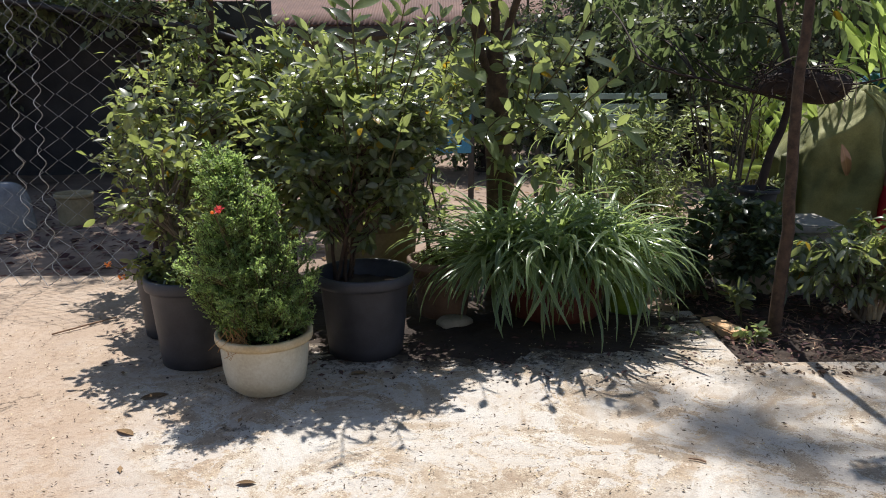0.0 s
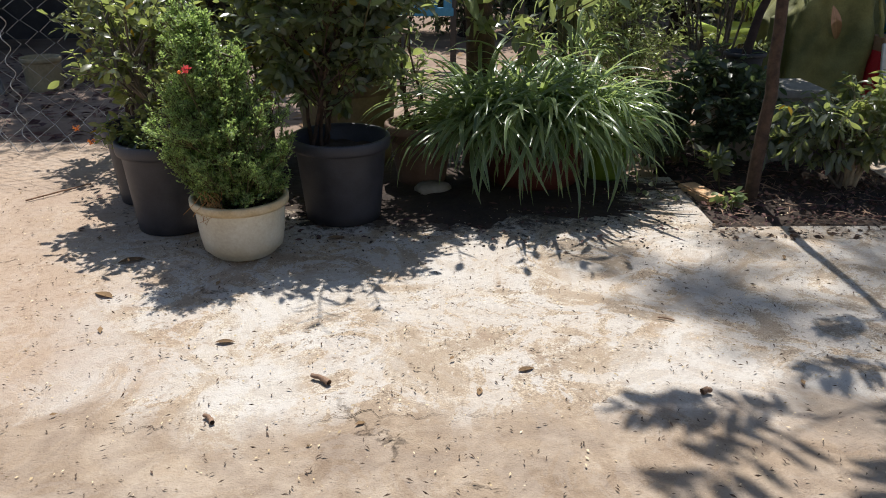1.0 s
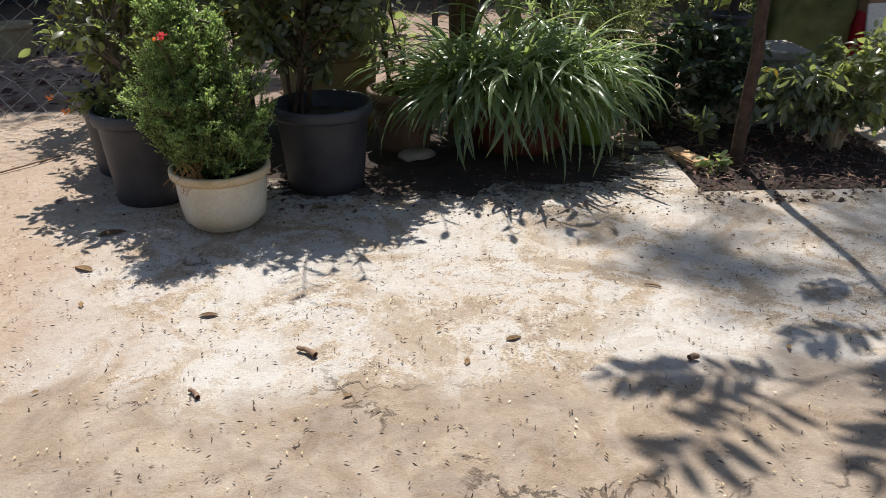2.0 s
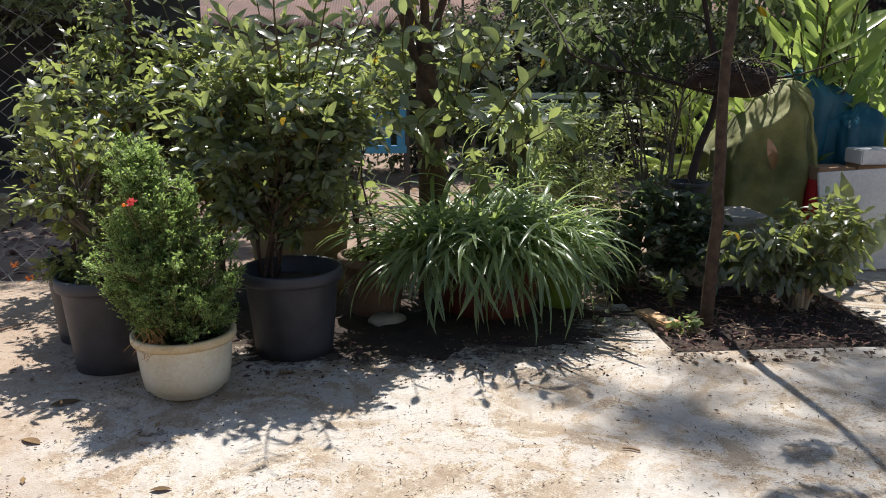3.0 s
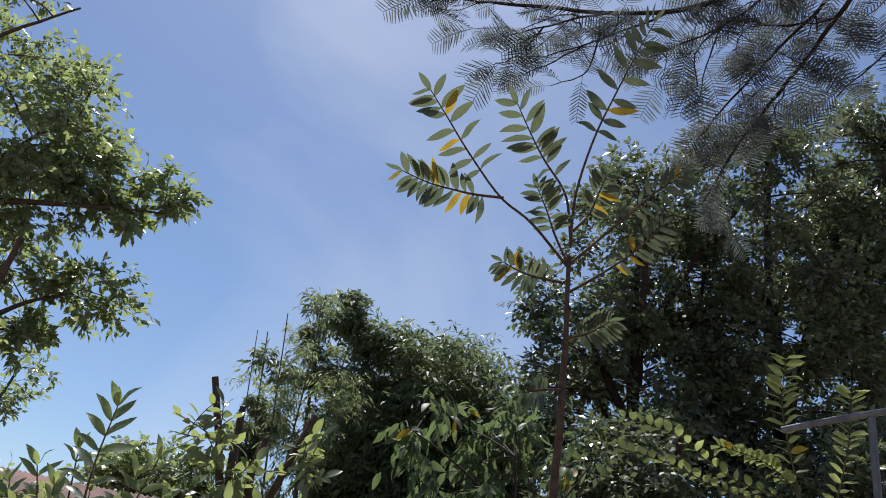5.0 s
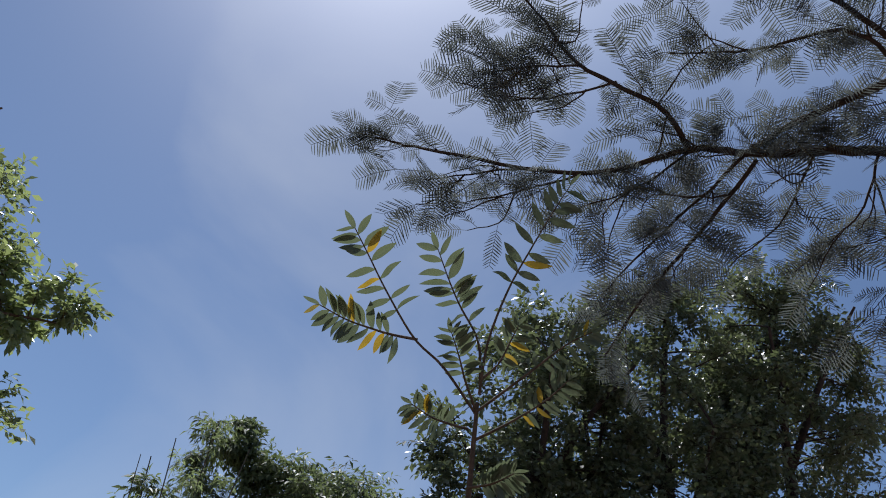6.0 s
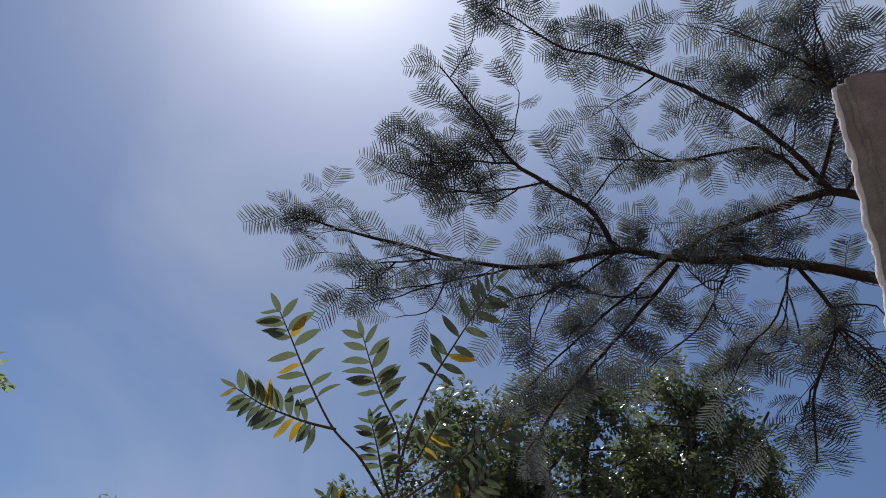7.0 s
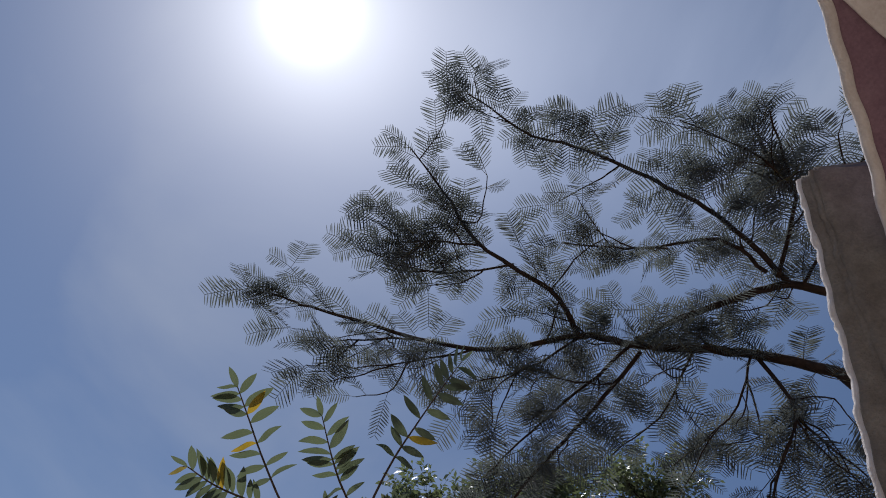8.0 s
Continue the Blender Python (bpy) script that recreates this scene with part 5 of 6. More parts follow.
# yellow-green pinnate plant at the side
def pinnate_plant():
    top = thing("pinnate_plant", (3.0, 3.75, 0), "arching shrub with yellow-green paired leaflets", "plant")
    w = Wood()
    rows = []
    w.line([(3.0, 3.75, 0.0), (3.02, 3.65, 1.0), (2.95, 3.5, 2.15)], 0.02, 0.012, 12, 7)
    w.line([(3.02, 3.7, 0.0), (3.1, 3.65, 1.2), (3.15, 3.5, 2.0)], 0.018, 0.010, 12, 7)
    for f in (
        [(2.95, 3.5, 2.05), (2.67, 3.69, 2.16), (2.41, 3.81, 2.35), (2.16, 3.93, 2.42)],
        [(2.90, 3.55, 2.0), (2.64, 3.74, 2.10), (2.41, 3.86, 2.20), (2.14, 3.99, 2.26)],
        [(2.95, 3.5, 2.1), (2.82, 3.44, 2.50), (2.78, 3.35, 2.76)],
        [(2.95, 3.5, 2.12), (2.79, 3.57, 2.25), (2.60, 3.68, 2.31)],
        [(3.1, 3.5, 1.95), (2.9, 3.55, 1.9), (2.7, 3.6, 1.8)],
        [(3.15, 3.5, 2.0), (3.2, 3.4, 2.4), (3.15, 3.3, 2.65)],
    ):
        q = w.line(f, 0.006, 0.002, 18, 5)
        t = unit(np.gradient(q, axis=0))
        for k in range(2, 18):
            for sgn in (-1, 1):
                side = unit(np.cross(t[k], UP + 0.2)) * sgn
                rows.append((q[k], unit(t[k] * 0.4 + side + UP * 0.25 + RNG.normal(0, 0.12, 3)), unit(UP - side * 0.3 + RNG.normal(0, 0.3, 3)), RNG.uniform(0.075, 0.105)))
    hang("stem", w.mesh("stem", M["twig"]), top)
    put_rows(rows, leaf_shape(0.5, 4, 0.15, 0.1, 0.5, 0.6), M["zam"], top)


pinnate_plant()


# strap-leaved plant before the board, and a nearly bare shrub
p = thing("strap_plant", (2.88, 4.52, 0), "plant with a few long pale wavy strap leaves", "plant")
SH = leaf_shape(0.20, 12, 0.2, 0.35, 0.55, 0.5)
SH[0][:, 0] *= 1 + 0.22 * np.sin(SH[0][:, 1] * 40)
put_rows([(np.array([2.86, 4.5, 0.12]), np.array([0.62, -0.1, 0.75]), np.array([-0.5, -0.8, 0.5]), 0.62), (np.array([2.88, 4.55, 0.05]), np.array([0.05, 0.0, 1.0]), np.array([0.2, -1, 0.1]), 0.62), (np.array([2.80, 4.5, 0.1]), np.array([-0.55, -0.3, 0.7]), np.array([0.3, -0.8, 0.6]), 0.5)], SH, [M["zam"], M["round"]], p, "leaf", 4)
part("crown_base", lathe([(0.03, -0.01), (0.045, 0.04), (0.03, 0.10), (0.01, 0.13)], 10), M["twig"], p)

p = thing("bare_shrub", (1.95, 5.35, 0), "many-stemmed pale shrub with few leaves", "shrub")
w = Wood()
ends = []
for k in range(14):
    a = RNG.uniform(0, 6.28)
    e = np.array([1.9 + 0.5 * math.cos(a) * RNG.uniform(0.4, 1), 5.35 + 0.2 * math.sin(a), RNG.uniform(0.8, 1.35)])
    q = w.line([(1.95 + 0.05 * math.cos(a), 5.35, -0.05), (1.95 + 0.35 * (e[0] - 1.95), 5.35, 0.35 + RNG.normal(0, 0.05)), e], 0.013, 0.005, 12, 6, 0.008)
    for i in (6, 8, 10):
        f = q[i] + np.array([RNG.normal(0, 0.14), RNG.normal(0, 0.08), RNG.uniform(0.08, 0.25)])
        w.line([q[i], (q[i] + f) / 2 + RNG.normal(0, 0.02, 3), f], 0.006, 0.003, 6, 4)
        ends.append(f)
hang("stem", w.mesh("stem", M["greybark"]), p)
ends = np.repeat(np.array(ends), 2, 0)
tp, lp, la, ln = twigs_and_leaves(ends, ends + RNG.normal(0, 0.07, ends.shape) + UP * 0.05, 5)
hang("foliage", scatter("foliage", OVAL, lp, la, ln, 0.05 * RNG.uniform(0.6, 1.2, len(lp)), M["round"]), p)

# ---- covered heap, board, carton ----
def drape(name, label, cx, cy, rx, ry, h, mat, seed, square=2.6, fold=0.06, slant=0.0):
    def fn(u, v):
        t, s = u * 2 * math.pi, v
        prof = np.where(s < 0.5, s * 2, 1.0)
        ct, st = np.sign(np.cos(t)) * np.abs(np.cos(t)) ** (2 / square), np.sign(np.sin(t)) * np.abs(np.sin(t)) ** (2 / square)
        f = 1 + fold * np.sin(9 * t + seed + 2 * np.sin(2 * t)) * np.clip(s * 2 - 0.5, 0, 1) + 1.1 * fold * np.abs(np.sin(3.5 * t + seed + 1.5 * s)) * np.clip(s * 2 - 0.3, 0, 1) + 0.07 * fbm(t * 3, s * 8, 1.6, 4, seed)
        x, y = cx + rx * prof * ct * f, cy + ry * prof * st * f
        top = h * (1 - 0.16 * prof**2 + 0.04 * fbm(x, y, 5, 3, seed))
        z = np.where(s < 0.5, top, h * 0.84 * (1 - (s - 0.5) * 2) + 0.0 + 0.04 * fbm(x, y, 5, 3, seed) * (1 - (s - 0.5) * 2))
        return x, y, z * (1 - slant * np.clip((cx + 0.12 - x) / rx, 0, 1.3))
    return tagged(part(name, sheet(120, 70, fn, mat, name)), label, "tarp")


heap = thing("green_tarp", (2.66, 5.45, 0), "olive green tarp draped over a tall heap", "tarp")
cover = drape("cover", "", 2.66, 5.45, 0.33, 0.28, 1.27, M["greencloth"], 1.0, 2.6, 0.13, 0.22)
cover.parent, cover.location = heap, -Vector(heap.location)
del cover["category"]
w = Wood()
w.line([(2.74, 5.20, 1.20), (2.86, 5.12, 1.04), (2.88, 5.10, 0.86), (2.92, 5.09, 0.70), (2.94, 5.09, 0.35), (2.98, 5.08, 0.0)], 0.009, 0.020, 26, 8, 0.003)
hang("rolled_edge", w.mesh("rolled_edge", M["greencloth"]), heap, "rolled edge of the tarp")
p = thing("dead_leaf", (2.56, 5.06, 0.86), "long curled brown dead leaf caught on the green tarp", "leaf")
part("blade", scatter("blade", leaf_shape(0.24, 7, 0.5, 0.5, 0.45), np.zeros((1, 3)), np.array([[0.38, 0.02, -0.9]]), np.array([[-0.3, -1.0, 0.2]]), np.array([0.27]), M["dry"]), parent=p)
drape("blue_tarp", "crumpled teal blue tarp over a stack", 3.13, 5.66, 0.27, 0.24, 1.33, M["bluecloth"], 4.0, 2.2, 0.14)
drape("blue_tarp", "smaller crumpled teal blue tarp end", 3.38, 5.50, 0.20, 0.2, 1.08, M["bluecloth"], 7.0, 2.0, 0.22)

p = thing("white_board", (3.10, 4.86, 0), "large white panel leaning against the covered stack", "board")
part("panel", box(0.50, 0.025, 0.66, 0.004, (0.06, 0, 0.33)), M["white"], p)
p.rotation_euler = (radians(-8), radians(-4), radians(-6))
p = thing("carton", (3.03, 5.12, 0), "red and brown carton with a white patch", "box")
part("body", box(0.26, 0.22, 0.66, 0.006, (0, 0, 0.33)), M["red"], p)
part("lid", box(0.262, 0.222, 0.09, 0.006, (0, 0, 0.62)), M["card"], p)
part("patch", box(0.075, 0.004, 0.16, 0, (-0.055, -0.113, 0.44)), M["white"], p)
p = thing("label_carton", (3.36, 5.06, 0.0), "white carton with dark printed bars on its side", "box")
part("support", box(0.36, 0.16, 0.68, 0.006, (0, 0.04, 0.34)), M["card"], p)
part("body", box(0.38, 0.20, 0.10, 0.008, (0, 0.02, 0.735)), M["white"], p)
for k in range(6):
    part("print_bar", box(0.018, 0.004, 0.036, 0, (0.01 + k * 0.028, -0.083, 0.748)), M["ink"], p)
part("print_bar", box(0.06, 0.004, 0.018, 0, (0.08, -0.083, 0.708)), M["ink"], p)

p = thing("brick", (1.48, 3.96, 0.0), "single orange brick lying in the soil", "brick")
part("body", box(0.11, 0.27, 0.05, 0.008, (0, 0, -0.006), 0.33), M["brick"], p)
p = thing("stone", (0.04, 4.0, 0.0), "flat pale stone under the pots", "stone")
part("body", lathe([(0.06, 0.0), (0.082, 0.008), (0.080, 0.034), (0.070, 0.046), (0.03, 0.052)], 9, 0.30), M["planter"], p)

# ---- fence on the left ----
def fence():
    top = thing("wire_fence", (-2.7, 5.0, 0), "loose rusty chain-link wire fence on thin posts", "fence")
    w = Wood()
    dw, dh = 0.088, 0.140
    rows = 14
    x0, x1 = -4.3, -1.95
    n = int((x1 - x0) / dw)
    for i in range(n + 1):
        x = x0 + dw * i
        zig = np.where((np.arange(2 * rows + 1) + i) % 2 == 0, -dw / 2, dw / 2) * 0.99
        zz = np.arange(2 * rows + 1) * dh / 2
        sag = 0.05 * fbm(zz * 1.3, np.full_like(zz, x * 0.6), 1.5) + RNG.normal(0, 0.004, len(zz))
        px = x + zig + sag
        py = 5.0 + (x + 2.7) * 0.10 + 0.05 * np.sin(x * 3 + zz * 2) + np.where(zz < 0.2, -0.18 * (1 - zz / 0.2), 0)
        # the strand bends at each knot
        w.add(np.stack([px, py, zz + 0.006], -1)[None], np.full((1, len(zz)), 0.0023), 4)
    for x in (-2.64, -2.50):
        zz = np.linspace(0.0, 1.9, 220)
        w.add(np.stack([x + 0.022 * np.sin(zz * 42) + 0.04 * np.sin(zz * 1.7 + x), 4.90 + 0.02 * np.cos(zz * 42), zz], -1)[None], np.full((1, 220), 0.0026), 5)
    hang("wire_mesh", w.mesh("wire_mesh", M["wire"]), top)
    for x in (-4.2, -3.1, -1.96):
        q = Wood()
        q.line([(x, 5.06 + (x + 2.7) * 0.1, -0.1), (x + 0.02, 5.06 + (x + 2.7) * 0.1, 1.2), (x, 5.06 + (x + 2.7) * 0.1, 1.95 if x < -2 else 1.45)], 0.022, 0.018, 8, 8)
        hang("post", q.mesh("post", M["darkbark"]), top)


fence()


def bucket(at, label, h, r):
    top = thing("bucket", at, label, "bucket", "old buckets")
    pot_parts(top, r, r * 0.85, h, M["bucket"], soil=False, lip=0.01)


bucket((-3.36, 7.0, -0.05), "old tan plastic bucket behind the fence", 0.30, 0.17)
p = thing("white_sack", (-3.95, 6.8, -0.05), "dirty white sack on the ground behind the fence", "sack")


def sack_fn(u, v):
    t, s = u * 2 * math.pi, v * math.pi / 2
    r = 0.30 * (np.cos(s) ** 0.35) * (1 + 0.06 * fbm(t * 2, v * 3, 1.2))
    return r * np.cos(t), 0.7 * r * np.sin(t), 0.42 * np.sin(s) + 0.0 * t


part("body", sheet(40, 20, sack_fn, M["sack"], "body"), parent=p)

# ---- middle distance ----
p = thing("shed", (-3.6, 8.0, 0), "low dark shed roof beyond the fence", "shed")


def shed_roof(u, v):
    x, y = -6.5 + 4.0 * u, 8.5 + 2.0 * v
    return x, y, 2.32 - 0.14 * (x + 6.5) - 0.10 * v + 0.012 * np.sin(x * 40)


hang("roof", sheet(120, 10, shed_roof, M["darksheet"], "roof", 0.04), p)
for x, y in ((-6.3, 8.6), (-2.7, 8.6), (-6.3, 10.3), (-2.7, 10.3)):
    part("post", box(0.09, 0.09, 1.95, 0.01, (x + 3.6, y - 8.0, 0.85)), M["bark"], p)
# dark walls added to darken the space under the roof
part("added_back_wall", box(4.4, 0.06, 2.3, 0.0, (-0.8, 2.4, 1.0)), M["darksheet"], p)
part("added_side_wall", box(0.06, 1.8, 1.9, 0.0, (-2.9, 1.45, 0.85)), M["darksheet"], p)

p = thing("blue_gate", (-0.22, 8.2, 0.0), "faded blue painted low slatted gate", "gate")
part("top_rail", box(1.0, 0.05, 0.14, 0.006, (0, 0, 0.87)), M["bluepaint"], p)
part("bottom_rail", box(1.0, 0.05, 0.08, 0.006, (0, 0, 0.50)), M["bluepaint"], p)
for k in range(7):
    part("slat", box(0.085, 0.03, 0.34, 0.004, (-0.44 + k * 0.147, 0, 0.67)), M["bluepaint"], p)
for sx in (-0.5, 0.5):
    part("post", box(0.06, 0.06, 1.06, 0.008, (sx, 0.03, 0.45)), M["darkwall"], p)

p = thing("slatted_fence", (1.6, 8.4, -0.05), "pale green horizontal slatted fence", "fence")
for k in range(3):
    part("slat", box(1.5, 0.03, 0.06, 0.004, (0, 0, 0.86 + k * 0.11)), M["palepaint"], p)
for sx in (-0.6, 0.6):
    part("post", box(0.05, 0.05, 1.10, 0.006, (sx, 0.05, 0.53)), M["darkwall"], p)


# buildings
def corrugated(x0, x1, y0, y1, z0, z1, mat, name, pitch=0.11):
    def fn(u, v):
        x, y = x0 + (x1 - x0) * u, y0 + (y1 - y0) * v
        return x, y, z0 + (z1 - z0) * v + 0.014 * np.sin(x * 2 * math.pi / pitch) + 0.012 * np.sin(x * 1.9 + y * 0.8)
    return sheet(int((x1 - x0) / pitch * 6), 4, fn, mat, name, 0.02)


def house(at, x0, x1, y0, y1, eave, ridge, label, wall):
    top = thing("house", at, label, "house")
    hang("wall", raw_mesh("wall", [(x, y, z) for z in (-0.1, eave) for x, y in ((x0 + 0.3, y0 + 0.4), (x1 - 0.3, y0 + 0.4), (x1 - 0.3, 2 * y1 - y0 - 0.4), (x0 + 0.3, 2 * y1 - y0 - 0.4))], [(0, 1, 5, 4), (1, 2, 6, 5), (2, 3, 7, 6), (3, 0, 4, 7)], wall, smooth=False), top)
    hang("roof", corrugated(x0, x1, y0, y1, eave, ridge, M["rust"], "roof"), top, "rusty red corrugated sheet roof")
    hang("roof", corrugated(x0, x1, y1, 2 * y1 - y0, ridge, eave, M["rust"], "roof"), top)
    n = int((x1 - x0) / 2.2)
    for k in range(n):
        x = x0 + 1.2 + k * (x1 - x0 - 1.5) / n
        o = part("window", box(0.9, 0.06, 0.9, 0.01), M["glass"], top)
        o.location = Vector((x, y0 + 0.39, eave - 1.0)) - top.location
    hang("fascia", raw_mesh("fascia", [(x, y0 + dy, eave - dz) for dy in (0, 0.05) for x, dz in ((x0, 0.02), (x1, 0.02), (x1, 0.2), (x0, 0.2))], [(0, 1, 2, 3), (4, 5, 6, 7), (0, 1, 5, 4), (3, 2, 6, 7)], M["darkwall"], smooth=False), top)
    return top


house((-2.5, 18, 0), -6.6, 3.4, 15.5, 18.2, 2.08, 2.98, "low house with a rusty red corrugated roof", M["wallpaint"])
house((9, 17, 0), 6.0, 14.0, 15.0, 17.5, 2.2, 3.1, "low house with a rusty roof behind trees", M["darkwall"])

p = thing("tower_block", (-12.75, 42, -0.9), "tall grey unfinished block wrapped in green netting", "building")
part("wall", box(3.6, 4, 9.2, 0, (0, 0, 4.6)), M["greywall"], p)
part("netting", box(0.85, 4.3, 2.2, 0, (1.5, 0, 8.2)), M["net"], p)
for k in range(3):
    for j in range(3):
        part("window", box(0.7, 0.1, 1.0, 0, (-1.1 + j * 1.1, -2.0, 2.0 + k * 2.4)), M["glass"], p)

# ---- trees of the middle distance ----
tree("broad_tree", (-3, 9.4, 0), [(((-3, 9.4, -0.1), (-2.85, 9.2, 1.13), (-2.75, 9, 2.73), (-2.6, 8.95, 3.53)), 0.12, 0.05), (((-5.2, 8.6, 2.83), (-3.72, 8.6, 3.02), (-3, 8.85, 3.11), (-2.55, 8.97, 3.26), (-2.2, 9, 3.43)), 0.08, 0.008), (((-2.9, 8.97, 2.73), (-2.32, 8.94, 3.57), (-1.7, 8.93, 3.98)), 0.05, 0.008), (((-3.6, 8.5, 3.13), (-3.31, 8.4, 4.13), (-2.76, 8.45, 4.51), (-2, 8.54, 4.77), (-1.15, 8.61, 4.98)), 0.07, 0.012), (((-3.3, 8.4, 4.13), (-2.9, 8.6, 5.13), (-2.4, 8.8, 6.03)), 0.04, 0.012), (((-4.7, 8.6, 4.83), (-3.6, 8.8, 5.33), (-2.7, 9, 5.43)), 0.04, 0.012), (((-4.2, 8.6, 5.43), (-3.4, 8.2, 6.23), (-2.7, 8.2, 7.03)), 0.035, 0.012), (((-4, 8.6, 3.03), (-3.6, 9, 3.73), (-3, 9.3, 4.33)), 0.03, 0.01), (((-5.2, 8.8, 0), (-5.25, 8.7, 1.63), (-5.2, 8.6, 3.03), (-4.6, 8.6, 4.83), (-3.6, 8.7, 6.33)), 0.16, 0.05)],
     tuple(np.concatenate(z) for z in zip(crown((-3.7, 8.8, 5.53), (1.8, 1.5, 1.9), 92, 0.46), crown((-4.8, 8.7, 3.6), (0.75, 0.6, 1.4), 46, 0.42), crown((-2.3, 9, 3.43), (0.5, 0.4, 0.25), 8, 0.25), crown((-1.35, 8.65, 5.13), (0.45, 0.3, 0.6), 8, 0.24), crown((-1.75, 8.9, 3.98), (0.65, 0.4, 0.28), 11, 0.28), crown((-1.6, 8.7, 5.03), (0.5, 0.4, 0.45), 9, 0.28), crown((-2.3, 8.8, 6.03), (0.7, 0.6, 0.8), 16, 0.4), crown((-2.6, 8.8, 4.73), (0.6, 0.6, 0.6), 12, 0.35), crown((-3.4, 9.2, 2.23), (1.2, 1.0, 0.8), 26, 0.36), crown((-4.6, 9, 2.73), (1.2, 0.8, 1.0), 40, 0.40), crown((-3.8, 9, 3.33), (1.1, 0.8, 0.7), 18, 0.34))),
     11, 9, FAR_OVAL, 0.12, M["tree_l"], M["bark"], "broad leafy tree with spreading limbs", limb_r=0.014)
tree("thin_tree", (-3.5, 14, 0), [(((-3.5, 14, 0), (-3.42, 14, 2.2), (-3.1, 14, 4.1)), 0.05, 0.02)], crown((-3.05, 14, 3.9), (0.5, 0.45, 0.65), 14, 0.3), 7, 6, OVAL_LOW, 0.13, M["tree_l"], M["greybark"], "thin young tree with sparse leaves", limb_r=0.012)

tree("bamboo_thicket", (3.3, 14.5, 0), [(((3, 14.5, 0), (2.9, 14.5, 2.67), (2.5, 14.4, 5.67)), 0.12, 0.04), (((3.6, 14.6, 0), (3.9, 14.6, 3.17), (4.2, 14.5, 5.97)), 0.12, 0.04), (((2.2, 14.6, 0), (1.8, 14.6, 3.17), (1.5, 14.5, 6.87)), 0.07, 0.015), (((1.4, 14.6, 0), (1, 14.6, 2.67), (0.6, 14.5, 5.87)), 0.04, 0.01)],
     tuple(np.concatenate(z) for z in zip(crown((4.2, 14.4, 4.07), (2.1, 1.5, 2.7), 180, 0.62), crown((2.7, 14.4, 4.67), (1.0, 0.9, 1.9), 40, 0.5), crown((1.75, 14.4, 5.87), (0.9, 0.5, 1.2), 16, 0.35), crown((1, 14.4, 4.67), (0.7, 0.5, 1.3), 9, 0.3), crown((3.6, 14.4, 1.27), (2.6, 1.2, 1.6), 60, 0.6))),
     24, 10, FAR_SLIM, 0.19, M["bamboo"], M["greybark"], "dense thicket of slender-leaved green canes", "bamboo", limb_r=0.012, droop=0.5, rise=0.25)
tree("bamboo_clump", (1.2, 12.6, 0), [(((1.2, 12.6, -0.1), (1.1, 12.6, 2.2), (0.75, 12.5, 5.6)), 0.03, 0.008), (((1.35, 12.6, -0.1), (1.3, 12.6, 2.5), (1.3, 12.5, 6.1)), 0.03, 0.008), (((1.5, 12.6, -0.1), (1.6, 12.6, 2.3), (1.9, 12.5, 5.8)), 0.03, 0.008), (((1.1, 12.6, -0.1), (0.7, 12.6, 2.1), (0.35, 12.5, 5.2)), 0.022, 0.006)],
     tuple(np.concatenate(z) for z in zip(crown((1.45, 12.5, 4.6), (0.65, 0.5, 1.5), 32, 0.32), crown((0.7, 12.5, 4.3), (0.5, 0.4, 1.0), 6, 0.34), crown((1.3, 12.5, 2.3), (0.8, 0.5, 1.0), 24, 0.35))),
     14, 8, SLIM_LOW, 0.115, M["lightcane"], M["greybark"], "airy clump of light green bamboo canes", "bamboo", limb_r=0.006, droop=0.5, rise=0.3)
tree("distant_tree", (-0.9, 24, 0), [(((-0.9, 24, 0), (-0.9, 24, 1.5), (-0.9, 24, 3.5)), 0.14, 0.06)], crown((-0.7, 24, 3.8), (2.1, 1.5, 1.25), 75, 0.55), 12, 7, FAR_OVAL, 0.24, M["tree_l"], M["greybark"], "round distant tree over the roof")
tree("distant_tree", (-9, 26, 0), [(((-9, 26, 0), (-9, 26, 1.5), (-8.8, 26, 3.5)), 0.16, 0.06)], crown((-9, 26, 2.7), (4.5, 2.0, 1.6), 50, 0.8), 9, 6, FAR_OVAL, 0.26, M["tree_l"], M["greybark"], "broad distant tree beside the block")


def dark_tree(at, h, rx, seed_n, label, low=2.0, size=0.17):
    x, y, _ = at
    limbs = [(((x, y, -0.1), (x + 0.1, y, h * 0.3), (x - 0.1, y, h * 0.6), (x, y, h * 0.9)), 0.2, 0.05)]
    for k in range(5):
        a = k * 1.256 + x
        limbs.append((((x, y, h * 0.3 + 0.08 * h * k), (x + rx * 0.4 * math.cos(a), y + rx * 0.4 * math.sin(a), h * 0.45 + 0.08 * h * k), (x + rx * 0.75 * math.cos(a), y + rx * 0.75 * math.sin(a), h * 0.55 + 0.08 * h * k)), 0.09, 0.03))
    return tree("shade_tree", at, limbs, crown((x, y, (h + low) / 2), (rx, rx * 0.8, (h - low) / 2), seed_n, 0.62, 0.35), 20, 10, FAR_OVAL, size * 0.9, M["tree_d"], M["darkbark"], label, limb_r=0.016)


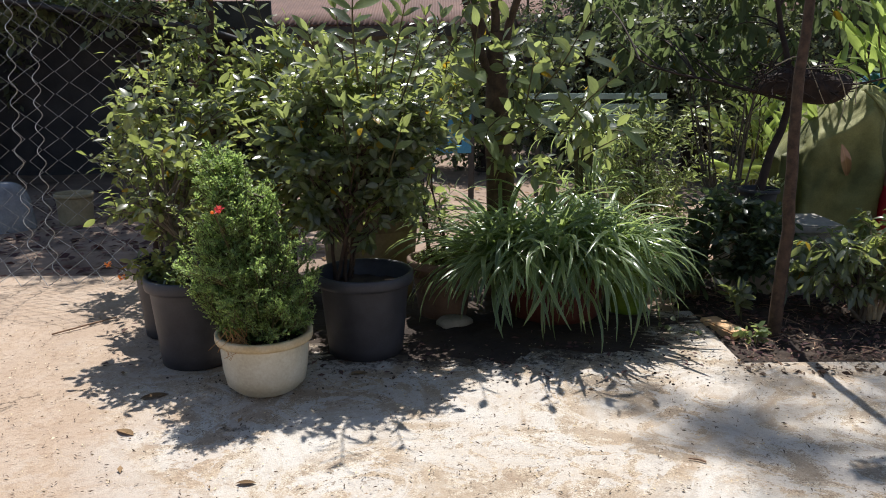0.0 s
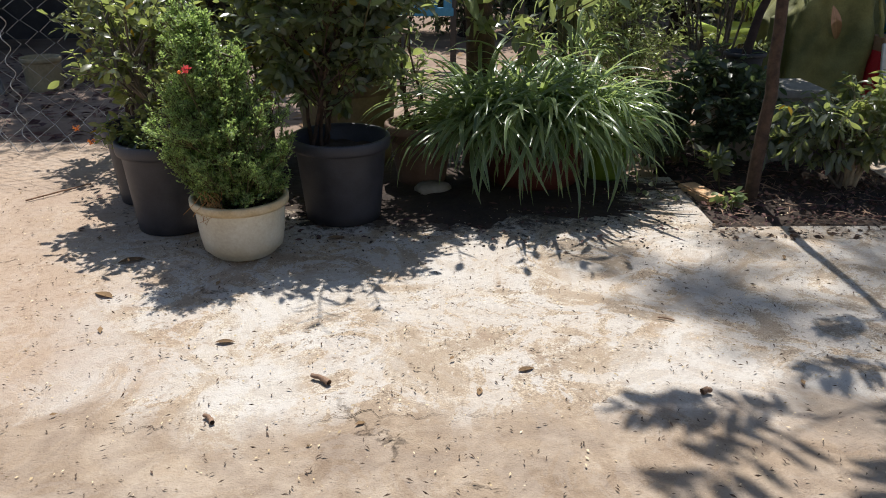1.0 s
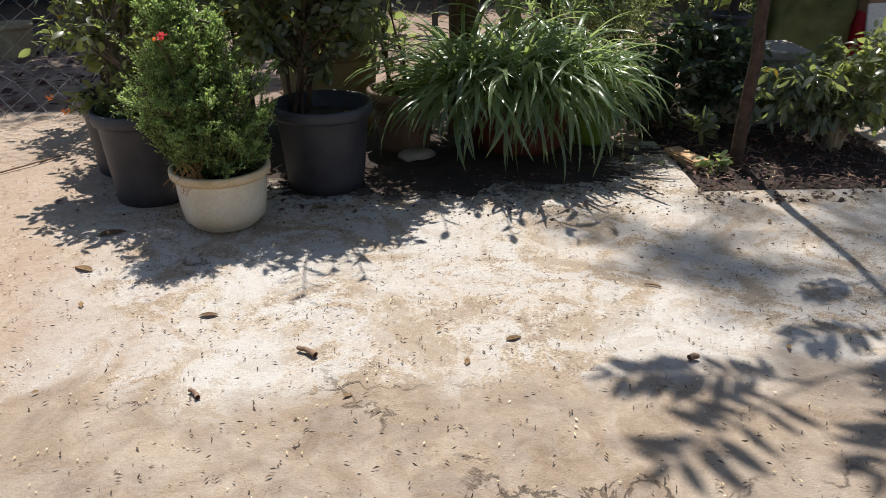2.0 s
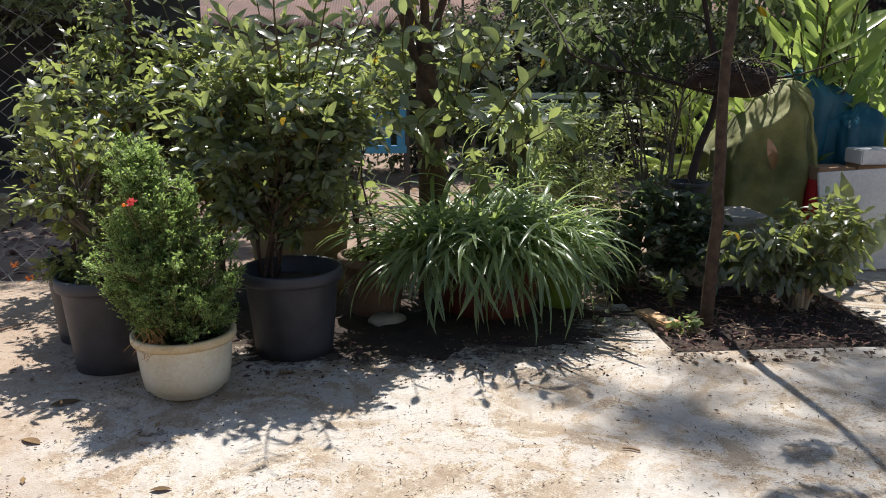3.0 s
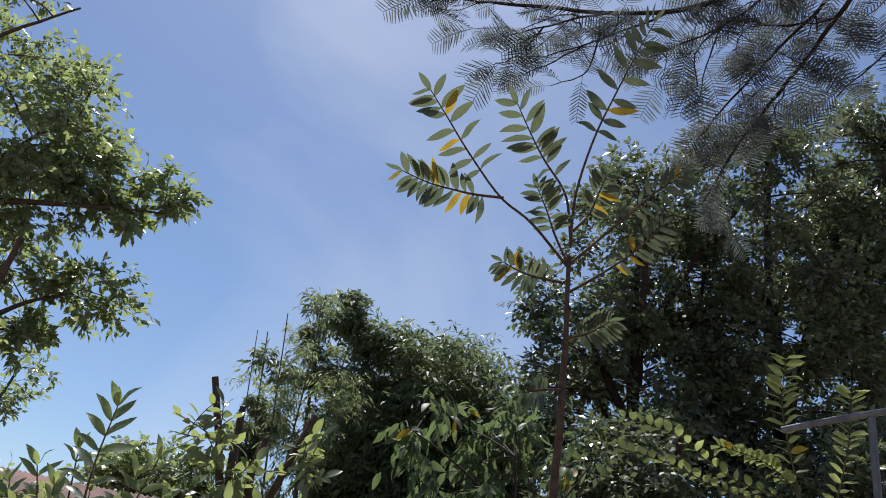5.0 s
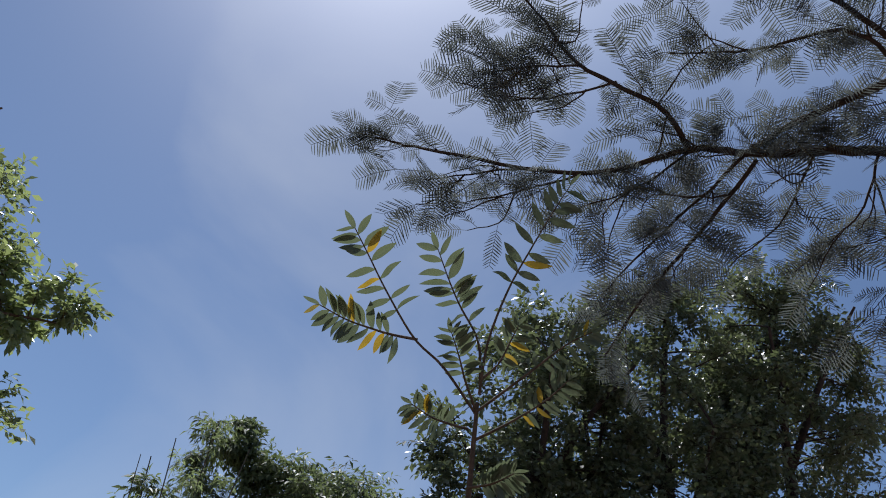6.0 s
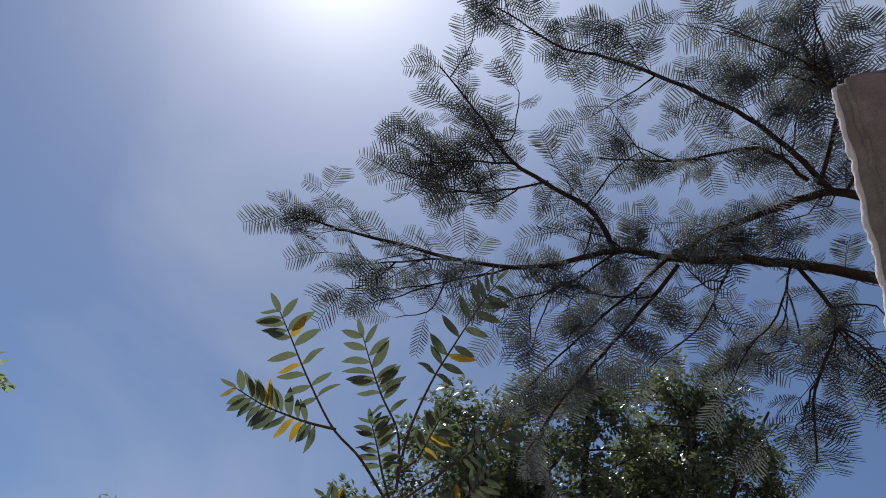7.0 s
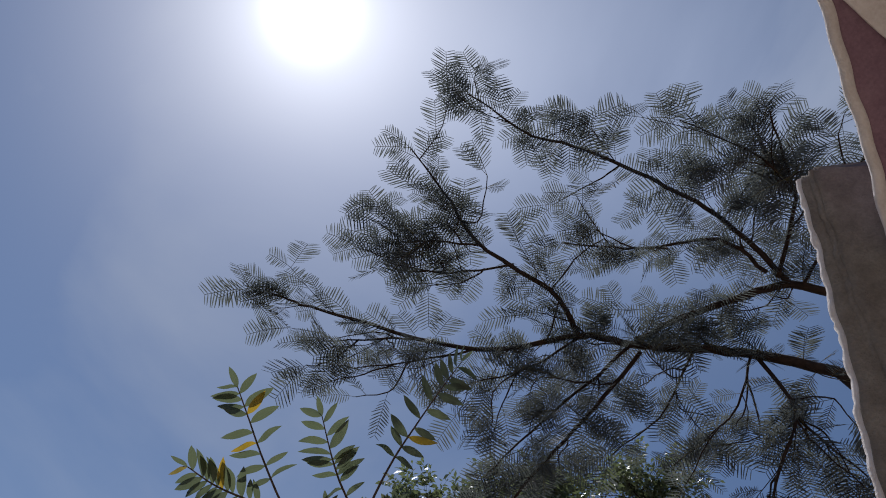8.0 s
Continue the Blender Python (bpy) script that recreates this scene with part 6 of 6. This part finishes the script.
dark_tree((6.75, 11.6, 0), 10.2, 2.25, 145, "tall dense dark green tree")
dark_tree((9.5, 11.4, 0), 12.3, 2.4, 190, "tall dense dark green mango-like tree")
dark_tree((12.6, 11.2, 0), 13.9, 2.4, 180, "tall dark tree at the garden edge", 3.0)
dark_tree((4.3, 16.2, 0), 7.0, 2.0, 130, "dense dark tree inside the thicket", 0.5, 0.2)
dark_tree((5.6, 9.0, 0), 4.2, 1.6, 70, "low dark leafy tree in shade", 0.3, 0.13)
dark_tree((8.6, 8.6, 0), 4.8, 1.8, 80, "low dark leafy tree in the shade of others", 0.3, 0.14)
dark_tree((-6.4, 10.6, 0), 4.2, 1.8, 60, "low dark leafy tree behind the shed", 0.2, 0.14)
for hx, hh in ((-3.2, 1.6), (-1.9, 1.5), (-0.7, 1.5), (0.6, 1.7), (1.9, 2.2)):
    dark_tree((hx, 10.6 + 0.3 * math.sin(hx * 5), 0), hh, 0.95, 34, "low dark hedge shrub in the back garden", 0.0, 0.11)
dark_tree((3.2, 10.2, 0), 2.6, 1.5, 60, "low leafy tree before the thicket", 0.0, 0.11)


# ---- feathery tree overhead ----
def feather_tree():
    global RNG
    RNG = np.random.default_rng(23)
    top = thing("feathery_tree", (8.9, 1.6, 0), "tall spreading tree with feathery compound leaves overhead", "tree")
    w = Wood()

    def far(p):
        eye = np.array((-0.115, 0.005, 1.152))
        return eye + (np.asarray(p) - eye) * 1.22

    w.line([(8.9, 1.6, -0.1), (8.8, 1.8, 2.5), (8.2, 2.2, 5.2), (7.2, 2.8, 6.9), far((5.51, 2.601, 6.53))], 0.22, 0.07, 20, 12)
    w.line([(8.2, 2.2, 5.2), (7.3, 2.3, 7.2), far((5.262, 2.22, 7.079))], 0.11, 0.058, 10, 9)
    limbs = [
        ([(5.51, 2.601, 6.53), (4.924, 3.074, 6.699), (4.172, 3.762, 6.772), (3.657, 4.078, 6.776), (2.876, 4.775, 6.549), (1.494, 5.313, 6.504), (0.965, 5.412, 6.433)], 0.06, 0.008),
        ([(3.657, 4.078, 6.776), (3.194, 3.96, 6.97), (2.375, 4.076, 7.128), (1.852, 3.939, 7.262), (1.269, 3.793, 7.395)], 0.035, 0.007),
        ([(5.262, 2.22, 7.079), (4.893, 2.453, 7.163), (4.648, 2.768, 7.089), (4.335, 3.256, 6.95), (4.052, 3.725, 6.74)], 0.05, 0.03),
        ([(4.794, 2.445, 7.112), (4.162, 2.439, 7.308), (3.483, 2.534, 7.427), (2.576, 2.793, 7.507), (1.989, 2.954, 7.397), (1.329, 2.964, 7.324)], 0.035, 0.007),
        ([(4.574, 2.508, 7.133), (4.045, 2.601, 7.262), (3.532, 3.091, 7.151), (2.917, 3.481, 7.067)], 0.025, 0.008),
        ([(2.364, 4.048, 7.088), (2.016, 4.233, 7.03), (1.571, 4.512, 6.904)], 0.014, 0.006),
        ([(2.733, 4.013, 7.079), (2.23, 4.404, 6.886), (1.773, 4.583, 6.787)], 0.014, 0.006),
        ([(4.193, 3.793, 6.733), (4.105, 4.507, 6.25), (3.955, 5.091, 5.793), (3.845, 5.615, 5.266)], 0.026, 0.012),
        ([(4.093, 3.843, 6.773), (3.943, 4.404, 6.457), (3.761, 4.955, 6.109), (3.618, 5.376, 5.769)], 0.022, 0.008),
        ([(4.944, 3.054, 6.698), (5.056, 2.873, 5.935), (5.044, 3.206, 5.382), (5.109, 3.371, 4.787)], 0.024, 0.010),
        ([(5.056, 2.873, 5.935), (5.306, 2.862, 5.815), (5.586, 2.698, 5.473)], 0.018, 0.008),
        ([(4.674, 2.467, 7.112), (4.166, 1.872, 7.143), (3.923, 1.712, 7.248), (3.35, 1.429, 7.297)], 0.026, 0.008),
        ([(4.055, 1.802, 7.191), (3.614, 1.756, 7.238), (2.897, 1.992, 7.379)], 0.016, 0.006),
        ([(4.973, 2.412, 7.162), (4.461, 1.516, 7.236), (4.053, 0.919, 7.319)], 0.02, 0.008),
        ([(2.876, 4.775, 6.549), (2.462, 5.086, 6.334), (1.967, 5.398, 6.119)], 0.014, 0.006),
        ([(3.657, 4.078, 6.776), (3.404, 4.55, 6.506), (2.862, 5.024, 6.215)], 0.016, 0.006),
        ([(4.538, 3.428, 6.735), (4.597, 3.939, 6.298), (4.406, 4.45, 5.96)], 0.016, 0.006),
        ([(4.924, 3.074, 6.699), (4.992, 3.436, 6.238), (4.802, 4.048, 5.852)], 0.016, 0.006),
        ([(2.409, 4.962, 6.511), (2.013, 5.219, 6.415), (1.567, 5.479, 6.269)], 0.014, 0.006),
    ]
    tips, tans = [], []
    for pts, r0, r1 in list(limbs):
        q = smooth_path(pts, 20)
        for k in RNG.choice(np.arange(3, 14), 3, replace=False):
            d = unit(unit(q[k] - q[k - 2]) * 0.8 + RNG.normal(0, 0.6, 3) * (1, 1, 0.55) - UP * 0.1)
            e = q[k] + d * RNG.uniform(0.35, 0.8)
            limbs.append(([q[k], (q[k] + e) / 2 + RNG.normal(0, 0.08, 3), e], 0.011, 0.005))
    for pts, r0, r1 in limbs:
        long = sum(np.linalg.norm(np.subtract(pts[i + 1], pts[i])) for i in range(len(pts) - 1)) * 1.15
        small = r0 < 0.012
        count = max(8, int(long / 0.14))
        q = w.line([far(z) for z in pts], r0 * 1.1, r1 * 1.05, count, 8, 0.008)
        t = unit(np.gradient(q, axis=0))
        for k in range(3 if small else 2, count):
            if small and k % 2 and k < count - 2:
                continue
            tips.append(q[k])
            tans.append(unit(t[k] * (0.45 + 0.6 * (k > count - 4)) + RNG.normal(0, 0.6, 3) * (1, 1, 0.35)))
            if not small and k % 3 == 0 and k < count - 1:
                # a side twig with its own tuft of leaves
                d = unit(t[k] * 0.6 + RNG.normal(0, 0.7, 3) * (1, 1, 0.45))
                e = q[k] + d * RNG.uniform(0.35, 0.95)
                z = w.line([q[k], (q[k] + e) / 2 + RNG.normal(0, 0.05, 3), e], 0.007, 0.004, 7, 4)
                tz = unit(np.gradient(z, axis=0))
                for i in (2, 4, 6):
                    tips.append(z[i])
                    tans.append(unit(tz[i] * 0.8 + RNG.normal(0, 0.55, 3) * (1, 1, 0.4)))
    hang("trunk", w.mesh("trunk", M["darkbark"]), top)
    # each leaf: a rachis with paired pinnae, each a row of thin leaflets
    tips, tans = np.array(tips), unit(np.array(tans))
    again = np.flatnonzero(RNG.uniform(0, 1, len(tips)) < 0.7)
    tips, tans = np.vstack([tips, tips[again]]), np.vstack([tans, unit(tans[again] + RNG.normal(0, 1.0, (len(again), 3)) * (1, 1, 0.4))])
    n = len(tips)
    ln = RNG.uniform(0.32, 0.54, n)[:, None]
    a = tips
    c = tips + tans * ln - UP * 0.10 * ln
    b = (a + c) / 2 + UP * 0.1 * ln
    pairs = 12
    u = np.linspace(0.2, 1, pairs)[None, :, None]
    q = (1 - u) ** 2 * a[:, None] + 2 * u * (1 - u) * b[:, None] + u**2 * c[:, None]
    tq = unit(2 * (1 - u) * (b - a)[:, None] + 2 * u * (c - b)[:, None])
    side = unit(np.cross(tq, UP + RNG.normal(0, 0.35, (n, 1, 3))))
    s = np.linspace(0, 1, 5)[None, :, None]
    path = (1 - s) ** 2 * a[:, None] + 2 * s * (1 - s) * b[:, None] + s**2 * c[:, None]
    w2 = Wood()
    w2.add(path, np.full((n, 5), 0.0035), 3)
    tagged(hang("leaf_stalk", w2.mesh("leaf_stalk", M["twig"]), top), kind="stuff")
    P, A, N, S = [], [], [], []
    for sgn in (-1, 1):
        d = unit(tq * 0.42 + sgn * side)
        plen = (0.16 * np.sin(np.linspace(0.55, 2.6, pairs)) + 0.02)[None, :, None] * (ln[:, None] / 0.42)
        P.append(q.reshape(-1, 3))
        A.append((d + RNG.normal(0, 0.05, d.shape)).reshape(-1, 3))
        N.append((np.cross(side, tq) + 0 * d + RNG.normal(0, 0.15, d.shape)).reshape(-1, 3))
        S.append((plen + 0 * q[..., :1]).reshape(-1))
    # a pinna: a narrow tapered strip
    v, f, uv = [], [], []
    rows = np.linspace(0, 1, 4)
    for k, y in enumerate(rows):
        wl = 0.042 * math.sin(0.5 + 2.3 * y)
        v += [(-wl, y, 0.02 * y), (wl, y, 0.02 * y)]
        uv += [(0, y), (1, y)]
    for k in range(3):
        f.append((2 * k, 2 * k + 1, 2 * k + 3, 2 * k + 2))
    pinna = (np.array(v), np.array(f), np.array(uv))
    hang("crown", scatter("crown", pinna, np.vstack(P), np.vstack(A), np.vstack(N), np.concatenate(S), M["feather"]), top, "feathery leaves of fine paired leaflets")


feather_tree()

# ---- washing line beside the camera ----
def cloth(name, label, fn, mat, nx=40, ny=40, thick=0.004):
    return tagged(part(name, sheet(nx, ny, fn, mat, name, thick)), label, "cloth")


LINE_DIR = np.array([0.64, -0.77, 0.0])


def hung(corner, low, reach, wave, seed):
    """A cloth whose near edge falls from corner to low, and which runs along the line from there."""
    corner, low = np.array(corner), np.array(low)

    def fn(u, v):
        p = corner + (low - corner) * v[..., None] + LINE_DIR * reach * u[..., None]
        side = np.array([0.77, 0.64, 0.0])
        k = wave * (np.sin(9 * u + 2.5 * v + seed) * (0.3 + v) + 0.5 * np.sin(23 * u - 4 * v + seed) * v)
        p = p + side * k[..., None]
        p = p - LINE_DIR * (0.002 * np.sin(6 * v + seed) + 0.0012 * np.sin(19 * v) + 0.0012 * np.sin(47 * v))[..., None] * (1 - u[..., None]) ** 2
        return p[..., 0], p[..., 1], p[..., 2] + 0.012 * np.sin(14 * u + seed) * v
    return fn


rack = thing("drying_rack", (1.545, -0.943, 0), "thin steel drying rack with hung washing", "drying rack")
w = Wood()
w.line([(0.565, 0.25, 2.123), (0.969, -0.25, 2.115), (1.531, -0.947, 2.099)], 0.006, 0.006, 8, 8)
hang("bar", w.mesh("bar", M["steel"]), rack)
w = Wood()
w.line([(1.545, -0.943, 0.0), (1.545, -0.943, 1.1), (1.545, -0.943, 2.01)], 0.016, 0.016, 6, 10)
hang("post", w.mesh("post", M["steel"]), rack)
tw = thing("towel", (0.9, -0.12, 2.04), "thick beige terry towel folded over the rack bar", "towel")
front = hung((0.553, 0.267, 2.129), (0.634, 0.329, 1.62), 0.62, 0.005, 0.5)
back = hung((0.552, 0.285, 2.128), (0.62, 0.365, 1.601), 0.60, 0.006, 1.9)
for nm, fn in (("front_layer", front), ("back_layer", back)):
    layer = sheet(60, 60, fn, M["towel"], nm, 0.010)
    ob = hang(nm, layer, tw)
    w = Wood()
    q = np.stack(fn(np.zeros(60), np.linspace(0, 1, 60)), -1) + RNG.normal(0, 0.0006, (60, 3))
    w.add(q[None], (0.0065 + 0.0005 * np.sin(np.arange(60) * 1.7) + RNG.normal(0, 0.0004, 60))[None], 8)
    # the back hem's off-white paints the sunlit edge of the towel
    part("hem", w.mesh("hem", M["towel"] if nm == "front_layer" else M["whitelit"]), parent=ob)

sh = thing("garment", (0.9, -0.12, 2.0), "pale garment with mauve-painted shade and off-white and crimson panels on the rack", "clothing")
G0, G1 = (0.287, 0.065, 2.195), (0.677, 0.27, 1.909)


def panel(limit, lift):
    """The part of the garment above a slanting seam, lifted off the cloth."""
    whole = hung(G0, G1, 0.5, 0.004, 2.0)

    def fn(u, v):
        x, y, z = whole(u, v * np.clip(limit(u * 0.5), 0.0, 1.0))
        return x - 0.77 * lift, y - 0.64 * lift, z - 0.3 * lift
    return fn


# body takes the painted shade tone; the hem is its lit edge
hang("body", sheet(40, 40, hung(G0, G1, 0.5, 0.004, 2.0), M["shadecloth"], "body", 0.004), sh)
hang("yoke", sheet(60, 30, panel(lambda r: 0.18 + 3.2 * r, 0.008), M["whitelit"], "yoke", 0.003), sh, "off-white cotton panel")
hang("collar", sheet(90, 30, panel(lambda r: 0.16 + 6.5 * (r - 0.05), 0.016), M["redcloth"], "collar", 0.003), sh, "crimson panel")
w = Wood()
q = np.stack(hung(G0, G1, 0.5, 0.004, 2.0)(np.zeros(40), np.linspace(0, 1, 40)), -1)
w.add(q[None], np.full((1, 40), 0.008), 8)
hang("hem", w.mesh("hem", M["whitelit"]), sh)

pf = thing("pipe_frame", (1.99, 2.08, 0), "grey steel pipe frame of a washing line", "frame")
w = Wood()
w.line([(1.80, 2.25, 1.95), (2.04, 1.98, 2.02), (2.9, 1.1, 2.23)], 0.011, 0.011, 10, 10)
hang("bar", w.mesh("bar", M["steel"]), pf)
w = Wood()
w.line([(1.99, 2.07, 0.0), (1.98, 2.06, 1.0), (1.985, 2.05, 2.0)], 0.012, 0.012, 8, 10)
hang("post", w.mesh("post", M["steel"]), pf)


# ---- litter ----
def litter(name, n, region, size, mat, label, flat=0.25, shape=OVAL_LOW):
    x = RNG.uniform(region[0], region[1], n)
    y = RNG.uniform(region[2], region[3], n)
    a = RNG.uniform(0, 6.28, n)
    pos = np.stack([x, y, np.full(n, region[4]) + 0.003 + RNG.uniform(0, 0.004, n)], -1)
    al = np.stack([np.cos(a), np.sin(a), RNG.normal(0, 0.12, n)], -1)
    nm = UP + flat * RNG.normal(size=(n, 3))
    return tagged(part(name, scatter(name, shape, pos, al, nm, size * RNG.uniform(0.3, 1.4, n) ** 1.5, mat)), label, "litter", kind="stuff")


litter("leaf_litter", 9500, (-3.5, 3.2, 0.6, 4.2, 0.003), 0.015, M["bark"], "tiny dry leaf bits scattered over the concrete", 0.5, FAR_SLIM)
litter("grit", 5000, (-3.0, 2.6, 0.8, 4.0, 0.003), 0.009, M["whiterim"], "pale crumbs and grit scattered over the concrete", 0.8, FAR_OVAL)
litter("leaf_litter", 70, (-3.0, 2.6, 0.8, 4.2, 0.005), 0.035, M["dry"], "dry brown fallen leaves on the concrete")
litter("leaf_litter", 300, (-1.7, 1.2, 3.25, 4.25, 0.008), 0.036, M["deadleaf"], "dead leaves gathered round the pots")
litter("leaf_litter", 1500, (1.42, 2.6, 3.48, 4.7, 0.004), 0.026, M["deadleaf"], "curled brown dead leaves covering the dark soil bed", 0.8, DROOP)
litter("twig_litter", 400, (1.42, 2.6, 3.48, 4.7, 0.008), 0.09, M["stick"], "thin dry twigs and stalks over the soil bed", 0.6, THREAD)
litter("leaf_litter", 320, (1.36, 2.65, 3.28, 3.52, 0.004), 0.03, M["bark"], "brown leaf bits along the edge of the soil bed", 0.5)
litter("leaf_litter", 1400, (-4.6, -1.6, 4.6, 9.0, -0.03), 0.09, M["deadleaf"], "dead leaves on the dirt beyond the fence")
litter("leaf_litter", 700, (-1.6, 3.2, 4.6, 9.5, -0.03), 0.09, M["dry"], "dead leaves on the dirt behind the pots")

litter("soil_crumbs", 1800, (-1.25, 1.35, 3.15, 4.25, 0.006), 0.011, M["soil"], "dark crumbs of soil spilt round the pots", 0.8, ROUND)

# single fallen pieces
for x, y, a, ln, r in ((-0.326, 2.117, 2.5, 0.075, 0.010), (0.868, 2.028, 0.3, 0.03, 0.011), (-0.625, 1.908, 2.3, 0.05, 0.008), (1.70, 3.31, 0.2, 0.03, 0.009), (0.88, 2.51, 2.7, 0.06, 0.004), (-1.95, 4.0, 0.9, 0.36, 0.005)):
    o = thing("twig", (x, y, 0.006), "short broken brown twig on the concrete", "twig", "fallen twigs")
    w = Wood()
    d = np.array([math.cos(a), math.sin(a), 0]) * ln / 2
    w.line([-d + [0, 0, r * 0.6], [0.004, 0.003, r * 0.8], d + [0, 0, r * 0.6]], r, r * 0.75, 7, 7, r * 0.12)
    part("wood", w.mesh("wood", M["stick"]), parent=o)
for x, y, a, s, mt in ((0.303, 2.163, 0.4, 0.06, "dry"), (-0.721, 2.366, 0.1, 0.07, "dry"), (0.168, 2.027, 1.4, 0.045, "dry"), (-1.30, 3.05, 0.5, 0.12, "dry"), (-1.2, 2.72, 2.6, 0.10, "dry"), (-0.45, 3.32, 0.2, 0.09, "dry")):
    o = thing("fallen_leaf", (x, y, 0.006), "single curled fallen leaf on the concrete", "leaf", "fallen leaves")
    part("blade", scatter("blade", leaf_shape(0.42, 5, 0.35, 0.02, 0.45), np.zeros((1, 3)), np.array([[math.cos(a), math.sin(a), 0.0]]), np.array([[0.1, 0.1, 1.0]]), np.array([s]), M[mt]), parent=o)

# unseen plain wall, added to close the yard behind and bounce light
tagged(part("added_wall_south", box(16, 0.2, 3.2, 0, (0, -4.2, 1.55)), M["wallpaint"]), "plain weathered wall added unseen behind the yard", "wall", kind="structure")
